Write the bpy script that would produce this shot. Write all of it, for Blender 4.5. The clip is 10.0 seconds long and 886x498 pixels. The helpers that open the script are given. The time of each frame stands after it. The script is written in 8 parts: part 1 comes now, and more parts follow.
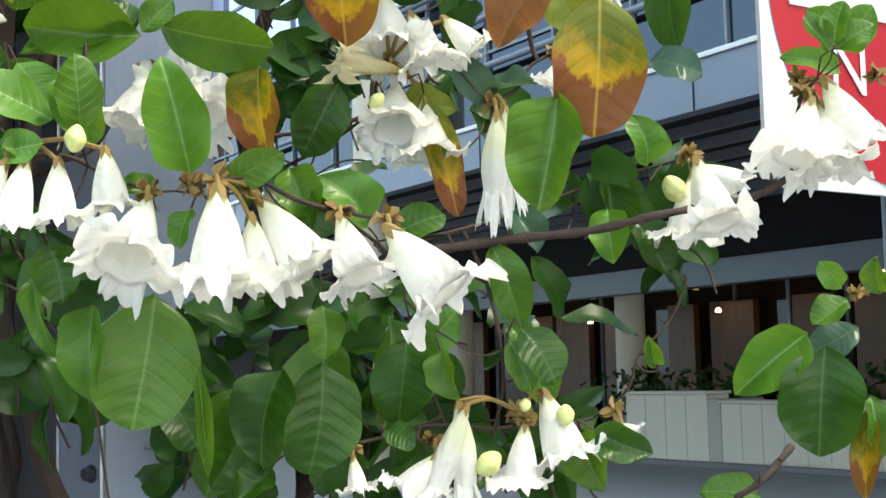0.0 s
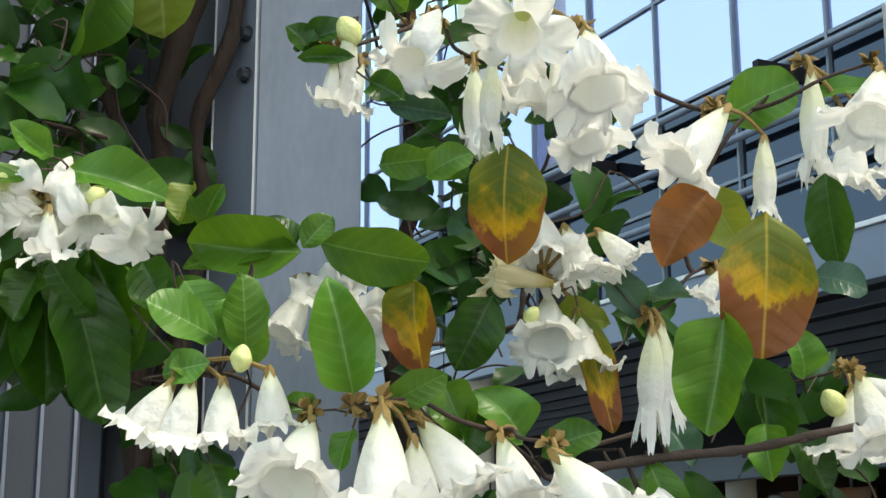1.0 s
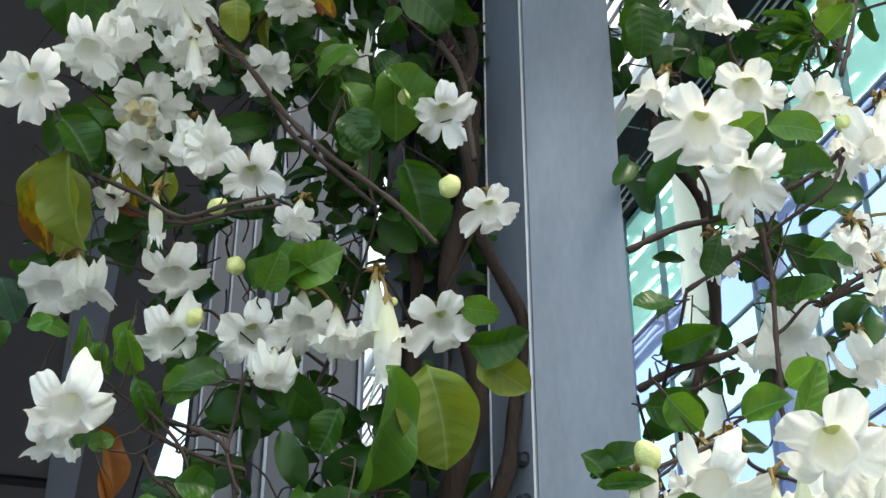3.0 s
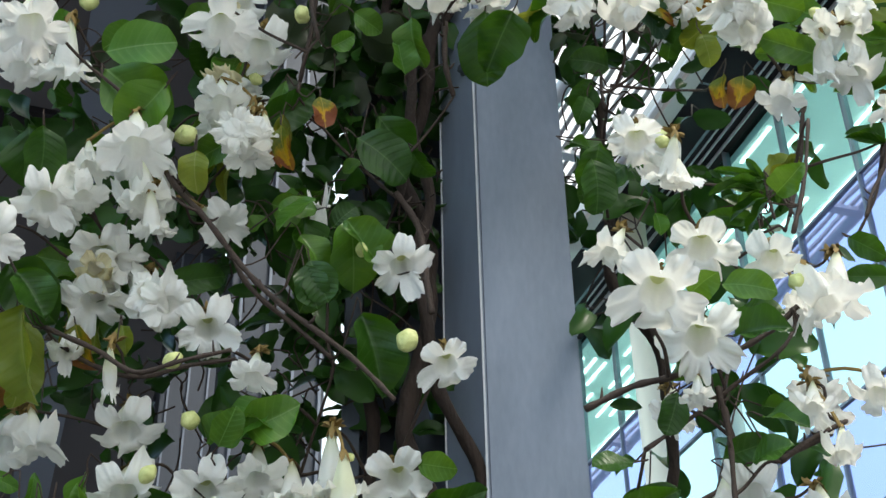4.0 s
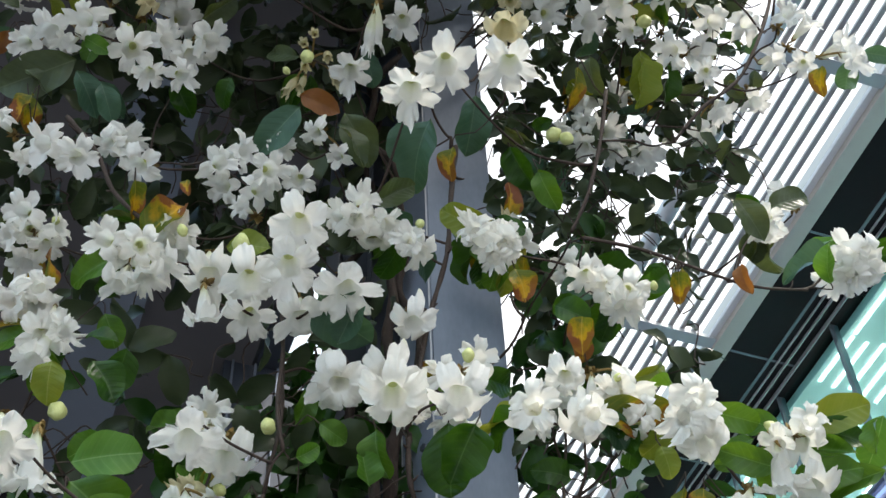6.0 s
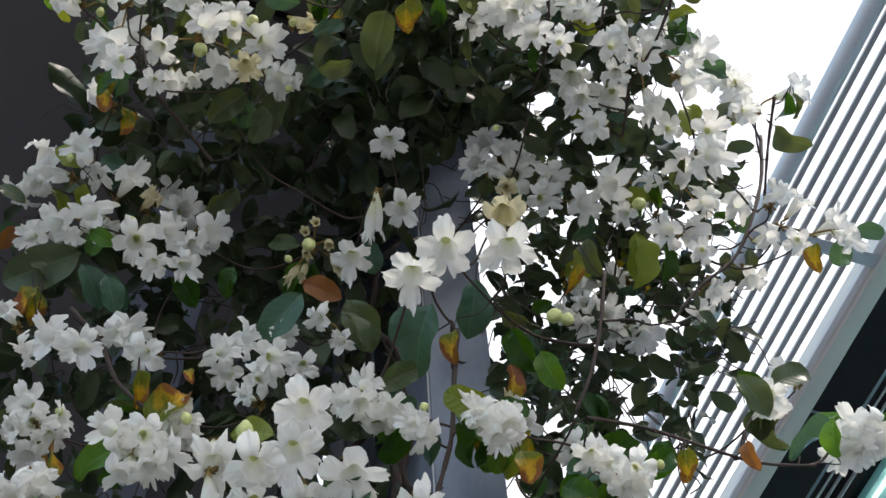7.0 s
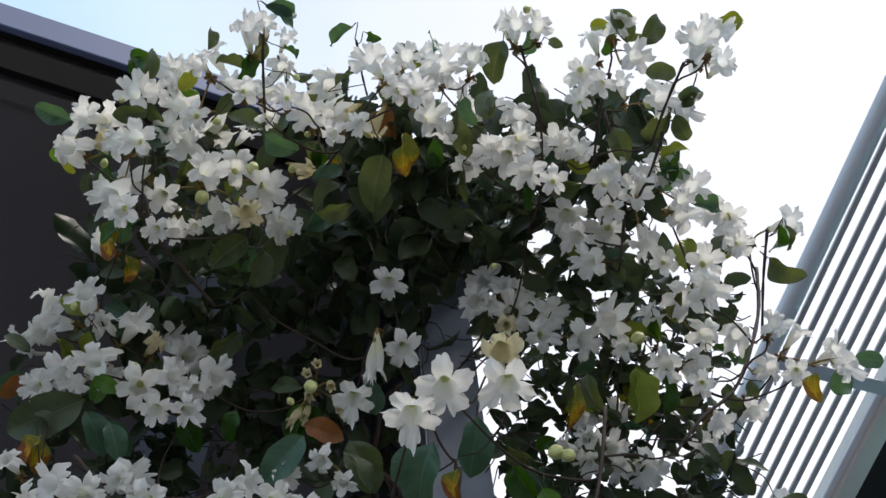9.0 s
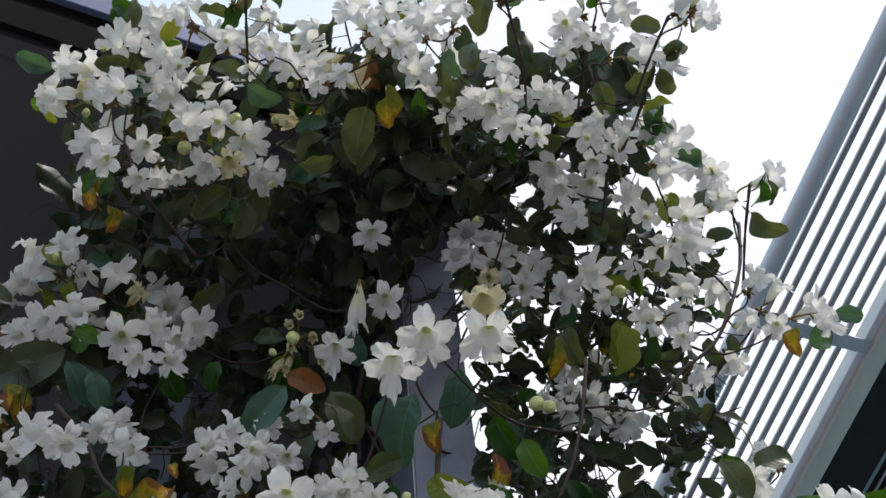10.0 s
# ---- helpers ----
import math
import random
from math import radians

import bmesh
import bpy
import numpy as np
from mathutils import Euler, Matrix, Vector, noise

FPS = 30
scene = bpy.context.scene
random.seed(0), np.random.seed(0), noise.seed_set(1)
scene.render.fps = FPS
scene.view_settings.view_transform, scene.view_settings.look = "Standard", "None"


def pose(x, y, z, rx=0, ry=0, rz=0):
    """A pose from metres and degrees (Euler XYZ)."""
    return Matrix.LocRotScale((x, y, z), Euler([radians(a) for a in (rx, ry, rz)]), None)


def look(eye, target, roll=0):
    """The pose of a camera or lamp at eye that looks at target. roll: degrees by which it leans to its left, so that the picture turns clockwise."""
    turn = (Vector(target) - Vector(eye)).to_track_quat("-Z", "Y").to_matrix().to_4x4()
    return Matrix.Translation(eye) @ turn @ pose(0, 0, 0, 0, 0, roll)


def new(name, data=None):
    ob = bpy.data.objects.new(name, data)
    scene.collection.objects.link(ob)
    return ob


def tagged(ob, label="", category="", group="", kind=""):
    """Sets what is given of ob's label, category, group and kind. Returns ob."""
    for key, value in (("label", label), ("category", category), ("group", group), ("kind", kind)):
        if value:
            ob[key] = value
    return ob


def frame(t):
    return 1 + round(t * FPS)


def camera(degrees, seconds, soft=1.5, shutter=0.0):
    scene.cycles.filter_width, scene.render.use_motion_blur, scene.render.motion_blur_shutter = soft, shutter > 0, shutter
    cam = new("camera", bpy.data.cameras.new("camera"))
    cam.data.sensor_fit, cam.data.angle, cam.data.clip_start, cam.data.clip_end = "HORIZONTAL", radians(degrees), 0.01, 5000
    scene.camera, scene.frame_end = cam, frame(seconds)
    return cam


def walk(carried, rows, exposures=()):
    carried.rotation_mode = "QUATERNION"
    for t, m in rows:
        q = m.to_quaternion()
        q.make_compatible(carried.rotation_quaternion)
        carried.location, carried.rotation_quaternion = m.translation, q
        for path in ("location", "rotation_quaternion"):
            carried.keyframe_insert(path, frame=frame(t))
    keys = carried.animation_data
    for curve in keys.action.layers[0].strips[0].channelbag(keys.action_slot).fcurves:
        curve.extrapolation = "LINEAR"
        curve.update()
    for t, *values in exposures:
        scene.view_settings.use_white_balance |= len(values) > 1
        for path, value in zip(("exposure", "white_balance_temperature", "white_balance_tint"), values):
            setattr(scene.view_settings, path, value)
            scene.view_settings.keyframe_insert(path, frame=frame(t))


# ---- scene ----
cam = camera(36.0, 10.0)
PATH = [
    (0, (0.128, -2.542, 1.428), (0.513, -0.589, 1.615), -1.4),
    (0.5, (0.101, -2.529, 1.483), (0.44, -0.591, 1.839), -0.4),
    (1, (0.051, -2.513, 1.491), (0.287, -0.577, 1.935), -0.3),
    (1.5, (0.005, -2.529, 1.525), (0.061, -0.593, 2.023), -0.2),
    (2, (-0.032, -2.5, 1.517), (-0.144, -0.618, 2.183), 1.0),
    (2.3, (-0.02, -2.504, 1.529), (-0.179, -0.661, 2.289), 0.6),
    (2.5, (-0.033, -2.496, 1.52), (-0.175, -0.685, 2.356), 0.7),
    (3, (-0.036, -2.485, 1.524), (-0.137, -0.756, 2.524), 0.1),
    (3.2, (-0.036, -2.486, 1.524), (-0.123, -0.783, 2.57), -0.1),
    (4.3, (-0.039, -2.535, 1.597), (-0.052, -0.924, 2.782), -1.4),
    (4.5, (-0.04, -2.544, 1.598), (-0.043, -0.959, 2.817), -1.6),
    (4.9, (-0.037, -2.559, 1.609), (-0.025, -1.033, 2.902), -1.9),
    (5, (-0.04, -2.564, 1.612), (-0.021, -1.061, 2.931), -2.0),
    (5.5, (-0.042, -2.592, 1.622), (-0.009, -1.188, 3.045), -2.5),
    (5.8, (-0.031, -2.598, 1.624), (0.002, -1.27, 3.119), -2.9),
    (5.9, (-0.042, -2.607, 1.628), (0.0, -1.296, 3.139), -2.7),
    (6, (-0.041, -2.611, 1.63), (0.0, -1.329, 3.164), -2.9),
    (6.2, (-0.038, -2.615, 1.629), (0.004, -1.383, 3.204), -3.2),
    (7.3, (-0.059, -2.612, 1.598), (-0.003, -1.605, 3.325), -5.6),
    (7.5, (-0.036, -2.621, 1.595), (0.012, -1.644, 3.339), -5.4),
    (8, (-0.033, -2.63, 1.59), (0.018, -1.72, 3.371), -6.3),
    (8.5, (-0.031, -2.637, 1.574), (0.022, -1.756, 3.369), -6.8),
    (9, (-0.026, -2.634, 1.568), (0.026, -1.752, 3.363), -6.8),
    (9.5, (-0.023, -2.629, 1.566), (0.03, -1.728, 3.351), -6.6),
    (10, (-0.02, -2.622, 1.56), (0.05, -1.683, 3.325), -7.2),
]
EXPOSURES = [(0, 1.78, 7150, 8), (1, 1.3, 7200, 6), (2, 1.46, 7000, 5), (3, 1.46, 6800, 5), (4.3, 1.17, 6700, 7), (5.5, 1.33, 6700, 8), (6.2, 1.21, 6700, 10), (7.3, 0.9, 6600, 14), (8.5, 0.57, 6500, 14), (10, 0.56, 6500, 14)]
walk(cam, [(t, look(eye, target, roll)) for t, eye, target, roll in PATH], EXPOSURES)

# ---- light ----
SUN_AZ, SUN_EL = 122.0, 60.0
world = bpy.data.worlds.new("sky")
scene.world = world
world.use_nodes = True
wn = world.node_tree
sky = wn.nodes.new("ShaderNodeTexSky")
sky.sky_type, sky.sun_disc = "NISHITA", False
sky.sun_elevation, sky.sun_rotation = radians(SUN_EL), radians(SUN_AZ)
sky.air_density, sky.dust_density, sky.ozone_density = 0.8, 1.0, 0.3
cloud = wn.nodes.new("ShaderNodeTexNoise")
cloud.inputs["Scale"].default_value, cloud.inputs["Detail"].default_value = 1.6, 6
thick = wn.nodes.new("ShaderNodeMapRange")
thick.inputs[1].default_value, thick.inputs[2].default_value = 0.25, 0.6
thick.inputs[3].default_value, thick.inputs[4].default_value = 0.6, 1.0
veil = wn.nodes.new("ShaderNodeMix")
veil.data_type = "RGBA"
veil.inputs[7].default_value = (6.5, 6.7, 7.0, 1)
haze = wn.nodes.new("ShaderNodeMix")
haze.data_type = "RGBA"
haze.inputs[6].default_value, haze.inputs[7].default_value = (3.6, 5.1, 6.3, 1), (6.5, 6.7, 7.0, 1)
wn.links.new(cloud.outputs[0], thick.inputs[0])
# the cloud thins towards the west
where, split = wn.nodes.new("ShaderNodeTexCoord"), wn.nodes.new("ShaderNodeSeparateXYZ")
edge = wn.nodes.new("ShaderNodeMapRange")
edge.inputs[1].default_value, edge.inputs[2].default_value = -0.25, 0.06
edge.inputs[3].default_value, edge.inputs[4].default_value = 0.0, 1.0
both = wn.nodes.new("ShaderNodeMath")
both.operation = "MULTIPLY"
wn.links.new(where.outputs["Generated"], split.inputs[0])
wn.links.new(split.outputs[0], edge.inputs[0])
wn.links.new(edge.outputs[0], haze.inputs[0])
wn.links.new(haze.outputs[2], veil.inputs[7])
both.inputs[0].default_value = 0.95
wn.links.new(thick.outputs[0], both.inputs[1])
wn.links.new(both.outputs[0], veil.inputs[0])
wn.links.new(sky.outputs[0], veil.inputs[6])
wn.links.new(veil.outputs[2], wn.nodes["Background"].inputs[0])
wn.nodes["Background"].inputs[1].default_value = 0.136
sun = new("sun", bpy.data.lights.new("sun", "SUN"))
sun.data.energy, sun.data.angle, sun.data.color = 1.45, radians(12), (1.0, 0.95, 0.87)
sun.matrix_world = look((20 * math.sin(radians(SUN_AZ)), 20 * math.cos(radians(SUN_AZ)), 20 * math.tan(radians(SUN_EL))), (0, 0, 0))


# ---- materials ----
def material(name, base, rough=0.6, metal=0.0, var=0.12, scale=8.0, bump=0.0, bump_scale=60.0, second=None, spec=0.5, stretch=(1, 1, 1)):
    """Node material: base colour varied at two scales, with fine relief."""
    m = bpy.data.materials.new(name)
    m.use_nodes = True
    nt = m.node_tree
    b = nt.nodes["Principled BSDF"]
    b.inputs["Roughness"].default_value, b.inputs["Metallic"].default_value = rough, metal
    b.inputs["Specular IOR Level"].default_value = spec
    co = nt.nodes.new("ShaderNodeTexCoord")
    mp = nt.nodes.new("ShaderNodeMapping")
    mp.inputs["Scale"].default_value = stretch
    nt.links.new(co.outputs["Object"], mp.inputs[0])
    n1, n2 = nt.nodes.new("ShaderNodeTexNoise"), nt.nodes.new("ShaderNodeTexNoise")
    n1.inputs["Scale"].default_value, n1.inputs["Detail"].default_value = scale, 5
    n2.inputs["Scale"].default_value, n2.inputs["Detail"].default_value = scale * 9, 3
    for n in (n1, n2):
        nt.links.new(mp.outputs[0], n.inputs["Vector"])
    mix = nt.nodes.new("ShaderNodeMix")
    mix.data_type = "RGBA"
    lo = [max(0, c * (1 - var)) for c in base]
    hi = [min(1, c * (1 + var)) for c in (second or base)]
    mix.inputs[6].default_value, mix.inputs[7].default_value = (*lo, 1), (*hi, 1)
    avg = nt.nodes.new("ShaderNodeMath")
    avg.operation = "MULTIPLY_ADD"
    avg.inputs[1].default_value = 0.35
    nt.links.new(n2.outputs[0], avg.inputs[0])
    sc = nt.nodes.new("ShaderNodeMath")
    sc.operation = "MULTIPLY"
    sc.inputs[1].default_value = 0.65
    nt.links.new(n1.outputs[0], sc.inputs[0])
    nt.links.new(sc.outputs[0], avg.inputs[2])
    nt.links.new(avg.outputs[0], mix.inputs[0])
    nt.links.new(mix.outputs[2], b.inputs["Base Color"])
    if bump:
        bt, bp = nt.nodes.new("ShaderNodeTexNoise"), nt.nodes.new("ShaderNodeBump")
        bt.inputs["Scale"].default_value = bump_scale
        nt.links.new(mp.outputs[0], bt.inputs["Vector"])
        bp.inputs["Strength"].default_value, bp.inputs["Distance"].default_value = bump, 0.01
        nt.links.new(bt.outputs[0], bp.inputs["Height"])
        nt.links.new(bp.outputs[0], b.inputs["Normal"])
    return m


STEEL = material("galvanised_steel", (0.178, 0.206, 0.26), 0.55, 0.35, 0.26, 9.0, 0.03, 60, second=(0.24, 0.272, 0.335), stretch=(1, 1, 0.3))
STEEL_DARK = material("dark_steel", (0.066, 0.076, 0.096), 0.55, 0.4, 0.18, 3.0, 0.08, 90, stretch=(1, 1, 0.25))
# same steel as the shaft, its colour lightened to offset the canopy's shade
STEEL_SIDE = material("lightened_side_steel", (0.28, 0.32, 0.41), 0.5, 0.4, 0.25, 5.0, 0.05, 70, stretch=(1, 1, 0.25))
SOFFIT = material("dark_soffit_board", (0.115, 0.108, 0.114), 0.75, 0, 0.12, 0.8)
SOFFIT_EDGE = material("brown_grey_board", (0.085, 0.075, 0.068), 0.7, 0, 0.15, 1.5)
TRIM = material("grey_metal_trim", (0.22, 0.255, 0.32), 0.5, 0.3, 0.1, 2.0)
GUTTER = material("blue_grey_gutter", (0.075, 0.1, 0.19), 0.5, 0.2, 0.1, 2.0)
CONCRETE = material("pale_concrete", (0.46, 0.44, 0.4), 0.85, 0, 0.12, 2.0, 0.1, 40)
PLANTER = material("cream_render", (0.73, 0.655, 0.555), 0.8, 0, 0.1, 2.0, 0.08, 60)
CREAM = material("cream_paint", (0.78, 0.72, 0.58), 0.55, 0, 0.06, 2.0)
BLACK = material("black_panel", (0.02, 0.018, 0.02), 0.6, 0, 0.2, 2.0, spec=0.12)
WHITE_METAL = material("white_painted_metal", (0.8, 0.8, 0.8), 0.45, 0, 0.06, 2.0)
PAVING = material("grey_paving", (0.2, 0.2, 0.21), 0.8, 0, 0.16, 1.0, 0.1, 30)
LOUVRE = material("grey_louvre_steel", (0.4, 0.385, 0.375), 0.5, 0.2, 0.12, 2.0)
PALE_STEEL = material("pale_steel", (0.5, 0.51, 0.53), 0.45, 0.25, 0.08, 2.0)
TIMBER = material("brown_timber_panel", (0.13, 0.055, 0.022), 0.5, 0, 0.45, 2.0, stretch=(4, 4, 0.4))


def glass(name, tint, rough=0.03, metal=0.85, ripple=0.0, spec=0.9):
    m = bpy.data.materials.new(name)
    m.use_nodes = True
    b = m.node_tree.nodes["Principled BSDF"]
    b.inputs["Base Color"].default_value = (*tint, 1)
    b.inputs["Roughness"].default_value = rough
    b.inputs["Metallic"].default_value = metal
    b.inputs["Specular IOR Level"].default_value = spec
    if ripple:
        # float glass is never quite flat
        nt = m.node_tree
        co, nz, bp = nt.nodes.new("ShaderNodeTexCoord"), nt.nodes.new("ShaderNodeTexNoise"), nt.nodes.new("ShaderNodeBump")
        nz.inputs["Scale"].default_value, nz.inputs["Detail"].default_value = 0.9, 1
        bp.inputs["Strength"].default_value, bp.inputs["Distance"].default_value = ripple, 0.05
        nt.links.new(co.outputs["Object"], nz.inputs["Vector"])
        nt.links.new(nz.outputs[0], bp.inputs["Height"])
        nt.links.new(bp.outputs[0], b.inputs["Normal"])
    return m


GLASS_AQUA = glass("aqua_glass", (0.74, 1.0, 0.99), 0.02, 0.85, 0.05)
GLASS_BLUE = glass("blue_glass", (0.52, 0.58, 0.95), 0.03, 0.8, 0.05)
GLASS_CLEAR = glass("clear_aqua_glass", (0.66, 1.0, 0.97), 0.0, 0.0, 0.0, 0.5)
GLASS_CLEAR.node_tree.nodes["Principled BSDF"].inputs["Transmission Weight"].default_value = 1.0
GLASS_CLEAR.node_tree.nodes["Principled BSDF"].inputs["IOR"].default_value = 1.08
OFFICE_CEILING = material("office_ceiling_tile", (0.74, 0.8, 0.79), 0.8, 0, 0.06, 2.0)
TUBE_LIGHT = bpy.data.materials.new("tube_light")
TUBE_LIGHT.use_nodes = True
TUBE_LIGHT.node_tree.nodes["Principled BSDF"].inputs["Emission Color"].default_value = (0.93, 1.0, 0.98, 1)
TUBE_LIGHT.node_tree.nodes["Principled BSDF"].inputs["Emission Strength"].default_value = 1.5
# stronger glow for the added fill rows out of view
TUBE_FILL = TUBE_LIGHT.copy()
TUBE_FILL.name = "unseen_fill_tube"
TUBE_FILL.node_tree.nodes["Principled BSDF"].inputs["Emission Strength"].default_value = 4.5
GLASS_DARK = glass("dark_glass", (0.028, 0.018, 0.012), 0.05, 0.0, 0.1, 0.25)
BEIGE = material("beige_painted_metal", (0.6, 0.565, 0.52), 0.65, 0, 0.08, 1.5)

# ---- helpers for building ----
ORIGIN = Vector((-0.03, -2.58, 0))
ACROSS = Vector((math.sin(radians(70)), math.cos(radians(70)), 0))
ALONG = Vector((-math.sin(radians(20)), math.cos(radians(20)), 0))
GRID = Matrix(((ACROSS.x, ALONG.x, 0, ORIGIN.x), (ACROSS.y, ALONG.y, 0, ORIGIN.y), (0, 0, 1, 0), (0, 0, 0, 1)))


def box_into(bm, lo, hi, bevel=0.0):
    """Adds a box between two corners, in the bmesh's own axes."""
    r = bmesh.ops.create_cube(bm, size=1)
    vs = r["verts"]
    for v in vs:
        v.co = Vector([(a + b) / 2 + c * (b - a) for a, b, c in zip(lo, hi, v.co)])
    if bevel:
        es = list({e for v in vs for e in v.link_edges})
        bmesh.ops.bevel(bm, geom=es, offset=bevel, segments=2, affect="EDGES", profile=0.5)


def part(name, bm, material, parent=None, label="", m=None, smooth=False):
    me = bpy.data.meshes.new(name)
    bm.to_mesh(me)
    bm.free()
    me.materials.append(material)
    if smooth:
        me.polygons.foreach_set("use_smooth", [True] * len(me.polygons))
    ob = new(name, me)
    if parent is not None:
        ob.parent = parent
    if m is not None:
        ob.matrix_basis = m
    if label:
        tagged(ob, label)
    return ob


def block(name, lo, hi, material, parent=None, label="", bevel=0.0, m=None):
    bm = bmesh.new()
    box_into(bm, lo, hi, bevel)
    return part(name, bm, material, parent, label, m)


def thing(name, label, category, m=None, group="", kind=""):
    ob = new(name)
    ob.empty_display_size = 0.1
    if m is not None:
        ob.matrix_basis = m
    return tagged(ob, label, category, group, kind)


def tube_into(bm, pts, radii, sides=8, cap=True):
    """Sweeps a round section along a line of points."""
    pts = [Vector(p) for p in pts]
    rings = []
    side = None
    for i, p in enumerate(pts):
        d = (pts[min(i + 1, len(pts) - 1)] - pts[max(i - 1, 0)]).normalized()
        if side is None:
            side = d.orthogonal().normalized()
        side = (side - d * side.dot(d)).normalized()
        up = d.cross(side)
        r = radii[i] if hasattr(radii, "__len__") else radii
        rings.append([bm.verts.new(p + (side * math.cos(a) + up * math.sin(a)) * r) for a in (2 * math.pi * k / sides for k in range(sides))])
    for a, b in zip(rings, rings[1:]):
        for k in range(sides):
            bm.faces.new((a[k], a[(k + 1) % sides], b[(k + 1) % sides], b[k]))
    if cap:
        bm.faces.new(rings[0][::-1])
        bm.faces.new(rings[-1])


# ---- the ground ----
ground = block("ground", (-1500, -1500, -0.3), (1500, 1500, 0), PAVING)
tagged(ground, "grey paved forecourt between the buildings", "ground", kind="structure")

# ---- steel column carrying the canopy corner ----
COLUMN_TOP = 6.8


def prism(name, outline, z0, z1, material, parent, label="", bevel=0.003):
    bm = bmesh.new()
    f = bm.faces.new([bm.verts.new((x, y, z0)) for x, y in outline])
    r = bmesh.ops.extrude_face_region(bm, geom=[f])
    bmesh.ops.translate(bm, verts=[v for v in r["geom"] if isinstance(v, bmesh.types.BMVert)], vec=(0, 0, z1 - z0))
    bmesh.ops.recalc_face_normals(bm, faces=bm.faces[:])
    if bevel:
        bmesh.ops.bevel(bm, geom=[e for e in bm.edges if abs(e.verts[0].co.z - e.verts[1].co.z) > 0.1], offset=bevel, segments=2, affect="EDGES")
    return part(name, bm, material, parent, label)


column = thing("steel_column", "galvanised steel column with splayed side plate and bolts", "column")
prism("shaft", [(0, 0), (0.2, 0), (0.2, 0.2), (0, 0.2), (-0.078, 0.1)], 0, COLUMN_TOP, STEEL, column)
prism("side_plate", [(-0.002, -0.003), (-0.005, 0.009), (-0.081, 0.104), (-0.086, 0.1)], 0, COLUMN_TOP - 0.04, STEEL_SIDE, column, "side plate, steel lightened to offset shade", 0.0)
# pale steel strips stand in for the glint along the plate's corners
block("edge_highlight", (-0.0065, -0.0075, 0), (-0.002, -0.0035, COLUMN_TOP - 0.045), PALE_STEEL, column, "pale strip painting the edge highlight")
block("edge_highlight", (-0.0905, 0.097, 0), (-0.0865, 0.103, COLUMN_TOP - 0.045), PALE_STEEL, column, "pale strip painting the edge highlight")
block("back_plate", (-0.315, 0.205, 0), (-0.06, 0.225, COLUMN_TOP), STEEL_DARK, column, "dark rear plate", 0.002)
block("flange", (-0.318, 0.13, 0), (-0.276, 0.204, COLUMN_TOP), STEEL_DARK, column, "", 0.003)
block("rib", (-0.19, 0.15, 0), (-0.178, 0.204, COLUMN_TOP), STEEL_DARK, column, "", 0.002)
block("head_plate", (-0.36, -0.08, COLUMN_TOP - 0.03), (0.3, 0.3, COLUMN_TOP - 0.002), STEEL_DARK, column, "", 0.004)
for zb in (1.18, 1.27, 2.41, 2.495, 3.9, 3.98, 5.3, 5.38):
    bm = bmesh.new()
    way = Vector((-0.77, -0.63, 0))
    at = Vector((-0.02, 0.024, zb))
    tube_into(bm, [at, at + way * 0.006], 0.017, 12)
    tube_into(bm, [at + way * 0.006, at + way * 0.02], 0.012, 6)
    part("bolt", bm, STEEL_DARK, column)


def row_column(s_along):
    """One of the wide grey columns further along the canopy's edge."""
    ob = thing("canopy_column", "wide grey ribbed steel column under the canopy edge", "column", GRID @ pose(0.93, 2.44 + s_along, 0), group="columns along the canopy")
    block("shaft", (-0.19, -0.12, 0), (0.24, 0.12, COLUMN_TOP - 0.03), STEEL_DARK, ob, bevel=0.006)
    for k in range(4):
        block("rib", (-0.15 + 0.12 * k, -0.135, 0), (-0.138 + 0.12 * k, -0.121, COLUMN_TOP - 0.03), STEEL, ob)
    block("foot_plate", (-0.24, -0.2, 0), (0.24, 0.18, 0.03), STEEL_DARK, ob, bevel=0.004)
    return ob


for s_along in (2.7, 5.3):
    row_column(s_along)

# ---- canopy soffit ----
H = COLUMN_TOP
CANOPY = GRID @ pose(0, 1.877, 0, 0, 0, 3.3)
canopy = thing("canopy", "dark boarded canopy with a grey metal edge", "canopy", CANOPY, kind="structure")
SQUARE = CANOPY.inverted() @ GRID
prism("soffit", [(-14, 0.235), (0.9, 0.235), (2.16, 22), (-14, 22)], H - 0.04, H + 0.3, SOFFIT, canopy, bevel=0)
block("edge_trim", (-14, 0, H - 0.07), (1.05, 0.03, H + 0.16), GUTTER, canopy, "blue-grey metal gutter edge", 0.006)
block("shadow_gap", (-14, 0.031, H), (1.05, 0.079, H + 0.14), BLACK, canopy)
block("edge_board", (-14, 0.08, H - 0.055), (1.05, 0.18, H + 0.15), SOFFIT_EDGE, canopy, "brown-grey edge board", 0.008)
block("shadow_gap", (-14, 0.181, H + 0.02), (1.05, 0.234, H + 0.14), BLACK, canopy)
block("edge_bead", (-14, 0.31, H - 0.05), (0.9, 0.325, H - 0.041), SOFFIT_EDGE, canopy)
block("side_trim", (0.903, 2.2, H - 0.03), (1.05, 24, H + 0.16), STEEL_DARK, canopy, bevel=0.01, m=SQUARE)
block("side_strip", (-0.05, 2.3, H - 0.075), (0.27, 24, H - 0.043), TRIM, canopy, "lighter grey strip", m=SQUARE)
for q in (6.4, 10.6, 14.8, 19.1):
    block("soffit_joint", (-14, q, H - 0.08), (-0.055, q + 0.22, H - 0.043), BLACK, canopy, m=SQUARE)
end_wall = block("wall_far", (-14, 24, 0), (0.5, 24.3, H + 0.3), SOFFIT, m=GRID)
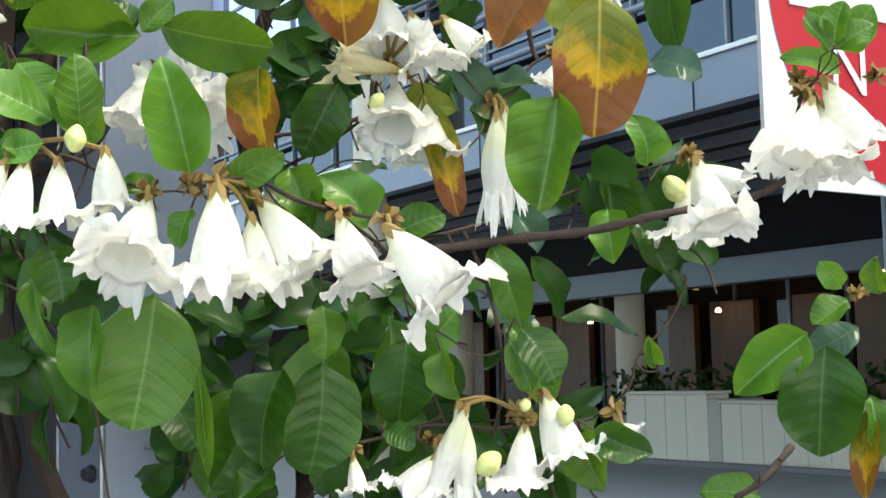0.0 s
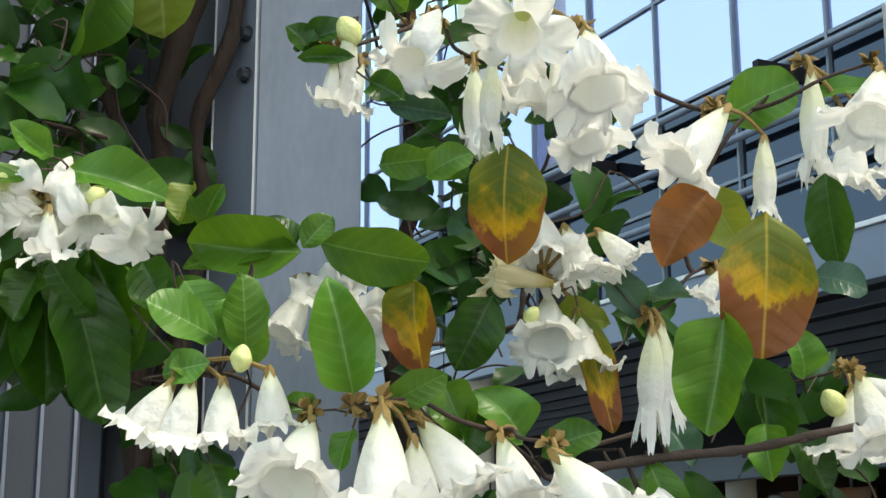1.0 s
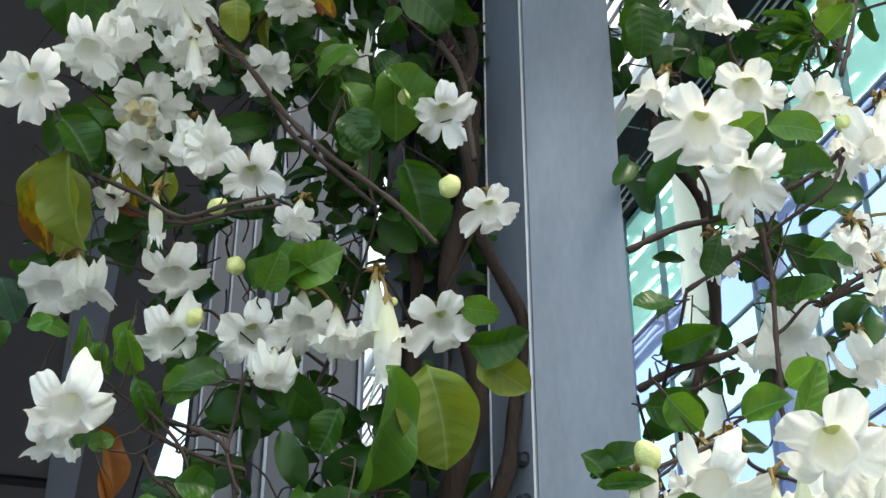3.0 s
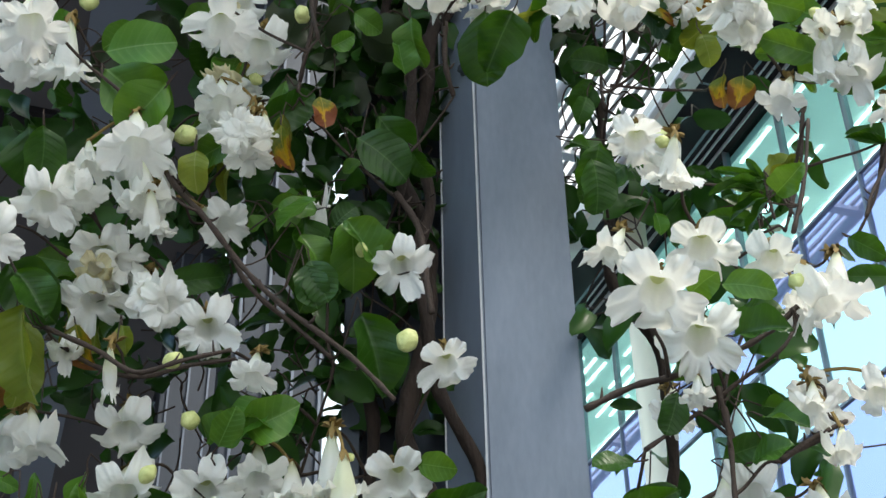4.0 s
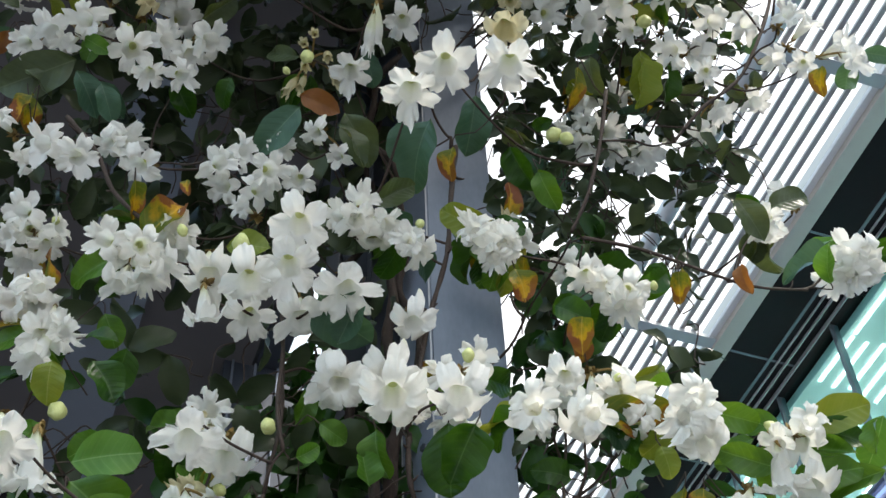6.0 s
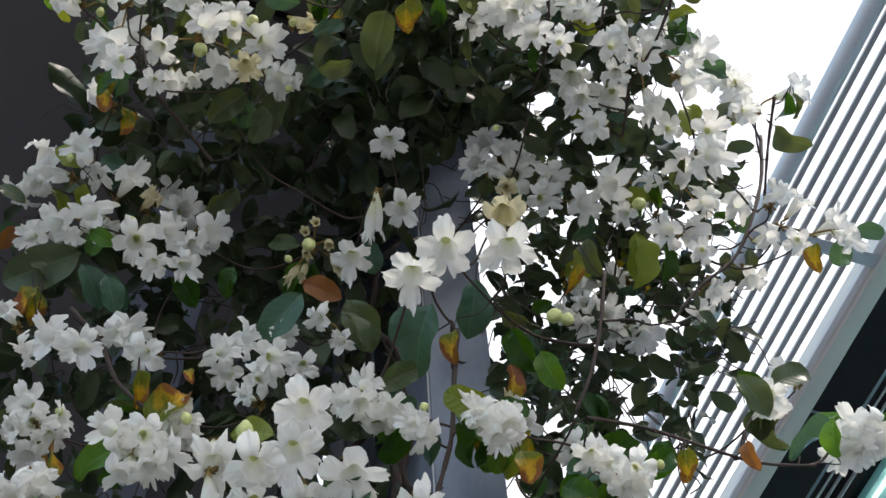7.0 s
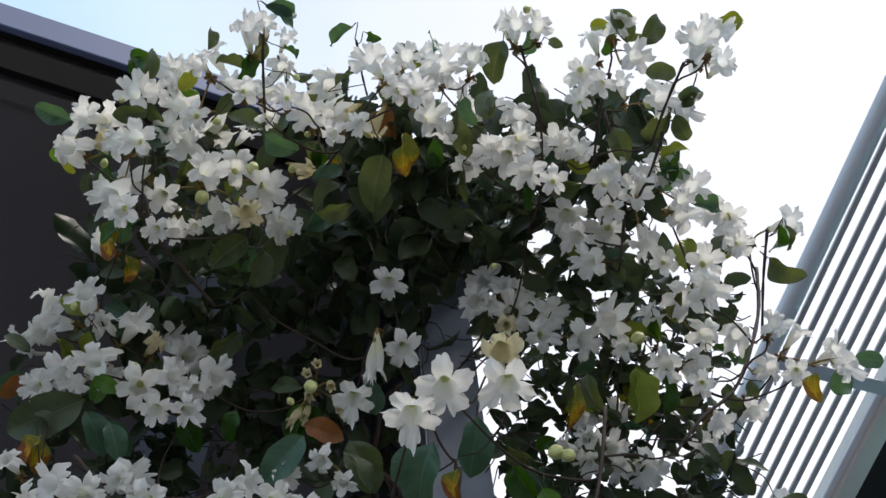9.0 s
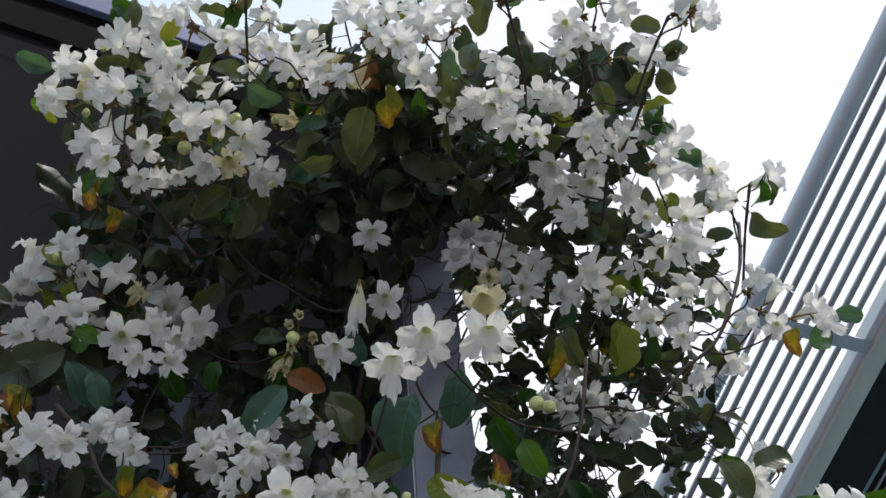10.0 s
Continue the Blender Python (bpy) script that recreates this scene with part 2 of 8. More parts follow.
tagged(end_wall, "dark boarded wall closing the covered walk", "wall", kind="structure")
side_wall = block("wall_side", (-14.3, 2.06, 0), (-14, 24.3, H + 0.3), SOFFIT, m=GRID)
tagged(side_wall, "dark boarded side wall under the canopy", "wall", kind="structure")

# ---- office building ----
GP, EAVE = 10.6, 16.4
GLASS_SLATE = glass("slate_glass", (0.045, 0.06, 0.085))
MULLION = material("grey_mullion", (0.2, 0.23, 0.27), 0.45, 0.3, 0.1, 2.0)
office = thing("office_building", "glass office building with white louvred eaves and dark soffit", "building", GRID)
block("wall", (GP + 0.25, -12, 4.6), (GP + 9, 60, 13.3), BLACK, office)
# pale slab, unseen from below, added to bounce light up to the ceiling
block("bounce_floor", (GP + 0.25, -12, 13.305), (GP + 4.99, 60, 13.36), OFFICE_CEILING, office)
block("back_wall", (GP + 5, -12, 13.37), (GP + 9, 60, EAVE - 0.006), OFFICE_CEILING, office)
block("office_ceiling", (GP + 0.2, -12, EAVE - 0.16), (GP + 4.99, 60, EAVE - 0.008), OFFICE_CEILING, office)
# rows of tube lights under the office ceiling, some of them off
tube_rng = random.Random(8)
for k in range(34):
    for i in range(7):
        if tube_rng.random() < 0.4:
            continue
        q = -2 + 1.3 * k + tube_rng.uniform(0, 0.25)
        block("tube_light", (GP + 0.3 + 0.27 * i, q, EAVE - 0.19), (GP + 0.35 + 0.27 * i, q + 1.0, EAVE - 0.165), TUBE_LIGHT, office)
# panes, floor by floor
ROWS = [(4.75, 6.0, GLASS_SLATE), (6.0, 7.3, GLASS_SLATE), (7.3, 8.9, GLASS_BLUE), (8.9, 10.5, GLASS_BLUE), (10.5, 12.0, GLASS_AQUA), (12.0, 13.5, GLASS_BLUE), (13.5, 16.35, GLASS_CLEAR)]
PANE = 1.63
for z0, z1, mat in ROWS:
    bm = bmesh.new()
    box_into(bm, (0, 0.03, z0 + 0.03), (0.03, PANE - 0.03, z1 - 0.03))
    me = bpy.data.meshes.new("pane")
    bm.to_mesh(me)
    bm.free()
    me.materials.append(mat)
    for k in range(26):
        ob = new("pane", me)
        ob.parent = office
        ob.matrix_basis = pose(GP + 0.03, -2 + PANE * k, 0, 0, 0, random.Random(k * 31 + int(z0 * 10)).uniform(-0.35, 0.35))
for k in range(27):
    block("mullion", (GP - 0.02, -2 + PANE * k - 0.02, 4.7), (GP + 0.12, -2 + PANE * k + 0.02, EAVE), MULLION, office)
for z0, z1, mat in ROWS:
    block("transom", (GP - 0.01, -2, z0 - 0.022), (GP + 0.1, 42, z0 + 0.022), MULLION, office)
block("side_wall", (GP, 42.1, 4.6), (GP + 0.2, 60, EAVE), WHITE_METAL, office)
block("side_wall", (GP, -12, 4.6), (GP + 0.2, -2.1, EAVE), WHITE_METAL, office)
# eaves with the louvred sunshade
block("eave_soffit", (9.35, -12, EAVE), (GP + 9, 60, EAVE + 0.4), BLACK, office)
block("soffit_joint", (10.05, -12, EAVE - 0.012), (10.1, 60, EAVE - 0.002), MULLION, office)
for k in range(22):
    block("soffit_joint", (9.36, -0.3 + 2.45 * k, EAVE - 0.01), (GP - 0.06, -0.26 + 2.45 * k, EAVE - 0.003), MULLION, office)
block("fascia", (9.08, -12, EAVE - 0.08), (9.345, 60, EAVE + 0.45), BEIGE, office, "beige fascia beam", 0.01)
block("fascia_lip", (8.98, -12, EAVE + 0.02), (9.077, 60, EAVE + 0.1), WHITE_METAL, office, "white lip", 0.004)
for k, p in enumerate((10.2, 10.33, 10.5)):
    block("soffit_track", (p - 0.009, -12, EAVE - 0.05 - 0.02 * k), (p + 0.009, 60, EAVE - 0.013), PALE_STEEL, office, "pale track")
bm = bmesh.new()
tube_into(bm, [(7.37, -12, EAVE + 0.12), (7.37, 60, EAVE + 0.12)], 0.13, 20)
part("edge_tube", bm, PALE_STEEL, office, "round steel edge tube", smooth=True)
slat_bm = bmesh.new()
box_into(slat_bm, (-0.034, -12, -0.03), (0.034, 60, 0.03), 0.004)
slat_me = bpy.data.meshes.new("slat")
slat_bm.to_mesh(slat_me)
slat_bm.free()
slat_me.materials.append(LOUVRE)
for k in range(7):
    ob = new("slat", slat_me)
    ob.parent = office
    ob.matrix_basis = pose(7.6 + 0.195 * k, 0, EAVE + 0.15, 0, 8, 0)
for k in range(9):
    q = 2.1 + 4.9 * (k - 1)
    block("bracket", (7.42, q - 0.03, EAVE - 0.02), (9.075, q + 0.03, EAVE + 0.11), PALE_STEEL, office, "steel louvre bracket", 0.004)
    block("bracket_flange", (7.42, q - 0.1, EAVE - 0.045), (9.075, q + 0.1, EAVE - 0.023), PALE_STEEL, office, "", 0.003)
# round columns up the facade
for q in (18.2, 28.0):
    bm = bmesh.new()
    tube_into(bm, [(9.9, q, 0), (9.9, q, EAVE - 0.02)], 0.25, 28)
    part("round_column", bm, CREAM, office, "cream round column", smooth=True)
# handrail tubes and brackets over the entrance canopy
for z in (5.75, 6.45, 7.1):
    bm = bmesh.new()
    tube_into(bm, [(10.45, -3, z), (10.45, 42, z)], 0.05, 10)
    part("rail_tube", bm, STEEL, office, "steel rail tube", smooth=True)
for k in range(10):
    block("rail_bracket", (9.75, -1 + 4.08 * k, 6.75), (GP, -0.9 + 4.08 * k, 6.92), BLACK, office)
block("canopy_fascia", (9.6, -12, 4.1), (9.8, 60, 4.62), TRIM, office, "grey entrance canopy fascia", 0.01)
block("canopy_coping", (9.57, -12, 4.625), (9.83, 60, 4.68), WHITE_METAL, office, "", 0.006)
for k in range(14):
    block("canopy_seam", (9.592, -10 + 4.1 * k, 4.1), (9.5985, -9.98 + 4.1 * k, 4.62), BLACK, office)
block("canopy_soffit", (9.803, -12, 4.25), (16, 60, 4.5), BLACK, office)
for k in range(7):
    block("soffit_beam", (10.6 + 0.8 * k, -12, 4.12), (10.68 + 0.8 * k, 60, 4.247), MULLION, office)
block("bulkhead", (15.55, -12, 3.25), (15.8, 60, 4.247), BLACK, office)
block("bulkhead_beam", (15.45, -12, 2.82), (15.8, 60, 3.245), MULLION, office, "grey bulkhead beam", 0.01)
for q in (20.0, 26.0, 11.0):
    bm = bmesh.new()
    tube_into(bm, [(16.3, q, 0), (16.3, q, 4.24)], 0.28, 24)
    part("round_column", bm, CREAM, office, "cream round column", smooth=True)
# shop front behind the colonnade
block("shop_wall", (19.2, -12, 0), (19.5, 60, 4.24), BLACK, office)
for k in range(24):
    q = 4 + 1.35 * k
    block("shop_pane", (17.9, q + 0.04, 0.1), (17.93, q + 1.31, 3.6), GLASS_DARK, office)
    block("shop_mullion", (17.86, q - 0.04, 0), (17.98, q + 0.04, 4.24), MULLION, office)
for k, q in enumerate((10.2, 12.1, 13.6, 15.0, 16.2, 18.1, 19.7, 21.5, 23.0, 24.3, 27.1)):
    block("timber_panel", (17.6, q, 0.1), (17.75, q + 0.75 + 0.2 * (k % 3), 2.7), TIMBER, office, "brown timber panel", 0.01)
LAMP = bpy.data.materials.new("warm_lamp")
LAMP.use_nodes = True
LAMP.node_tree.nodes["Principled BSDF"].inputs["Emission Color"].default_value = (1.0, 0.72, 0.4, 1)
LAMP.node_tree.nodes["Principled BSDF"].inputs["Emission Strength"].default_value = 2.5
for k in range(12):
    q, z = 8.2 + 1.55 * k + 0.4 * math.sin(5.1 * k), 2.75 + 0.3 * math.sin(3.3 * k)
    bm = bmesh.new()
    tube_into(bm, [(17.3, q, z), (17.3, q, z + 0.05), (17.3, q, z + 0.09)], [0.05, 0.06, 0.02], 10)
    part("pendant_lamp", bm, LAMP, office, "small glowing warm lamp")
    bm = bmesh.new()
    tube_into(bm, [(17.3, q, z + 0.09), (17.3, q, 4.24)], 0.008, 6)
    part("lamp_cord", bm, BLACK, office)
# unseen fill rows, added deep in the room to brighten its ceiling
for i in range(4):
    block("tube_light", (GP + 2.4 + 0.6 * i, -10, EAVE - 0.19), (GP + 2.46 + 0.6 * i, 50, EAVE - 0.165), TUBE_FILL, office)
block("paved_plinth", (14.0, -12, 0.003), (19.2, 60, 0.06), PAVING, office)

# ---- planters on the forecourt ----
def planter(q0, q1, top, label):
    ob = thing("planter_wall", label, "planter", GRID, group="planter walls")
    block("body", (14.3, q0, 0.06), (14.75, q1, top - 0.05), PLANTER, ob, bevel=0.01)
    block("coping", (14.26, q0 - 0.02, top - 0.047), (14.79, q1 + 0.02, top), PLANTER, ob, "", 0.012)
    n = max(1, int((q1 - q0) / 0.42))
    for k in range(1, n):
        q = q0 + (q1 - q0) * k / n
        block("joint", (14.294, q - 0.005, 0.06), (14.2985, q + 0.005, top - 0.05), CONCRETE, ob)
    return ob


planter(15.75, 17.7, 1.12, "tall cream rendered planter wall on the forecourt")
planter(9.0, 15.45, 0.98, "long low cream panelled planter wall on the forecourt")
block("wall", (14.3, 15.46, 0.06), (15.2, 15.74, 1.0), CONCRETE, thing("planter_return", "grey return wall between two cream planters", "planter", GRID))

# ---- road sign beyond the vine ----
RED = material("sign_red", (0.45, 0.018, 0.03), 0.4, 0, 0.05, 5.0)
SIGN_WHITE = material("sign_white", (0.7, 0.7, 0.72), 0.4, 0, 0.04, 5.0)
sign = thing("no_entry_sign", "white board with red no entry disc and white bar", "road sign", pose(1.5, 0.44, 1.86, 0, 0, 24))
bm = bmesh.new()
box_into(bm, (0, 0, 0), (1.06, 0.012, 1.0))
bmesh.ops.bevel(bm, geom=[e for e in bm.edges if abs(e.verts[0].co.y - e.verts[1].co.y) > 0.005], offset=0.05, segments=6, affect="EDGES")
part("board", bm, SIGN_WHITE, sign)
bm = bmesh.new()
bmesh.ops.create_circle(bm, cap_ends=True, segments=64, radius=0.5)
part("disc", bm, RED, sign, "red disc", pose(0.53, -0.004, 0.52, 90))
block("bar", (0.1, -0.009, 0.45), (0.96, -0.005, 0.63), SIGN_WHITE, sign, "white bar")
font = bpy.data.curves.new("letter", "FONT")
font.body, font.size, font.extrude = "N", 0.2, 0.001
letter = new("letter", font)
letter.parent = sign
letter.matrix_basis = pose(0.235, -0.008, 0.25, 90)
font.materials.append(SIGN_WHITE)
bm = bmesh.new()
tube_into(bm, [(0.53, 0.045, -1.86), (0.53, 0.045, 1.0)], 0.03, 14)
part("post", bm, STEEL, sign, "steel post", smooth=True)

# ---- the flowering vine: materials ----
def node(nt, kind, **values):
    n = nt.nodes.new(kind)
    for k, v in values.items():
        n.inputs[int(k[1:])].default_value = v
    return n


def math_node(nt, op, a, b=None, c=None):
    n = nt.nodes.new("ShaderNodeMath")
    n.operation = op
    for i, v in enumerate((a, b, c)):
        if v is None:
            continue
        if isinstance(v, (int, float)):
            n.inputs[i].default_value = v
        else:
            nt.links.new(v, n.inputs[i])
    return n.outputs[0]


def mix_node(nt, fac, a, b):
    n = nt.nodes.new("ShaderNodeMix")
    n.data_type = "RGBA"
    for i, v in ((0, fac), (6, a), (7, b)):
        if isinstance(v, tuple):
            n.inputs[i].default_value = (*v, 1)
        elif isinstance(v, (int, float)):
            n.inputs[i].default_value = v
        else:
            nt.links.new(v, n.inputs[i])
    return n.outputs[2]


def thin(nt, colour, rough, spec, through_share, through_colour=None, normal=None):
    """A thin living sheet: glossy skin, with light passing through."""
    b = nt.nodes["Principled BSDF"]
    b.inputs["Roughness"].default_value = rough
    b.inputs["Specular IOR Level"].default_value = spec
    nt.links.new(colour, b.inputs["Base Color"])
    tr = nt.nodes.new("ShaderNodeBsdfTranslucent")
    nt.links.new(through_colour if through_colour is not None else colour, tr.inputs["Color"])
    if normal is not None:
        nt.links.new(normal, b.inputs["Normal"])
    ms = nt.nodes.new("ShaderNodeMixShader")
    ms.inputs[0].default_value = through_share
    nt.links.new(b.outputs[0], ms.inputs[1])
    nt.links.new(tr.outputs[0], ms.inputs[2])
    nt.links.new(ms.outputs[0], nt.nodes["Material Output"].inputs["Surface"])


def leaf_material(name, dark, light, vein, edge=None, tip=None, rough=0.34, shared=False):
    """Leaf in its own axes: x across, y from stalk to tip; midrib, side veins, blotches."""
    m = bpy.data.materials.new(name)
    m.use_nodes = True
    nt = m.node_tree
    info = nt.nodes.new("ShaderNodeObjectInfo")
    rnd = info.outputs["Random"]
    if shared:
        geo = nt.nodes.new("ShaderNodeNewGeometry")
        rnd = geo.outputs["Random Per Island"]
        noise = node(nt, "ShaderNodeTexNoise", _2=30.0)
        col = mix_node(nt, math_node(nt, "MULTIPLY_ADD", noise.outputs[0], 0.5, math_node(nt, "MULTIPLY", rnd, 0.6)), dark, light)
        thin(nt, col, rough, 0.35, 0.3)
        return m
    uv = nt.nodes.new("ShaderNodeUVMap")
    sep = nt.nodes.new("ShaderNodeSeparateXYZ")
    nt.links.new(uv.outputs[0], sep.inputs[0])
    ax = math_node(nt, "ABSOLUTE", math_node(nt, "SUBTRACT", sep.outputs[0], 0.5))
    y = sep.outputs[1]
    shift = node(nt, "ShaderNodeTexNoise", _2=3.0, _3=5.0, _4=0.62)
    off = nt.nodes.new("ShaderNodeVectorMath")
    off.operation = "MULTIPLY_ADD"
    nt.links.new(uv.outputs[0], off.inputs[0])
    off.inputs[1].default_value = (1, 1, 1)
    comb = nt.nodes.new("ShaderNodeCombineXYZ")
    nt.links.new(math_node(nt, "MULTIPLY", rnd, 37.0), comb.inputs[2])
    nt.links.new(comb.outputs[0], off.inputs[2])
    nt.links.new(off.outputs[0], shift.inputs["Vector"])
    blot = shift.outputs[0]
    fac = math_node(nt, "ADD", math_node(nt, "MULTIPLY", rnd, 0.45), math_node(nt, "MULTIPLY_ADD", blot, 1.5, math_node(nt, "MULTIPLY_ADD", ax, 0.5, -0.62)))
    col = mix_node(nt, fac, dark, light)
    lines = math_node(nt, "SINE", math_node(nt, "MULTIPLY", math_node(nt, "SUBTRACT", y, math_node(nt, "MULTIPLY", math_node(nt, "POWER", ax, 1.3), 0.6)), 48.0))
    side = math_node(nt, "POWER", math_node(nt, "MULTIPLY_ADD", lines, 0.5, 0.5), 9.0)
    col = mix_node(nt, math_node(nt, "MULTIPLY", side, 0.1), col, vein)
    if tip is not None:
        # dying tissue creeps from the tip and the rim inwards
        reach = math_node(nt, "ADD", math_node(nt, "MULTIPLY", y, 1.15), math_node(nt, "ADD", math_node(nt, "MULTIPLY", ax, 0.9), math_node(nt, "MULTIPLY_ADD", blot, 1.5, math_node(nt, "MULTIPLY_ADD", rnd, 0.3, -1.08))))
        ramp = nt.nodes.new("ShaderNodeMapRange")
        ramp.inputs[1].default_value, ramp.inputs[2].default_value = 0.68, 0.8
        nt.links.new(reach, ramp.inputs[0])
        ramp0 = nt.nodes.new("ShaderNodeMapRange")
        ramp0.inputs[1].default_value, ramp0.inputs[2].default_value = 0.32, 0.76
        nt.links.new(math_node(nt, "MULTIPLY_ADD", ax, -1.0, math_node(nt, "ADD", reach, 0.2)), ramp0.inputs[0])
        col = mix_node(nt, ramp0.outputs[0], col, edge)
        col = mix_node(nt, ramp.outputs[0], col, tip)
    rib = nt.nodes.new("ShaderNodeMapRange")
    rib.inputs[1].default_value, rib.inputs[2].default_value = 0.02, 0.008
    nt.links.new(ax, rib.inputs[0])
    col = mix_node(nt, math_node(nt, "MULTIPLY", rib.outputs[0], 0.55), col, vein)
    bp = nt.nodes.new("ShaderNodeBump")
    bp.inputs["Strength"].default_value, bp.inputs["Distance"].default_value = 0.3, 0.004
    nt.links.new(math_node(nt, "SUBTRACT", math_node(nt, "MULTIPLY", blot, 0.8), math_node(nt, "MULTIPLY", side, 0.3)), bp.inputs["Height"])
    glow = mix_node(nt, 0.6, col, tuple(min(1.0, 1.5 * c * k) for c, k in zip(light, (1.25, 1.05, 0.3))))
    thin(nt, col, rough, 0.38, 0.32, glow, bp.outputs[0])
    return m


LEAF = {
    "G": leaf_material("leaf_green", (0.036, 0.115, 0.012), (0.102, 0.22, 0.023), (0.2, 0.36, 0.1)),
    "L": leaf_material("leaf_bright", (0.055, 0.17, 0.02), (0.118, 0.27, 0.034), (0.28, 0.45, 0.14)),
    "D": leaf_material("leaf_dark", (0.012, 0.05, 0.005), (0.042, 0.125, 0.009), (0.1, 0.2, 0.05)),
    "U": leaf_material("leaf_bluish", (0.035, 0.09, 0.06), (0.07, 0.15, 0.1), (0.16, 0.25, 0.16), rough=0.3),
    "O": leaf_material("leaf_olive", (0.13, 0.2, 0.02), (0.22, 0.26, 0.03), (0.35, 0.38, 0.12)),
    "Y": leaf_material("leaf_turning", (0.07, 0.12, 0.012), (0.17, 0.18, 0.012), (0.7, 0.48, 0.07), (0.66, 0.36, 0.01), (0.23, 0.058, 0.022), rough=0.5),
    # ordinary green with the sky's veiling glare mixed into the colour
    "C": leaf_material("leaf_glare_greyed", (0.04, 0.062, 0.03), (0.1, 0.135, 0.06), (0.15, 0.19, 0.1), rough=0.3),
    "R": leaf_material("leaf_brown", (0.15, 0.052, 0.022), (0.31, 0.13, 0.035), (0.26, 0.14, 0.05), rough=0.55),
}
LEAF_LABEL = {"G": "", "L": "bright young green leaf", "D": "dark glossy green leaf", "U": "bluish green leaf", "O": "olive yellowing leaf", "Y": "yellow leaf with brown tip", "C": "grey-green leaf with sky glare in its colour", "R": "withered brown leaf"}
# inner foliage of the crown, greyed in colour for the same glare
FOLIAGE_HIGH = leaf_material("glare_greyed_foliage", (0.02, 0.036, 0.016), (0.075, 0.1, 0.045), (0.1, 0.2, 0.06), shared=True)
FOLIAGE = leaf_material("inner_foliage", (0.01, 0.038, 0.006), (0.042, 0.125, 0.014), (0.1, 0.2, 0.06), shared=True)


def petal_material(name, petal, throat, rough, start, stop):
    """Thin crinkled petal; the second colour comes in along the tube between two depths."""
    m = bpy.data.materials.new(name)
    m.use_nodes = True
    nt = m.node_tree
    co = nt.nodes.new("ShaderNodeTexCoord")
    sep = nt.nodes.new("ShaderNodeSeparateXYZ")
    nt.links.new(co.outputs["Object"], sep.inputs[0])
    deep = nt.nodes.new("ShaderNodeMapRange")
    deep.interpolation_type = "SMOOTHSTEP"
    deep.inputs[1].default_value, deep.inputs[2].default_value = start, stop
    nt.links.new(sep.outputs[2], deep.inputs[0])
    noise = node(nt, "ShaderNodeTexNoise", _2=3.5)
    nt.links.new(co.outputs["Object"], noise.inputs["Vector"])
    info = nt.nodes.new("ShaderNodeObjectInfo")
    f = math_node(nt, "MULTIPLY_ADD", noise.outputs[0], 0.5, math_node(nt, "MULTIPLY", info.outputs["Random"], 0.6))
    col = mix_node(nt, f, petal, tuple(c * k for c, k in zip(petal, (0.97, 0.96, 0.91))))
    col = mix_node(nt, deep.outputs[0], col, throat)
    bp = nt.nodes.new("ShaderNodeBump")
    fine = node(nt, "ShaderNodeTexNoise", _2=7.0, _3=4.0)
    nt.links.new(co.outputs["Object"], fine.inputs["Vector"])
    bp.inputs["Strength"].default_value, bp.inputs["Distance"].default_value = 0.5, 0.012
    nt.links.new(fine.outputs[0], bp.inputs["Height"])
    through_col = mix_node(nt, 0.5, col, tuple(c * k for c, k in zip(petal, (1.0, 0.98, 0.9))))
    thin(nt, col, rough, 0.3, 0.45, through_col, bp.outputs[0])
    return m


PETAL = petal_material("white_petal", (0.96, 0.957, 0.94), (0.86, 0.88, 0.66), 0.5, -0.35, -0.85)
THROAT = petal_material("flower_throat", (0.78, 0.8, 0.5), (0.6, 0.64, 0.28), 0.6, -0.4, -0.8)
PETAL_OLD = petal_material("fading_petal", (0.8, 0.73, 0.5), (0.5, 0.42, 0.12), 0.7, -0.6, -1.15)
CALYX = material("brown_bract", (0.15, 0.06, 0.022), 0.7, 0, 0.4, 40.0, second=(0.27, 0.19, 0.05))
BUD = material("pale_bud", (0.4, 0.47, 0.09), 0.5, 0, 0.2, 3.0, 0.2, 8.0, second=(0.74, 0.74, 0.36))
BARK = material("vine_bark", (0.009, 0.006, 0.005), 0.9, 0, 0.5, 14.0, 0.9, 60, second=(0.034, 0.019, 0.013), stretch=(1, 1, 0.35))
TWIG = material("grey_brown_twig", (0.022, 0.013, 0.009), 0.8, 0, 0.4, 40.0, 0.3, 200, second=(0.055, 0.034, 0.025))


# ---- the flowering vine: shapes ----
def mesh_of(name, verts, faces, mats, slots=None, uvs=None):
    me = bpy.data.meshes.new(name)
    me.from_pydata([tuple(v) for v in verts], [], faces)
    for m in mats:
        me.materials.append(m)
    if slots is not None:
        me.polygons.foreach_set("material_index", slots)
    if uvs is not None:
        layer = me.uv_layers.new(name="UVMap")
        for lp in me.loops:
            layer.data[lp.index].uv = uvs[lp.vertex_index]
    me.polygons.foreach_set("use_smooth", [True] * len(faces))
    return me


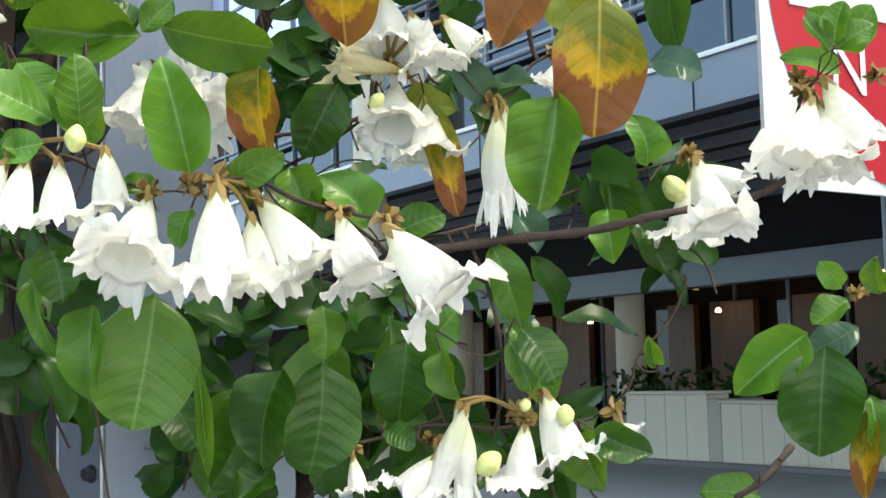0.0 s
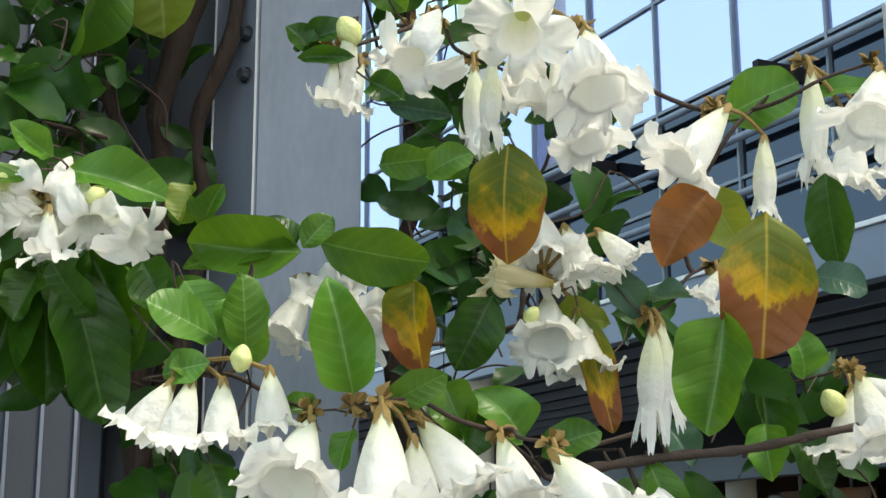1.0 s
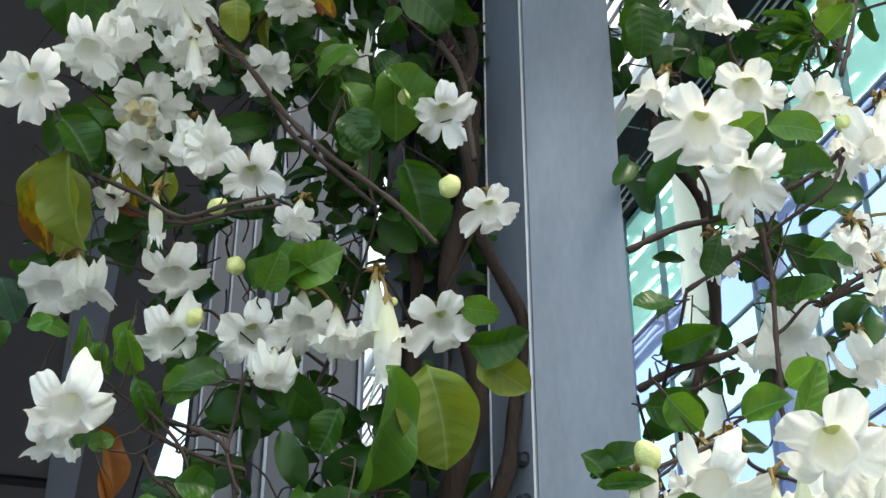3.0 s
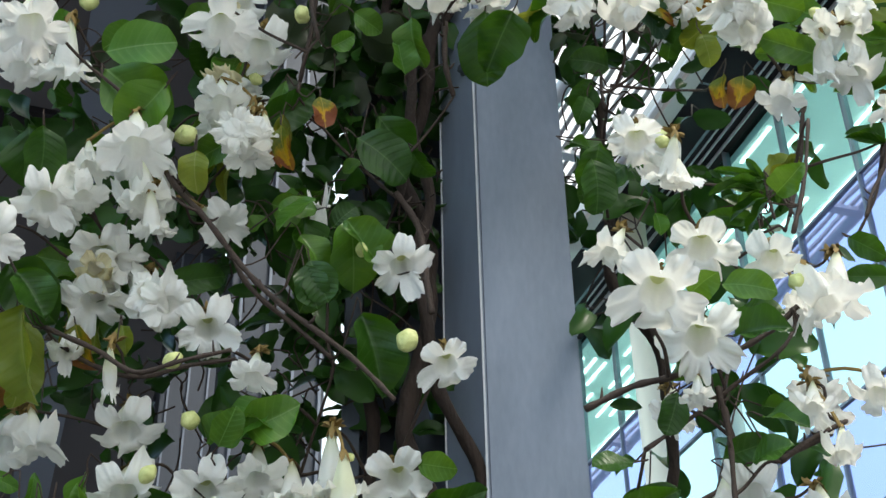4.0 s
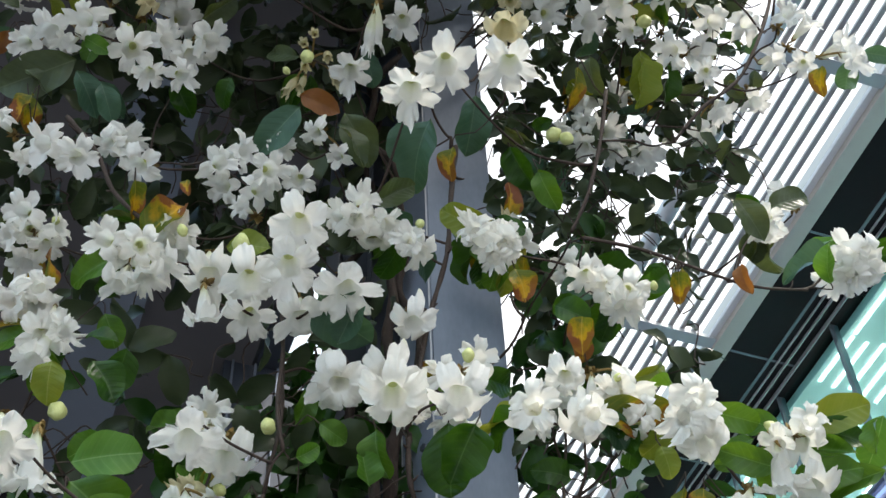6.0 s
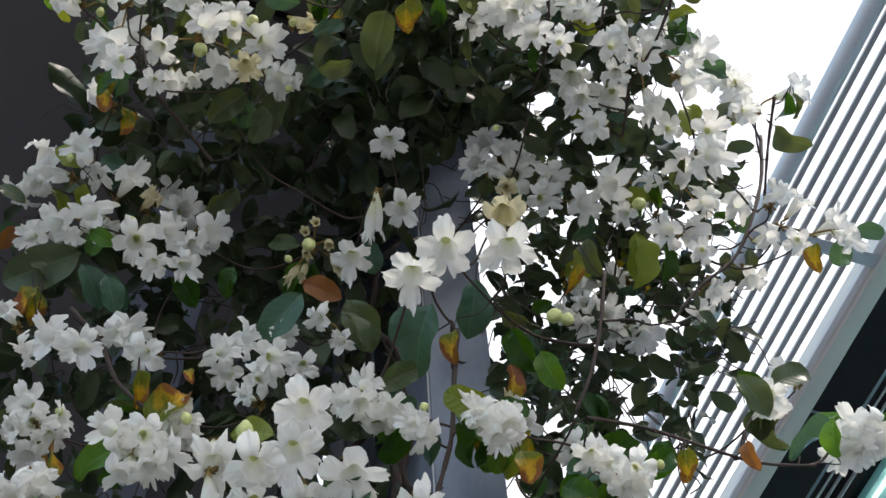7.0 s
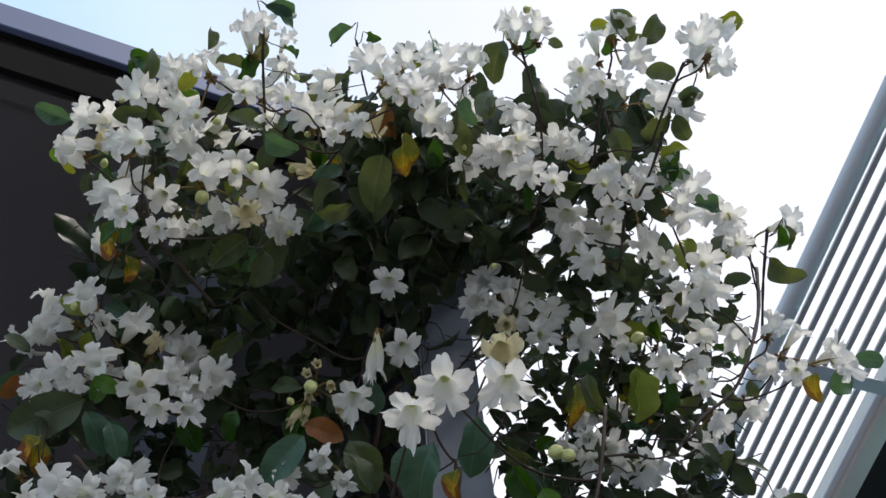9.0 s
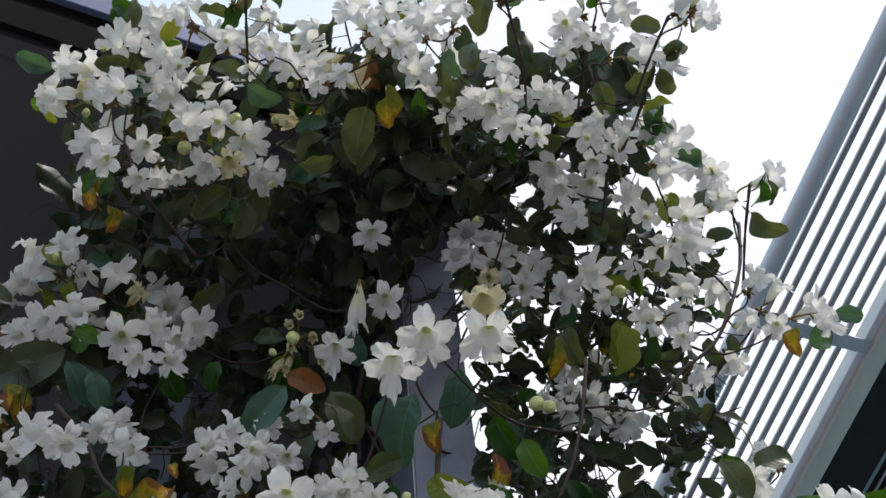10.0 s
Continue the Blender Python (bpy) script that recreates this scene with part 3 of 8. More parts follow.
def leaf_grid(nu, nv, seed, fold=0.22, droop=0.2, wave=0.03, blunt=0.6, quilt=0.0):
    """A unit leaf: half-width 0.5, length 1; blunt oval blade with a short tip, narrowing to its stalk."""
    rng = random.Random(seed)
    ph, tw, lean = rng.uniform(0, 6), rng.uniform(-0.3, 0.3), rng.uniform(-0.07, 0.07)
    verts, uvs, faces = [], [], []
    for j in range(nv + 1):
        v = (1 - math.cos(math.pi * j / nv)) / 2
        s = 2 * v ** (0.9 + 0.07 * (seed % 4)) - 1
        hw = 0.5 * max(0.0, 1 - abs(s) ** 2.15) ** blunt * (1 - 0.85 * math.exp(-13 * v))
        hw *= 1 - 0.35 * max(0.0, (v - 0.9) / 0.1) ** 1.5
        hw = max(hw, 0.012 if v < 0.5 else 0.001)
        for i in range(nu + 1):
            u = i / nu * 2 - 1
            side = 1 if u > 0 else -1
            x = u * hw * (1 + 0.035 * math.sin(v * 14 + ph + side)) + lean * math.sin(math.pi * v)
            z = fold * abs(u * hw) ** 1.25 - droop * (v - 0.2) ** 2
            z += wave * math.sin(v * 10 + ph * side + 0.8 * u) * abs(u) ** 1.6 + tw * u * hw * v
            z += quilt * math.cos(48 * (v - 0.6 * abs(u * hw) ** 1.3)) * (1 - u * u) * min(1, 4 * abs(u))
            verts.append((x, v, z))
            uvs.append((0.5 + u * hw, v))
    for j in range(nv):
        for i in range(nu):
            a = j * (nu + 1) + i
            faces.append((a, a + 1, a + nu + 2, a + nu + 1))
    return verts, faces, uvs


LEAF_MESH = {}
for key, mat in LEAF.items():
    LEAF_MESH[key] = []
    for sd in range(8):
        lv, lf, lu = leaf_grid(12, 72, sd * 7 + 3, 0.2 + 0.17 * (sd % 4), 0.14 + 0.22 * (sd % 3), 0.035 + 0.016 * (sd % 4), 0.5 + 0.04 * (sd % 4), 0.011 if key in "DO" else 0.007)
        if key in "YR":
            lv = [(x, y, z + 0.05 * math.sin(6 * y + sd) * (abs(x) + 0.2)) for x, y, z in lv]
        LEAF_MESH[key].append(mesh_of("leaf", lv, lf, [mat], uvs=lu))


def flower_mesh(name, seed, flare=0.5, length=1.1, mat=None, curl=0.1, ruffle=0.035, bell=False, na=100):
    """Trumpet with five crimped lobes; mouth at the origin, opening along +z, mouth 1 wide."""
    rng = random.Random(seed)
    verts, faces, slots = [], [], []
    closed = flare < 0.4
    wide = 0.265 if bell else 0.2
    shape = ((1.0, 0.15), (0.92, 0.26), (0.8, 0.42), (0.62, 0.64), (0.44, 0.8), (0.27, 0.91), (0.13, 0.97), (0.05, 1.0))
    tube = [(-length * a, wide * b) for a, b in shape]
    if closed:
        tube = [(-length * a, 0.2 * b) for a, b in ((1.0, 0.2), (0.9, 0.4), (0.7, 0.74), (0.5, 0.98), (0.3, 1.0), (0.14, 0.86), (0.05, 0.76))]
    steps = [0.1, 0.25, 0.42, 0.6, 0.76, 0.9, 1.0]
    lobe = [{"long": rng.uniform(0.88, 1.08), "bend": rng.uniform(0.2, 1.6) if bell else rng.uniform(-0.8, 2.2), "tilt": rng.uniform(-0.16, 0.16), "notch": rng.uniform(0.0, 0.17), "off": rng.uniform(-0.3, 0.3), "ph": rng.uniform(0, 6), "frill": rng.uniform(0.7, 2.0)} for _ in range(5)]
    crimp = [(n, rng.uniform(0, 6), rng.uniform(0.6, 1.2)) for n in (7, 11, 16, 23, 31)]
    p1 = rng.uniform(0, 6)
    r0 = tube[-1][1]
    for z, r in tube:
        for k in range(na):
            a = 2 * math.pi * k / na
            t = 1 + z / length
            rr = r * (1 + 0.07 * math.cos(5 * a) * t + 0.03 * math.sin(3 * a + p1))
            verts.append((rr * math.cos(a), rr * math.sin(a), z))
    for w in steps:
        for k in range(na):
            a = 2 * math.pi * k / na
            li = int(((a + math.pi / 5) % (2 * math.pi)) / (2 * math.pi / 5))
            lb = lobe[li]
            d = (a - 2 * math.pi * li / 5 + math.pi) % (2 * math.pi) - math.pi
            d /= math.pi / 5
            crisp = sum(g * math.sin(n * a + ph) for n, ph, g in crimp)
            reach = (0.26 if bell else 0.1) + (0.76 if bell else 0.92) * max(0.0, 1 - abs(d) ** (2.6 if bell else 2.9 if na > 100 else 2.2)) ** 0.8
            reach -= (1 if na > 100 else 1.5) * lb["notch"] * math.exp(-((d - lb["off"]) / 0.2) ** 2)
            reach *= lb["long"] * (1 + (0.022 if bell else 0.034 if na > 100 else 0.048) * w * w * crisp)
            s = w * reach
            r = r0 + (flare * 1.07 - r0) * s
            z = -0.05 + (0.12 if bell else 0.2) * s * (1.3 - 0.7 * s) - curl * lb["bend"] * s * s * 1.7
            z += ruffle * lb["frill"] * w ** 2.5 * (0.9 * math.sin(8 * d + lb["ph"]) + 0.55 * crisp)
            z += lb["tilt"] * d * w - 0.05 * s * math.cos(1.5 * math.pi * d) - 0.05 * s * d * d
            if bell:
                z += -0.08 + 0.24 * s
            verts.append((r * math.cos(a), r * math.sin(a), z))
    rings = len(tube) + len(steps)
    for j in range(rings - 1):
        for k in range(na):
            a, b = j * na + k, j * na + (k + 1) % na
            faces.append((a, b, b + na, a + na))
            slots.append(0)
    # the tube closes over its foot
    if not closed:
        verts.append((0, 0, -length * 0.86))
        for k in range(na):
            faces.append((2 * na + k, len(verts) - 1, 2 * na + (k + 1) % na))
            slots.append(2)
    # calyx bracts round the foot
    for k in range(5):
        a = 2 * math.pi * k / 5 + p1
        base = len(verts)
        for s, wd, out in ((0, 0.025, 0.025), (0.35, 0.045, 0.06), (0.7, 0.032, 0.085), (1.0, 0.005, 0.1 + 0.04 * rng.random())):
            for sg in (-1, 1):
                x, y = out, sg * wd
                verts.append((x * math.cos(a) - y * math.sin(a), x * math.sin(a) + y * math.cos(a), -length - 0.05 + 0.2 * s))
        for j in range(3):
            q = base + 2 * j
            faces.append((q, q + 1, q + 3, q + 2))
            slots.append(1)
    return mesh_of(name, verts, faces, [mat or PETAL, CALYX, THROAT], slots)


def flower_set(na):
    return {
        "o": [flower_mesh("flower", 10 + k, 0.5, 0.84 + 0.09 * (k % 3), None, 0.05 + 0.05 * (k % 4), 0.026 + 0.008 * (k % 3), na=na) for k in range(14)],
        "b": [flower_mesh("flower", 80 + k, 0.52, 0.84 + 0.05 * (k % 3), None, 0.09 + 0.04 * (k % 3), 0.034, True, na) for k in range(8)],
        "c": [flower_mesh("flower", 40 + k, 0.27, 1.3, None, -0.16, 0.035, na=na) for k in range(3)],
        "w": [flower_mesh("flower", 50 + k, 0.42, 1.2, PETAL_OLD, 0.2, 0.06, na=na) for k in range(3)],
        "v": [flower_mesh("flower", 60 + k, 0.26, 1.4, PETAL_OLD, -0.16, 0.05, na=na) for k in range(3)],
    }


FLOWERS, FLOWERS_HIGH = flower_set(120), flower_set(90)

EYE = Vector((0, -2.55, 1.55))
rng = random.Random(11)


def vine_thing(label):
    return thing("flowering_vine", label, "climbing plant", group="vines on the steel column")


VINES = {
    "low": vine_thing("climbing vine with clustered white trumpet flowers and large leaves"),
    "right": vine_thing("vine branches with white trumpet flowers reaching past the column"),
    "left": vine_thing("vine with white trumpet flowers hanging under the dark canopy"),
    "top": vine_thing("dense vine crown with many white flowers over the canopy edge"),
}


def vine_of(p):
    if p[2] > 4.35:
        return "top"
    if p[0] > 0.1:
        return "right"
    return "low" if p[2] < 2.35 else "left"


def axes(z, hint):
    """Turn with the given z axis and y near the hint."""
    z = Vector(z).normalized()
    x = Vector(hint).cross(z)
    if x.length < 1e-4:
        x = z.orthogonal()
    x.normalize()
    return Matrix((x, z.cross(x), z)).transposed()


TRUSSES, NODES, STEMS = [], [], []


def bloom(p, axis, size, kind="o"):
    """Notes one flower: mouth centre, direction it opens, mouth width."""
    p, axis = Vector(p), Vector(axis).normalized()
    if kind == "c":
        size *= 1.7
    length = 0.95 if kind in "ow" else 0.85 if kind == "b" else 1.35
    foot = p - axis * size * length
    who = vine_of(p)
    for tr in TRUSSES:
        if tr["vine"] == who and (tr["foot"] - foot).length < 0.13 and len(tr["flowers"]) < 9:
            break
    else:
        tr = {"vine": who, "foot": foot + Vector((0, 0.03, 0.02)), "flowers": []}
        TRUSSES.append(tr)
    tr["flowers"].append((p, axis, size, kind, foot))


def truss(p, radius, n, withered=False):
    """A head of n flowers, opening outwards from its middle, with a collar of leaves."""
    p = Vector(p)
    view = (EYE - p).normalized()
    side = view.cross(Vector((0, 0, 1))).normalized()
    up = side.cross(view)
    tr = {"vine": vine_of(p), "foot": p - view * 0.09 + up * 0.02, "flowers": []}
    TRUSSES.append(tr)
    a0 = rng.uniform(0, 6.3)
    for k in range(n):
        a = a0 + 2.4 * k + rng.uniform(-0.5, 0.5)
        rr = radius * (0.15 + 0.85 * (k / n) ** 0.6) * rng.uniform(0.7, 1.1)
        off = side * math.cos(a) * rr + up * math.sin(a) * rr
        axis = view * rng.uniform(0.3, 1.0) + off / max(radius, 0.03) * 0.7 + Vector((rng.uniform(-0.25, 0.25), 0, rng.uniform(-0.45, 0.15)))
        axis.normalize()
        size = rng.uniform(0.082, 0.112)
        kind = "o"
        if withered:
            kind, size = ("v", 0.06) if rng.random() < 0.6 else ("w", 0.085)
            axis = (axis + Vector((0, 0, -0.9))).normalized()
        elif rng.random() < 0.1:
            kind, size = "w", 0.085
        q = p + off + view * rng.uniform(-0.03, 0.03)
        tr["flowers"].append((q, axis, size, kind, q - axis * size * 0.95))
    for k in range(rng.choice((2, 3, 3, 4))):
        a = rng.uniform(0, 2 * math.pi)
        d = side * math.cos(a) + up * (math.sin(a) - 0.45) - view * rng.uniform(0.0, 0.7)
        base = tr["foot"] - view * 0.02
        ln = rng.uniform(0.09, 0.16) * (0.78 if p.z > 5 else 1)
        tip = base + d.normalized() * (ln + radius * 0.45)
        key = rng.choice("DDDDGGGUUOY" if p.z > 3 else "DDGGGLO")
        leaf(base + d.normalized() * radius * 0.35, tip, ln * rng.uniform(0.45, 0.6), key)
    if rng.random() < 0.45:
        bud_at(p + side * rng.uniform(-1, 1) * radius + up * rng.uniform(-0.2, 1) * radius, rng.uniform(0.02, 0.03))


def collar(p, radius):
    """One to three leaves standing out behind a head of flowers high in the crown."""
    p = Vector(p)
    view = (EYE - p).normalized()
    side = view.cross(Vector((0, 0, 1))).normalized()
    up = side.cross(view)
    for k in range(rng.choice((1, 2, 2, 3))):
        a = rng.uniform(0, 2 * math.pi)
        d = (side * math.cos(a) + up * (math.sin(a) - 0.3) - view * rng.uniform(0.1, 0.7)).normalized()
        base = p - view * 0.1 + d * radius * 0.4
        ln = rng.uniform(0.07, 0.12)
        leaf(base, base + d * ln, ln * rng.uniform(0.45, 0.6), rng.choice("DDDDDDUUUOG"))
    if rng.random() < 0.3:
        bud_at(p + side * rng.uniform(-1, 1) * radius + up * rng.uniform(-0.2, 1) * radius, rng.uniform(0.02, 0.03))


def leaf(base, tip, width, key="G"):
    """One leaf from its stalk to its tip, its upper side turned to the light."""
    base, tip = Vector(base), Vector(tip)
    # most high leaves take the greyed colour that paints the sky's glare
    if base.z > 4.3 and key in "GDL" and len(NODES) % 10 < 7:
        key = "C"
    d = tip - base
    ln = d.length
    face = (EYE - base).normalized() + Vector((rng.uniform(-0.65, 0.65), rng.uniform(-0.4, 0.4), rng.uniform(-0.2, 0.9)))
    y = d.normalized()
    z = (face - y * face.dot(y)).normalized()
    x = y.cross(z)
    m = Matrix((x, y, z)).transposed().to_4x4()
    m.translation = base
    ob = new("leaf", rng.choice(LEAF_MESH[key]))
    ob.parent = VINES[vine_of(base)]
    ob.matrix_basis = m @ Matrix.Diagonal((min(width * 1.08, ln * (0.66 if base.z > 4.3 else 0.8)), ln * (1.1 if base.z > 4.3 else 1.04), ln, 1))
    if LEAF_LABEL[key]:
        tagged(ob, LEAF_LABEL[key])
    NODES.append((vine_of(base), base, -y))


bud_bm = bmesh.new()
bmesh.ops.create_uvsphere(bud_bm, u_segments=20, v_segments=14, radius=0.5)
for v in bud_bm.verts:
    # five folded petal tips twisting to a blunt point
    ang = math.atan2(v.co.y, v.co.x)
    k = (1 + 0.055 * math.sin(5 * ang + 5 * v.co.z)) * (1 - 0.5 * max(0, v.co.z) - 0.25 * max(0, -v.co.z))
    v.co.x *= k
    v.co.y *= k
    v.co.z *= 1.3
BUD_MESH = bpy.data.meshes.new("bud")
bud_bm.to_mesh(BUD_MESH)
bud_bm.free()
BUD_MESH.materials.append(BUD)
BUD_MESH.polygons.foreach_set("use_smooth", [True] * len(BUD_MESH.polygons))


def bud_at(p, size):
    p = Vector(p)
    ob = new("bud", BUD_MESH)
    ob.parent = VINES[vine_of(p)]
    ob.matrix_basis = Matrix.Translation(p) @ Euler((rng.uniform(-0.9, 0.9), rng.uniform(-0.9, 0.9), rng.uniform(0, 6))).to_matrix().to_4x4() @ Matrix.Scale(min(size, 0.046) * rng.uniform(0.85, 1.05), 4)


def bract_tuft(bm, p, size, count, rg):
    for k in range(count):
        d = Vector((rg.gauss(0, 1), rg.gauss(0, 1), rg.gauss(0, 0.8))).normalized()
        s = d.orthogonal().normalized() * size * 0.16
        n = d.cross(s)
        a, b, c = p, p + d * size * 0.3, p + d * size * rg.uniform(0.4, 0.65) + n * 0.3
        e = b.lerp(c, 0.55)
        vs = [bm.verts.new(q) for q in (a - s * 0.5, a + s * 0.5, b + s * 1.15 + n * 0.6, b - s * 1.15 + n * 0.6, e + s * 0.8 + n * 0.2, e - s * 0.8 + n * 0.2, c - n * 0.3, b - n * 0.2)]
        for i0, i1, i2 in ((0, 1, 7), (1, 2, 7), (3, 0, 7), (2, 4, 7), (5, 3, 7), (4, 6, 7), (6, 5, 7)):
            bm.faces.new((vs[i0], vs[i1], vs[i2]))


def bracts_at(p, size):
    """A tuft of dry brown bracts where a head of flowers springs."""
    bm = bmesh.new()
    bract_tuft(bm, Vector(p), size * 0.95, 22, rng)
    part("bract_tuft", bm, CALYX, VINES[vine_of(p)], "dry brown bracts")


def wiggle(a, b, sag, n, rg, amount):
    pts = []
    for i in range(n + 1):
        s = i / n
        q = a.lerp(b, s) + Vector((0, 0, sag * 4 * s * (1 - s)))
        if 0 < i < n:
            q += Vector((rg.gauss(0, amount), rg.gauss(0, amount), rg.gauss(0, amount)))
        pts.append(q)
    return pts


def smooth_line(pts, sub=4):
    pts = [Vector(p) for p in pts]
    out = []
    for i in range(len(pts) - 1):
        p0, p1, p2, p3 = pts[max(i - 1, 0)], pts[i], pts[i + 1], pts[min(i + 2, len(pts) - 1)]
        for k in range(sub):
            s = k / sub
            out.append(0.5 * (2 * p1 + (p2 - p0) * s + (2 * p0 - 5 * p1 + 4 * p2 - p3) * s * s + (3 * p1 - p0 - 3 * p2 + p3) * s ** 3))
    out.append(pts[-1])
    return out


def stem(pts, radius):
    """A woody shoot along a few bends."""
    line = smooth_line(pts, 5)
    bm = bmesh.new()
    n = len(line)
    tube_into(bm, line, [radius * (1.15 - 0.3 * i / n) * (1 + 0.18 * math.sin(i * 2.3)) for i in range(n)], 7)
    mid = line[n // 2]
    for k in range(2, n - 2, 4):
        d = Vector((rng.gauss(0, 1), rng.gauss(0, 0.5), rng.gauss(0, 1))).normalized()
        tube_into(bm, [line[k], line[k] + d * 0.012, line[k] + d * 0.02 + Vector((0, 0, 0.006))], [radius * 0.7, radius * 0.5, radius * 0.25], 5)
    part("stem", bm, TWIG, VINES[vine_of(mid)], smooth=True)
    STEMS.append((vine_of(mid), line))


def before_column(p):
    """Whether a point of the plant stands before the bare lower front of the steel column."""
    if p.y > 0.0 or not 1.65 < p.z < 4.7:
        return False
    across = EYE.x + (p.x - EYE.x) * EYE.y / (EYE.y - p.y)
    return -0.06 < across < 0.19


def thicket(a, b, c, d, n, big=1.0):
    """Inner foliage and twigs filling the depth behind the flower heads; one unseen patch only shades."""
    a, b, c, d = (Vector(q) for q in (a, b, c, d))
    verts, faces = [], []
    tw = bmesh.new()
    mid = (a + b + c + d) / 4
    for k in range(n):
        u, v = rng.random(), rng.random()
        p = a.lerp(b, u).lerp(d.lerp(c, u), v)
        p += (p - EYE).normalized() * rng.uniform(-0.12, 0.3)
        bare = before_column(p)
        for cluster in range(rng.choice((1, 1, 2, 3))):
            y = Vector((rng.gauss(0, 0.8), rng.gauss(0, 0.6), rng.gauss(-0.25, 0.7))).normalized()
            face = (EYE - p).normalized() + Vector((rng.gauss(0, 0.7), rng.gauss(0, 0.5), rng.gauss(0.4, 0.6)))
            z = (face - y * face.dot(y)).normalized()
            x = y.cross(z)
            ln = rng.uniform(0.06, 0.15) * big
            wd = ln * rng.uniform(0.42, 0.6)
            gv, gf, _ = FILL_GRID[k % 3]
            if bare or before_column(p + y * ln):
                continue
            o = len(verts)
            verts += [p + x * (q[0] * wd) + y * (q[1] * ln) + z * (q[2] * ln) for q in gv]
            faces += [tuple(i + o for i in f) for f in gf]
        if k % 2 == 0:
            q = p + Vector((rng.gauss(0, 0.09), rng.gauss(0, 0.06), rng.gauss(-0.08, 0.11)))
            if bare or before_column(q):
                continue
            tube_into(tw, smooth_line(wiggle(p, q, 0.02, 3, rng, 0.015), 3), 0.0022, 5, False)
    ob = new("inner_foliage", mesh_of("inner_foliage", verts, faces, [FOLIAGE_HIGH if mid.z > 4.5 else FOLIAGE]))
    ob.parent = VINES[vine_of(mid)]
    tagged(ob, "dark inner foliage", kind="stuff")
    tagged(part("twig_tangle", tw, TWIG, VINES[vine_of(mid)], "thin dark twigs"), kind="stuff")


FILL_GRID = [leaf_grid(4, 7, 90 + k, 0.25, 0.3, 0.05, 0.55) for k in range(3)]

# ---- low shrubs growing behind the planter walls ----
shrub_rng = random.Random(21)
for q0 in (10.2, 12.6, 14.4, 16.6, 18.6):
    verts, faces = [], []
    for k in range(150):
        p = Vector((15.35 + shrub_rng.gauss(0, 0.16), q0 + shrub_rng.gauss(0, 0.6), 0.5 + 0.95 * shrub_rng.random() ** 0.7))
        y = Vector((shrub_rng.gauss(0, 1), shrub_rng.gauss(0, 1), shrub_rng.gauss(0.5, 0.6))).normalized()
        z = y.orthogonal().normalized()
        x = y.cross(z)
        ln = shrub_rng.uniform(0.1, 0.22)
        o = len(verts)
        gv, gf, _ = FILL_GRID[k % 3]
        verts += [p + x * (c[0] * ln * 0.4) + y * (c[1] * ln) + z * (c[2] * ln) for c in gv]
        faces += [tuple(i + o for i in f) for f in gf]
    shrub = thing("shrub", "low dark green shrub behind the planter wall", "shrub", GRID, group="shrubs behind the planters")
    crown = new("crown", mesh_of("crown", verts, faces, [FOLIAGE]))
    crown.parent = shrub
    bm = bmesh.new()
    for k in range(5):
        a = q0 - 0.5 + 0.25 * k
        tube_into(bm, [(15.35, a, 0.06), (15.33, a + 0.03, 0.5), (15.38, a - 0.04, 1.0)], [0.02, 0.015, 0.008], 6)
    part("stems", bm, TWIG, shrub)

# ---- the flowering vine: trunks twisting up the column ----
TRUNKS = {"low": (-0.15, 0.04), "left": (-0.22, 0.1), "right": (0.33, 0.16), "top": (-0.1, -0.02)}
TRUNK_TOP = {"low": 4.9, "left": 6.2, "right": 5.6, "top": 6.7}
# height and sideways place of the gnarled main trunk's bends beside the side plate
BENDS = [(0, -0.2), (1.2, -0.18), (1.8, -0.21), (2.2, -0.17), (2.33, -0.2), (2.45, -0.15), (2.56, -0.112), (2.75, -0.13), (2.9, -0.172), (3.05, -0.15), (3.2, -0.112), (3.4, -0.125), (3.6, -0.18), (3.8, -0.13), (4.05, -0.09), (4.4, -0.12), (4.95, -0.1)]


def trunk_point(who, z):
    x, y = TRUNKS[who]
    ph = {"low": 0, "left": 2.1, "right": 4.0, "top": 5.2}[who]
    if who == "low":
        return Vector((float(np.interp(z, *zip(*BENDS))) + 0.008 * math.sin(17 * z), 0.02 + 0.03 * math.sin(4.1 * z), z))
    return Vector((x + 0.055 * math.sin(3.4 * z + ph) + 0.03 * math.sin(8.3 * z + 2 * ph) + 0.012 * math.sin(19 * z + ph), y + 0.045 * math.cos(3.1 * z + ph) + 0.02 * math.sin(9.7 * z), z))


for who, vine in VINES.items():
    for k in range(1):
        bm = bmesh.new()
        line = [trunk_point(who, z) + k * Vector((0.05 * math.sin(5.3 * z), 0.04 * math.cos(4.7 * z + 1), 0)) for z in np.arange(0, TRUNK_TOP[who], 0.08)]
        line = smooth_line(line, 3)
        stout = 0.029 if who == "low" else 0.019
        tube_into(bm, line, [(stout - 0.009 * k) * (1 - 0.5 * i / len(line)) * (1 + 0.1 * math.sin(i * 0.57 + k) + 0.07 * math.sin(i * 1.31)) for i in range(len(line))], 12)
        part("trunk", bm, BARK, vine, "twisted brown bark", smooth=True)

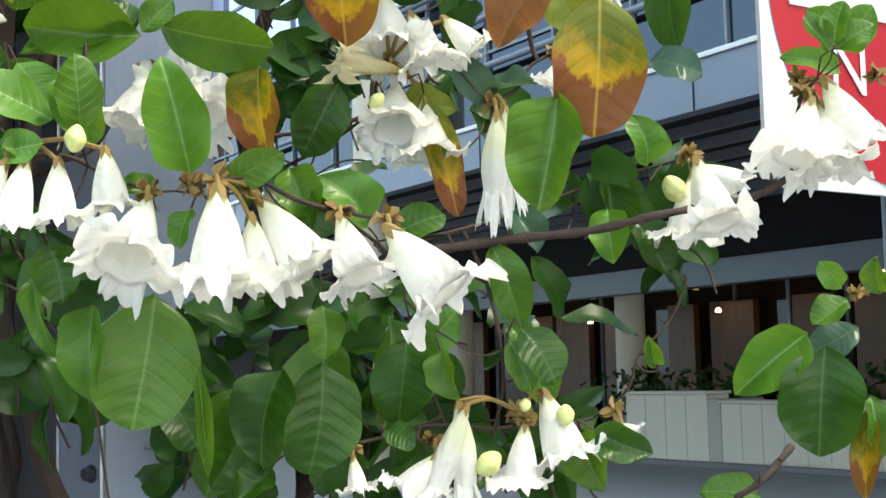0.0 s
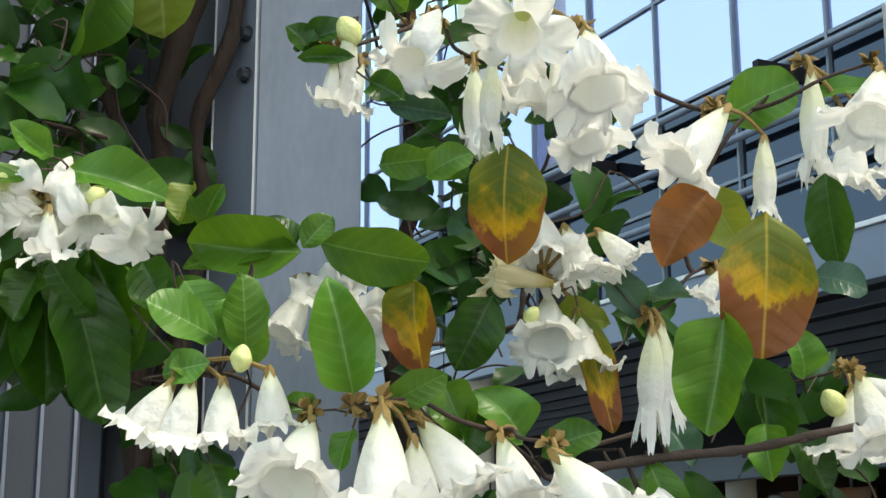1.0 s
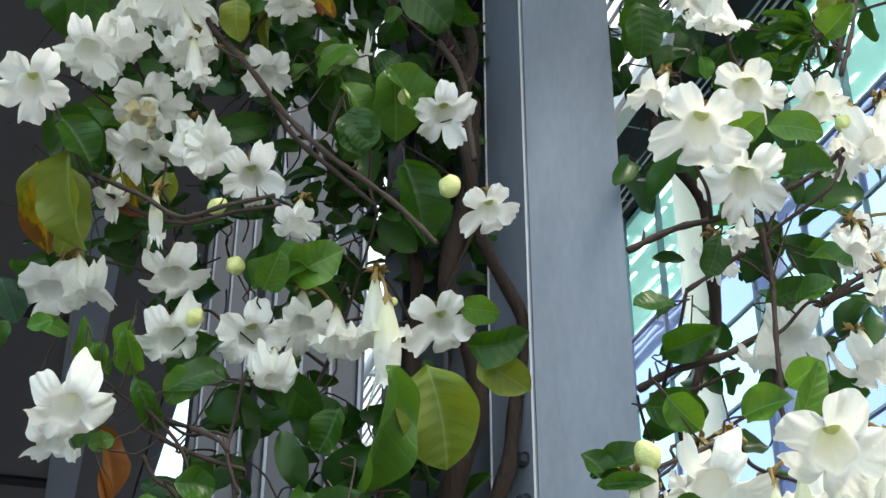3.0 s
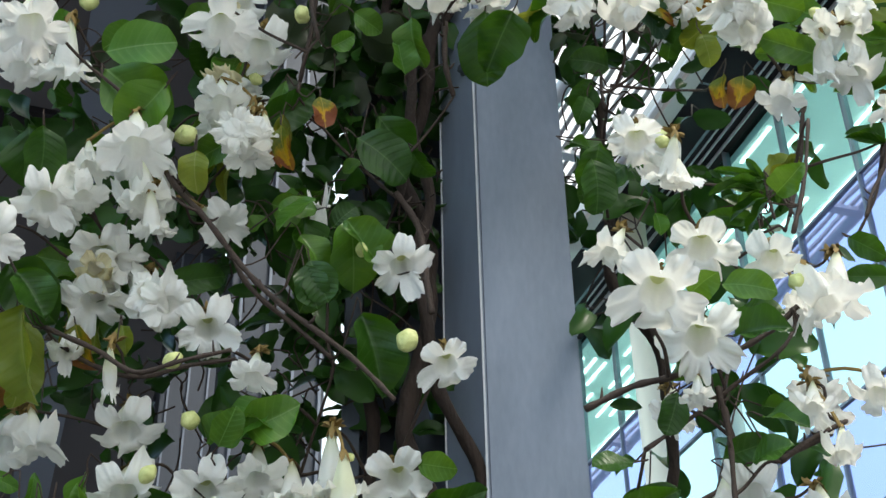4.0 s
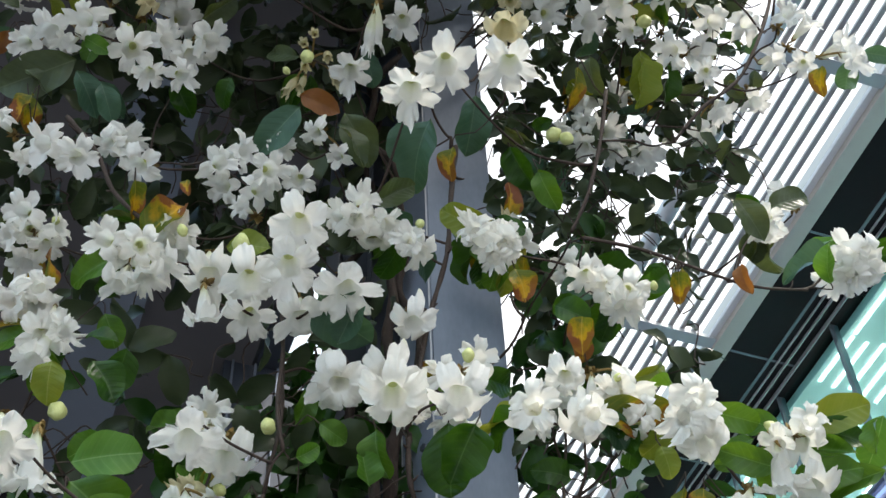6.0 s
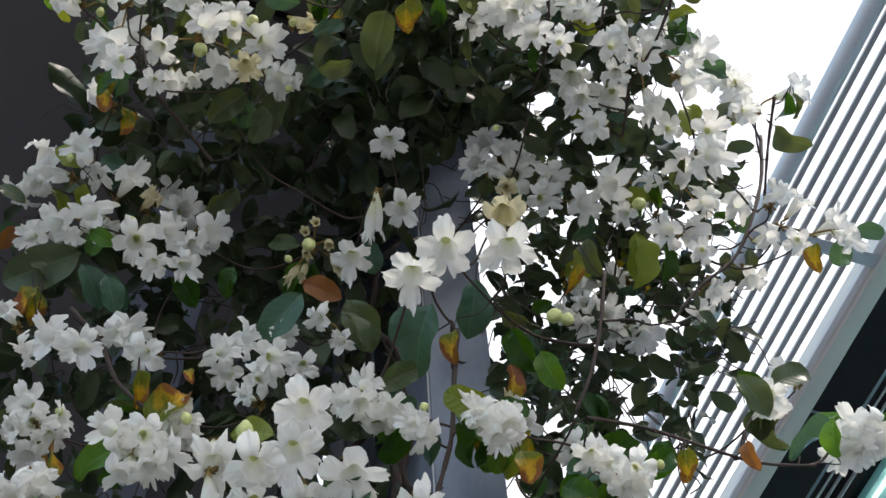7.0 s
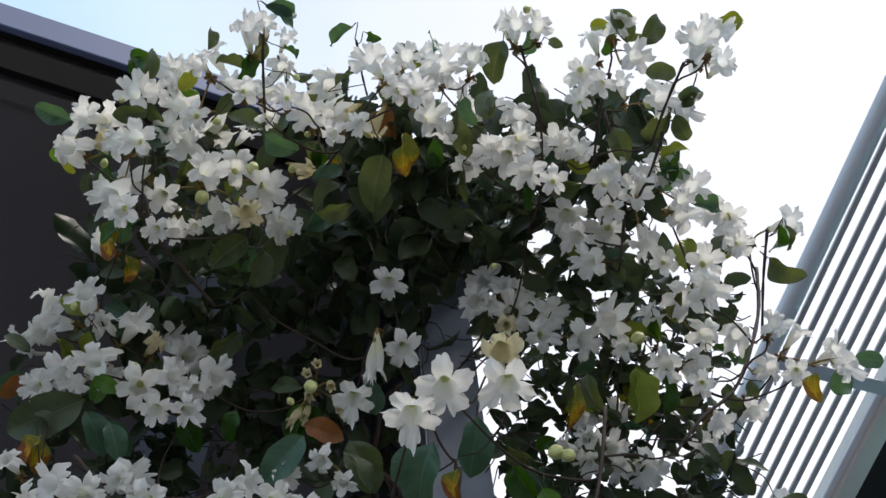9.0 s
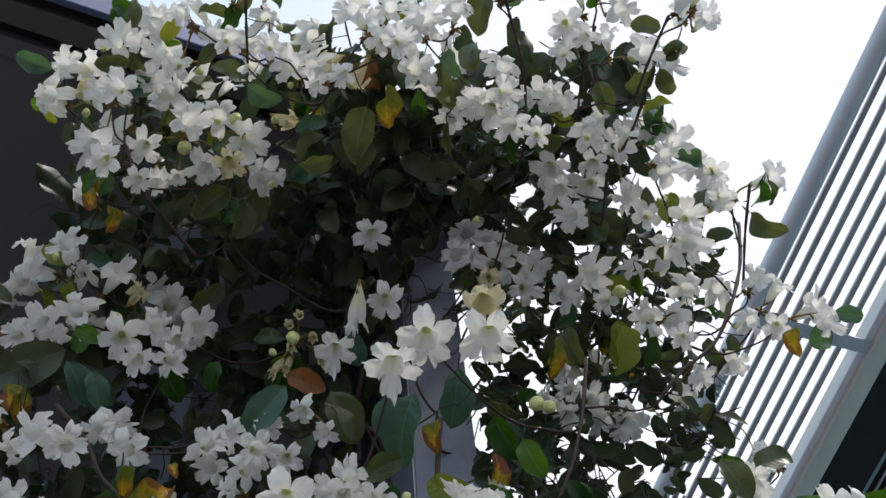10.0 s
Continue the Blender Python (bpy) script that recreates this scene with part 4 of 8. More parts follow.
# ---- the flowering vine: heads of flowers, leaves and shoots ----
# -- group --
bloom((-0.123, -0.750, 1.650), (-0.521, 0.092, -0.807), 0.092, "b")
bloom((-0.076, -0.750, 1.638), (-0.221, 0.115, -0.952), 0.092, "b")
bloom((-0.019, -0.750, 1.640), (-0.001, 0.031, -0.985), 0.092, "b")
bloom((0.066, -0.825, 1.572), (-0.210, -0.539, -0.695), 0.138, "b")
bloom((0.182, -0.825, 1.551), (0.011, -0.079, -0.963), 0.138, "b")
bloom((0.235, -0.750, 1.551), (0.101, 0.061, -0.980), 0.106, "b")
bloom((0.303, -0.750, 1.573), (0.524, -0.253, -0.788), 0.130, "b")
bloom((0.373, -0.750, 1.558), (0.235, -0.401, -0.824), 0.112, "b")
bloom((0.465, -0.862, 1.526), (0.557, -0.269, -0.731), 0.138, "b")
bloom((0.048, -0.750, 1.655), (0.112, 0.061, -0.986), 0.092, "b")
bud_at((0.004, -0.770, 1.742), 0.030)
leaf((0.147, -0.757, 1.699), (0.111, -0.808, 1.830), 0.075, "L")
leaf((0.009, -0.746, 1.757), (0.007, -0.791, 1.837), 0.056, "G")
leaf((-0.029, -0.722, 1.775), (-0.111, -0.768, 1.817), 0.068, "L")
leaf((0.357, -0.749, 2.046), (0.360, -0.739, 1.893), 0.100, "Y")
leaf((0.697, -0.803, 1.945), (0.686, -0.792, 1.756), 0.118, "Y")
leaf((0.618, -0.805, 1.969), (0.555, -0.797, 1.879), 0.095, "R")
leaf((0.640, -0.780, 1.811), (0.605, -0.779, 1.657), 0.092, "G")
leaf((0.104, -0.691, 1.684), (0.057, -0.721, 1.684), 0.045, "L")
leaf((-0.096, -0.744, 1.723), (-0.045, -0.772, 1.738), 0.045, "L")
leaf((0.192, -0.738, 1.687), (0.258, -0.777, 1.720), 0.045, "G")
leaf((0.149, -0.728, 1.658), (0.127, -0.754, 1.612), 0.037, "L")
bracts_at((0.147, -0.750, 1.685), 0.045)
bracts_at((0.221, -0.750, 1.679), 0.037)
bracts_at((0.438, -0.750, 1.599), 0.045)
# -- group --
bloom((0.126, -0.450, 1.902), (-0.174, -0.615, 0.742), 0.114, "b")
bloom((0.179, -0.450, 1.828), (0.388, -0.537, -0.783), 0.131, "b")
bloom((0.052, -0.450, 1.821), (-0.397, -0.287, -0.815), 0.108, "b")
bud_at((0.146, -0.470, 1.934), 0.026)
bud_at((0.168, -0.470, 1.933), 0.026)
bloom((0.380, -0.450, 1.927), (-0.981, -0.059, 0.133), 0.092, "w")
bloom((0.470, -0.450, 1.943), (0.068, -0.409, -0.927), 0.128, "b")
bloom((0.525, -0.450, 1.927), (0.284, -0.185, -0.946), 0.105, "b")
bloom((0.603, -0.450, 1.947), (0.653, -0.186, -0.729), 0.088, "b")
bloom((0.469, -0.450, 1.812), (-0.114, -0.613, -0.766), 0.132, "b")
bloom((0.523, -0.450, 1.773), (-0.004, -0.346, -0.917), 0.127, "b")
bloom((0.626, -0.450, 1.712), (-0.011, 0.182, -0.983), 0.059, "c")
bloom((0.654, -0.450, 1.725), (0.096, 0.113, -0.985), 0.059, "c")
bloom((0.719, -0.450, 1.891), (-0.519, 0.045, -0.868), 0.060, "b")
bud_at((0.437, -0.469, 1.859), 0.023)
leaf((0.253, -0.496, 1.905), (0.258, -0.502, 1.766), 0.083, "Y")
leaf((0.381, -0.444, 1.892), (0.327, -0.450, 1.783), 0.079, "D")
leaf((0.418, -0.486, 1.658), (0.362, -0.517, 1.735), 0.079, "L")
leaf((0.453, -0.434, 1.645), (0.524, -0.482, 1.685), 0.057, "G")
leaf((0.626, -0.409, 1.887), (0.693, -0.460, 1.897), 0.054, "U")
leaf((0.572, -0.404, 1.942), (0.629, -0.434, 1.873), 0.054, "U")
leaf((0.519, -0.429, 1.880), (0.568, -0.443, 1.690), 0.053, "Y")
leaf((-0.072, -0.443, 1.986), (-0.042, -0.487, 2.046), 0.040, "G")
leaf((-0.106, -0.440, 1.994), (-0.095, -0.480, 2.033), 0.040, "G")
leaf((0.480, -0.390, 1.868), (0.564, -0.436, 1.857), 0.049, "O")
leaf((0.341, -0.484, 1.718), (0.330, -0.506, 1.639), 0.087, "D")
leaf((0.299, -0.471, 1.753), (0.331, -0.496, 1.674), 0.078, "G")
# -- group --
bloom((0.607, -0.705, 2.029), (-0.666, -0.094, -0.799), 0.138, "b")
bloom((0.772, -0.600, 2.002), (0.024, 0.177, -0.984), 0.050, "c")
bloom((0.857, -0.600, 2.079), (0.058, 0.171, -0.984), 0.064, "c")
bloom((0.887, -0.738, 2.091), (-0.349, -0.362, -0.952), 0.138, "b")
bloom((0.906, -0.600, 2.045), (-0.099, 0.101, -1.001), 0.111, "b")
bloom((1.000, -0.600, 2.071), (0.191, -0.051, -0.986), 0.119, "b")
bloom((1.032, -0.600, 2.132), (0.766, -0.354, -0.414), 0.115, "b")
leaf((0.742, -0.525, 2.170), (0.829, -0.601, 2.205), 0.098, "L")
leaf((0.865, -0.580, 2.196), (0.933, -0.641, 2.192), 0.041, "L")
leaf((0.860, -0.624, 2.054), (0.863, -0.623, 1.922), 0.071, "D")
leaf((0.681, -0.594, 2.037), (0.725, -0.615, 1.946), 0.069, "O")
leaf((0.840, -0.589, 1.903), (0.899, -0.642, 1.885), 0.053, "U")
bracts_at((0.701, -0.600, 2.153), 0.053)
# -- group --
bud_at((0.977, -0.318, 1.744), 0.050)
bloom((1.111, -0.300, 1.748), (0.803, -0.260, -0.435), 0.113, "b")
bloom((0.998, -0.300, 1.659), (-0.184, 0.110, -0.970), 0.123, "b")
bloom((0.986, -0.493, 1.657), (0.112, -0.364, -0.842), 0.138, "b")
leaf((0.945, -0.279, 1.788), (0.924, -0.315, 1.866), 0.065, "L")
leaf((0.874, -0.260, 1.789), (0.873, -0.276, 1.631), 0.064, "D")
leaf((0.919, -0.242, 1.712), (0.979, -0.289, 1.611), 0.069, "D")
leaf((0.704, -0.241, 1.710), (0.724, -0.274, 1.669), 0.048, "G")
# -- group --
bloom((0.240, -0.500, 2.227), (-0.160, -0.292, -1.010), 0.111, "b")
bloom((0.347, -0.500, 2.132), (0.024, 0.177, -0.984), 0.051, "c")
bloom((0.418, -0.500, 2.200), (-0.103, -0.098, -1.033), 0.123, "b")
bloom((0.451, -0.898, 2.064), (0.036, -0.439, -0.974), 0.138, "b")
bloom((0.535, -0.500, 2.122), (0.211, -0.374, -0.950), 0.129, "b")
bloom((0.145, -0.500, 2.172), (-0.315, 0.129, -0.950), 0.087, "b")
leaf((0.206, -0.518, 2.075), (0.272, -0.557, 2.084), 0.044, "G")
leaf((0.300, -0.438, 2.079), (0.331, -0.484, 2.117), 0.053, "G")
leaf((0.217, -0.450, 2.197), (0.304, -0.483, 2.181), 0.045, "U")
# -- group --
leaf((0.101, -0.672, 1.549), (0.072, -0.699, 1.377), 0.141, "G")
leaf((0.019, -0.659, 1.535), (0.014, -0.687, 1.415), 0.069, "L")
leaf((-0.034, -0.716, 1.614), (-0.015, -0.738, 1.539), 0.073, "D")
leaf((-0.057, -0.659, 1.582), (-0.048, -0.682, 1.476), 0.031, "L")
leaf((0.156, -0.731, 1.449), (0.168, -0.764, 1.319), 0.020, "G")
leaf((-0.079, -0.671, 1.862), (-0.031, -0.682, 1.792), 0.067, "L")
leaf((0.013, -0.734, 1.842), (0.010, -0.746, 1.750), 0.066, "L")
leaf((-0.051, -0.733, 1.737), (-0.082, -0.766, 1.731), 0.047, "G")
# -- group --
leaf((0.342, -0.507, 1.455), (0.332, -0.540, 1.303), 0.111, "D")
leaf((0.481, -0.445, 1.488), (0.456, -0.472, 1.368), 0.103, "D")
leaf((0.245, -0.440, 1.407), (0.183, -0.473, 1.276), 0.127, "D")
leaf((0.340, -0.534, 1.538), (0.340, -0.561, 1.463), 0.051, "G")
leaf((0.280, -0.538, 1.448), (0.229, -0.567, 1.329), 0.102, "D")
leaf((0.524, -0.498, 1.469), (0.533, -0.530, 1.400), 0.086, "G")
bloom((0.641, -0.500, 1.264), (-0.115, 0.015, -0.977), 0.102, "b")
bloom((0.718, -0.500, 1.296), (0.268, -0.167, -0.912), 0.126, "b")
bloom((0.510, -0.500, 1.257), (-0.349, 0.107, -0.922), 0.062, "c")
bloom((0.558, -0.500, 1.259), (0.070, 0.030, -0.988), 0.059, "c")
bloom((0.462, -0.500, 1.255), (-0.654, -0.004, -0.715), 0.090, "b")
bloom((0.834, -0.500, 1.335), (0.850, -0.226, -0.436), 0.035, "b")
bloom((0.394, -0.500, 1.261), (0.136, -0.137, -0.948), 0.057, "b")
bud_at((0.648, -0.519, 1.383), 0.021)
bud_at((0.589, -0.519, 1.297), 0.034)
bud_at((0.711, -0.519, 1.366), 0.030)
leaf((0.757, -0.511, 1.342), (0.819, -0.564, 1.309), 0.054, "D")
leaf((0.749, -0.449, 1.341), (0.769, -0.492, 1.255), 0.080, "G")
leaf((0.620, -0.445, 1.638), (0.664, -0.478, 1.519), 0.061, "G")
leaf((0.650, -0.496, 1.501), (0.698, -0.538, 1.430), 0.079, "D")
leaf((0.634, -0.485, 1.484), (0.658, -0.521, 1.414), 0.044, "G")
leaf((0.438, -0.477, 1.351), (0.474, -0.514, 1.335), 0.043, "D")
leaf((0.266, -0.478, 1.298), (0.215, -0.508, 1.261), 0.051, "D")
leaf((0.869, -0.491, 1.436), (0.852, -0.517, 1.479), 0.027, "G")
bracts_at((0.653, -0.500, 1.363), 0.035)
bracts_at((0.537, -0.500, 1.323), 0.043)
stem([(0.940, -0.457, 1.580), (0.919, -0.441, 1.517), (0.850, -0.468, 1.454), (0.830, -0.464, 1.401), (0.785, -0.425, 1.357)], 0.0023)
stem([(0.574, -0.450, 1.656), (0.609, -0.449, 1.575), (0.621, -0.480, 1.485), (0.629, -0.456, 1.406), (0.612, -0.447, 1.336)], 0.0033)
stem([(0.513, -0.479, 1.622), (0.648, -0.445, 1.643), (0.780, -0.445, 1.656), (0.893, -0.478, 1.679), (1.062, -0.448, 1.711), (1.130, -0.457, 1.747)], 0.0073)
stem([(1.113, -0.445, 1.302), (1.053, -0.463, 1.251), (1.012, -0.443, 1.222)], 0.0059)
# -- group --
bloom((1.115, -0.500, 1.764), (-0.42, -0.20, -0.90), 0.142, "b")
bloom((1.184, -0.500, 1.750), (-0.05, -0.32, -0.95), 0.142, "b")
bloom((1.241, -0.500, 1.784), (0.42, -0.15, -0.90), 0.142, "b")
leaf((1.190, -0.500, 1.948), (1.151, -0.495, 2.005), 0.039, "G")
leaf((1.200, -0.500, 1.953), (1.248, -0.530, 1.990), 0.045, "G")
leaf((1.196, -0.500, 1.958), (1.205, -0.519, 2.025), 0.043, "L")
leaf((1.235, -0.338, 1.468), (1.204, -0.360, 1.290), 0.135, "D")
leaf((1.222, -0.301, 1.490), (1.101, -0.278, 1.393), 0.092, "L")
leaf((1.337, -0.269, 1.499), (1.253, -0.258, 1.460), 0.073, "U")
leaf((1.342, -0.289, 1.377), (1.345, -0.329, 1.279), 0.053, "G")
leaf((1.343, -0.285, 1.357), (1.305, -0.309, 1.211), 0.053, "Y")
leaf((1.313, -0.286, 2.003), (1.346, -0.354, 2.059), 0.065, "L")
leaf((1.302, -0.323, 1.953), (1.208, -0.319, 1.993), 0.043, "L")
leaf((1.333, -0.292, 2.034), (1.264, -0.301, 2.071), 0.043, "L")
leaf((1.288, -0.308, 1.568), (1.245, -0.323, 1.608), 0.042, "L")
leaf((1.350, -0.333, 1.556), (1.328, -0.359, 1.614), 0.064, "G")
leaf((1.129, -0.289, 1.205), (1.030, -0.278, 1.229), 0.061, "G")
leaf((1.286, -0.330, 1.547), (1.221, -0.329, 1.508), 0.063, "G")
bracts_at((1.236, -0.300, 1.946), 0.058)
bracts_at((1.381, -0.300, 1.959), 0.049)
bracts_at((1.324, -0.300, 1.558), 0.042)
# -- group --
bloom((-0.378, -0.600, 1.934), (-0.587, -0.481, -0.516), 0.117, "o")
bloom((-0.291, -0.600, 1.976), (0.125, -0.832, -0.487), 0.121, "o")
bloom((-0.217, -0.600, 1.951), (0.189, -0.438, -0.816), 0.103, "o")
bloom((-0.144, -0.600, 1.935), (0.725, -0.414, -0.494), 0.102, "o")
bloom((-0.272, -0.600, 1.906), (0.035, 0.027, -0.959), 0.085, "o")
bloom((-0.337, -0.600, 2.001), (-0.562, -0.788, 0.048), 0.072, "o")
bud_at((-0.208, -0.619, 1.992), 0.029)
bud_at((-0.335, -0.619, 2.008), 0.024)
leaf((-0.256, -0.570, 2.043), (-0.114, -0.584, 2.022), 0.074, "L")
leaf((-0.273, -0.606, 2.050), (-0.321, -0.654, 2.082), 0.041, "L")
leaf((-0.300, -0.612, 2.023), (-0.436, -0.660, 1.993), 0.058, "G")
leaf((-0.072, -0.635, 2.009), (-0.094, -0.653, 1.956), 0.041, "O")
leaf((-0.126, -0.607, 1.838), (-0.048, -0.639, 1.857), 0.056, "G")
leaf((-0.017, -0.602, 1.823), (-0.001, -0.641, 1.872), 0.056, "G")
leaf((-0.210, -0.549, 1.830), (-0.271, -0.596, 1.887), 0.064, "D")
leaf((-0.143, -0.604, 1.902), (-0.102, -0.619, 1.829), 0.088, "D")
leaf((-0.292, -0.559, 1.894), (-0.319, -0.582, 1.825), 0.065, "D")
leaf((-0.348, -0.625, 1.889), (-0.379, -0.649, 1.821), 0.057, "O")
# -- group --
bloom((-0.516, -0.270, 2.627), (0.181, -0.731, -0.710), 0.133, "o")
bloom((-0.423, -0.270, 2.649), (0.107, -0.378, -0.986), 0.121, "o")
bloom((-0.359, -0.270, 2.608), (0.090, -0.385, -0.978), 0.108, "o")
bloom((-0.288, -0.270, 2.624), (0.013, 0.196, -0.998), 0.126, "o")
bloom((-0.264, -0.270, 2.534), (-0.002, 0.334, -0.943), 0.070, "c")
bloom((-0.169, -0.270, 2.646), (0.052, -0.762, -0.697), 0.131, "o")
bloom((-0.469, -0.270, 2.541), (0.104, -0.270, -1.001), 0.097, "o")
bloom((-0.674, -0.270, 2.757), (0.219, -0.617, -0.835), 0.126, "o")
bloom((-0.663, -0.270, 2.628), (0.182, -0.638, -0.799), 0.123, "o")
bud_at((-0.620, -0.287, 2.665), 0.036)
bloom((-0.908, -0.270, 2.736), (0.055, -0.487, -0.898), 0.129, "o")
bloom((-0.837, -0.270, 2.729), (0.229, 0.164, -0.998), 0.103, "o")
bloom((-0.793, -0.394, 2.439), (0.207, -0.643, -0.749), 0.138, "o")
bloom((-0.857, -0.270, 2.427), (-0.131, -0.426, -0.839), 0.110, "o")
bud_at((-0.553, -0.287, 2.772), 0.039)
bud_at((-0.254, -0.288, 2.687), 0.017)
leaf((-0.250, -0.319, 2.544), (-0.308, -0.266, 2.320), 0.091, "G")
leaf((-0.193, -0.284, 2.560), (-0.162, -0.241, 2.387), 0.131, "O")
leaf((-0.103, -0.239, 2.598), (-0.021, -0.241, 2.534), 0.071, "O")
leaf((-0.123, -0.265, 2.603), (-0.021, -0.294, 2.599), 0.062, "D")
leaf((-0.611, -0.292, 2.560), (-0.643, -0.306, 2.498), 0.094, "G")
leaf((-0.456, -0.302, 2.771), (-0.371, -0.312, 2.753), 0.097, "G")
leaf((-0.527, -0.250, 2.742), (-0.479, -0.294, 2.776), 0.086, "G")
leaf((-0.720, -0.268, 2.561), (-0.729, -0.334, 2.619), 0.043, "G")
leaf((-0.608, -0.242, 2.383), (-0.601, -0.252, 2.326), 0.071, "G")
leaf((-0.592, -0.248, 2.191), (-0.509, -0.239, 2.112), 0.088, "D")
leaf((-0.629, -0.303, 2.195), (-0.629, -0.306, 2.094), 0.079, "D")
leaf((-0.133, -0.284, 2.673), (-0.071, -0.304, 2.650), 0.052, "G")
leaf((-0.818, -0.249, 2.640), (-0.791, -0.247, 2.583), 0.043, "G")
leaf((-0.771, -0.275, 2.458), (-0.740, -0.251, 2.337), 0.047, "R")
# -- group --
bloom((0.220, -0.750, 2.153), (-0.408, -0.588, -0.766), 0.133, "o")
bloom((0.341, -0.927, 2.132), (-0.207, -0.780, -0.605), 0.138, "o")
bloom((0.390, -0.750, 2.100), (-0.132, 0.136, -0.983), 0.091, "o")
bloom((0.331, -0.750, 2.065), (-0.002, 0.334, -0.943), 0.044, "c")
bloom((0.434, -0.750, 2.104), (-0.010, -0.281, -0.925), 0.108, "o")
bud_at((0.136, -0.769, 2.192), 0.034)
bloom((0.112, -0.750, 2.097), (-0.096, 0.231, -0.967), 0.063, "o")
bloom((0.136, -0.750, 2.129), (-0.002, 0.334, -0.943), 0.035, "c")
leaf((0.063, -0.703, 2.187), (0.131, -0.750, 2.215), 0.039, "D")
leaf((0.068, -0.752, 2.157), (0.134, -0.787, 2.152), 0.023, "D")
leaf((0.333, -0.764, 2.288), (0.370, -0.811, 2.300), 0.065, "L")
leaf((0.271, -0.751, 2.252), (0.325, -0.796, 2.257), 0.056, "G")
leaf((0.182, -0.707, 2.022), (0.244, -0.747, 2.019), 0.046, "G")
leaf((0.242, -0.753, 1.994), (0.287, -0.800, 2.019), 0.046, "G")
leaf((0.166, -0.756, 2.126), (0.206, -0.782, 2.094), 0.046, "D")
# -- group --
bloom((0.451, -0.300, 2.586), (-0.156, -0.506, -0.909), 0.119, "o")
bloom((0.394, -0.300, 2.543), (-0.219, 0.037, -1.013), 0.095, "o")
bloom((0.577, -0.300, 2.520), (-0.049, -0.376, -0.942), 0.108, "o")
bloom((0.607, -0.300, 2.747), (-0.173, -0.354, -1.004), 0.101, "o")
bloom((0.336, -0.300, 2.750), (-0.117, -0.490, -0.953), 0.087, "o")
leaf((0.219, -0.286, 2.567), (0.303, -0.339, 2.585), 0.051, "D")
leaf((0.185, -0.296, 2.465), (0.278, -0.329, 2.440), 0.070, "D")
leaf((0.414, -0.285, 2.666), (0.493, -0.340, 2.670), 0.053, "D")
bloom((-0.748, -0.300, 2.066), (-0.094, -0.319, -0.852), 0.092, "o")
bloom((-0.589, -0.300, 2.004), (0.046, 0.137, -0.966), 0.055, "o")
bud_at((-0.842, -0.318, 2.175), 0.028)
stem([(0.183, -0.232, 2.526), (0.250, -0.274, 2.545), (0.339, -0.282, 2.568), (0.442, -0.233, 2.647), (0.536, -0.237, 2.690), (0.632, -0.232, 2.738)], 0.0069)
stem([(0.200, -0.258, 2.503), (0.284, -0.230, 2.526), (0.366, -0.232, 2.563)], 0.0039)
stem([(0.433, -0.271, 2.777), (0.446, -0.243, 2.653), (0.424, -0.237, 2.533), (0.436, -0.246, 2.431)], 0.0058)
stem([(0.453, -0.251, 2.006), (0.463, -0.264, 1.938), (0.455, -0.261, 1.882)], 0.0054)
stem([(-0.693, -0.270, 2.492), (-0.623, -0.278, 2.412), (-0.603, -0.249, 2.337), (-0.598, -0.266, 2.258)], 0.0031)
stem([(-0.669, -0.239, 2.484), (-0.552, -0.279, 2.422), (-0.537, -0.232, 2.365), (-0.513, -0.243, 2.265)], 0.0044)
stem([(-0.653, -0.231, 2.269), (-0.530, -0.231, 2.258), (-0.388, -0.230, 2.227), (-0.246, -0.248, 2.191)], 0.0043)
stem([(-0.520, -0.282, 2.553), (-0.542, -0.242, 2.471), (-0.542, -0.272, 2.403), (-0.518, -0.265, 2.331)], 0.0038)
# -- group --
bloom((-0.742, -0.350, 3.098), (0.239, -0.601, -0.789), 0.131, "o")
bloom((-0.746, -0.350, 2.992), (0.188, -0.491, -0.861), 0.129, "o")
bloom((-0.637, -0.350, 2.988), (0.268, -0.329, -0.944), 0.115, "o")
bloom((-0.523, -0.350, 2.926), (0.172, -0.642, -0.756), 0.116, "o")
bloom((-0.866, -0.350, 3.222), (0.012, -0.315, -0.956), 0.124, "o")
bloom((-0.800, -0.350, 3.248), (0.527, -0.183, -0.951), 0.084, "o")
bloom((-0.683, -0.350, 3.229), (0.018, -0.172, -1.024), 0.134, "o")
bloom((-0.642, -0.350, 3.156), (-0.006, 0.442, -0.907), 0.078, "o")
bloom((-0.646, -0.552, 3.202), (0.169, -0.274, -1.021), 0.138, "o")
bloom((-0.752, -0.350, 3.334), (-0.201, -0.213, -0.965), 0.092, "o")
bloom((-0.534, -0.350, 3.384), (0.122, -0.281, -1.029), 0.111, "o")
bloom((-0.474, -0.350, 3.366), (-0.099, 0.438, -0.909), 0.107, "o")
bloom((-0.910, -0.513, 3.032), (0.263, -0.578, -0.785), 0.138, "o")
bloom((-0.160, -0.350, 3.055), (0.037, -0.633, -0.797), 0.118, "o")
bloom((-0.077, -0.350, 2.836), (0.008, -0.672, -0.741), 0.105, "o")
bloom((-0.431, -0.350, 2.817), (0.004, -0.373, -0.913), 0.090, "o")
bloom((-0.787, -0.350, 2.884), (0.107, -0.344, -0.915), 0.075, "o")
bloom((-0.507, -0.350, 3.165), (0.654, -0.279, -0.812), 0.106, "o")
bloom((-0.324, -0.350, 3.213), (0.029, -0.522, 0.852), 0.050, "c")
bloom((-0.692, -0.350, 2.801), (-0.029, 0.522, -0.852), 0.038, "c")
bud_at((-0.147, -0.367, 2.883), 0.040)
bud_at((-0.605, -0.365, 3.393), 0.041)
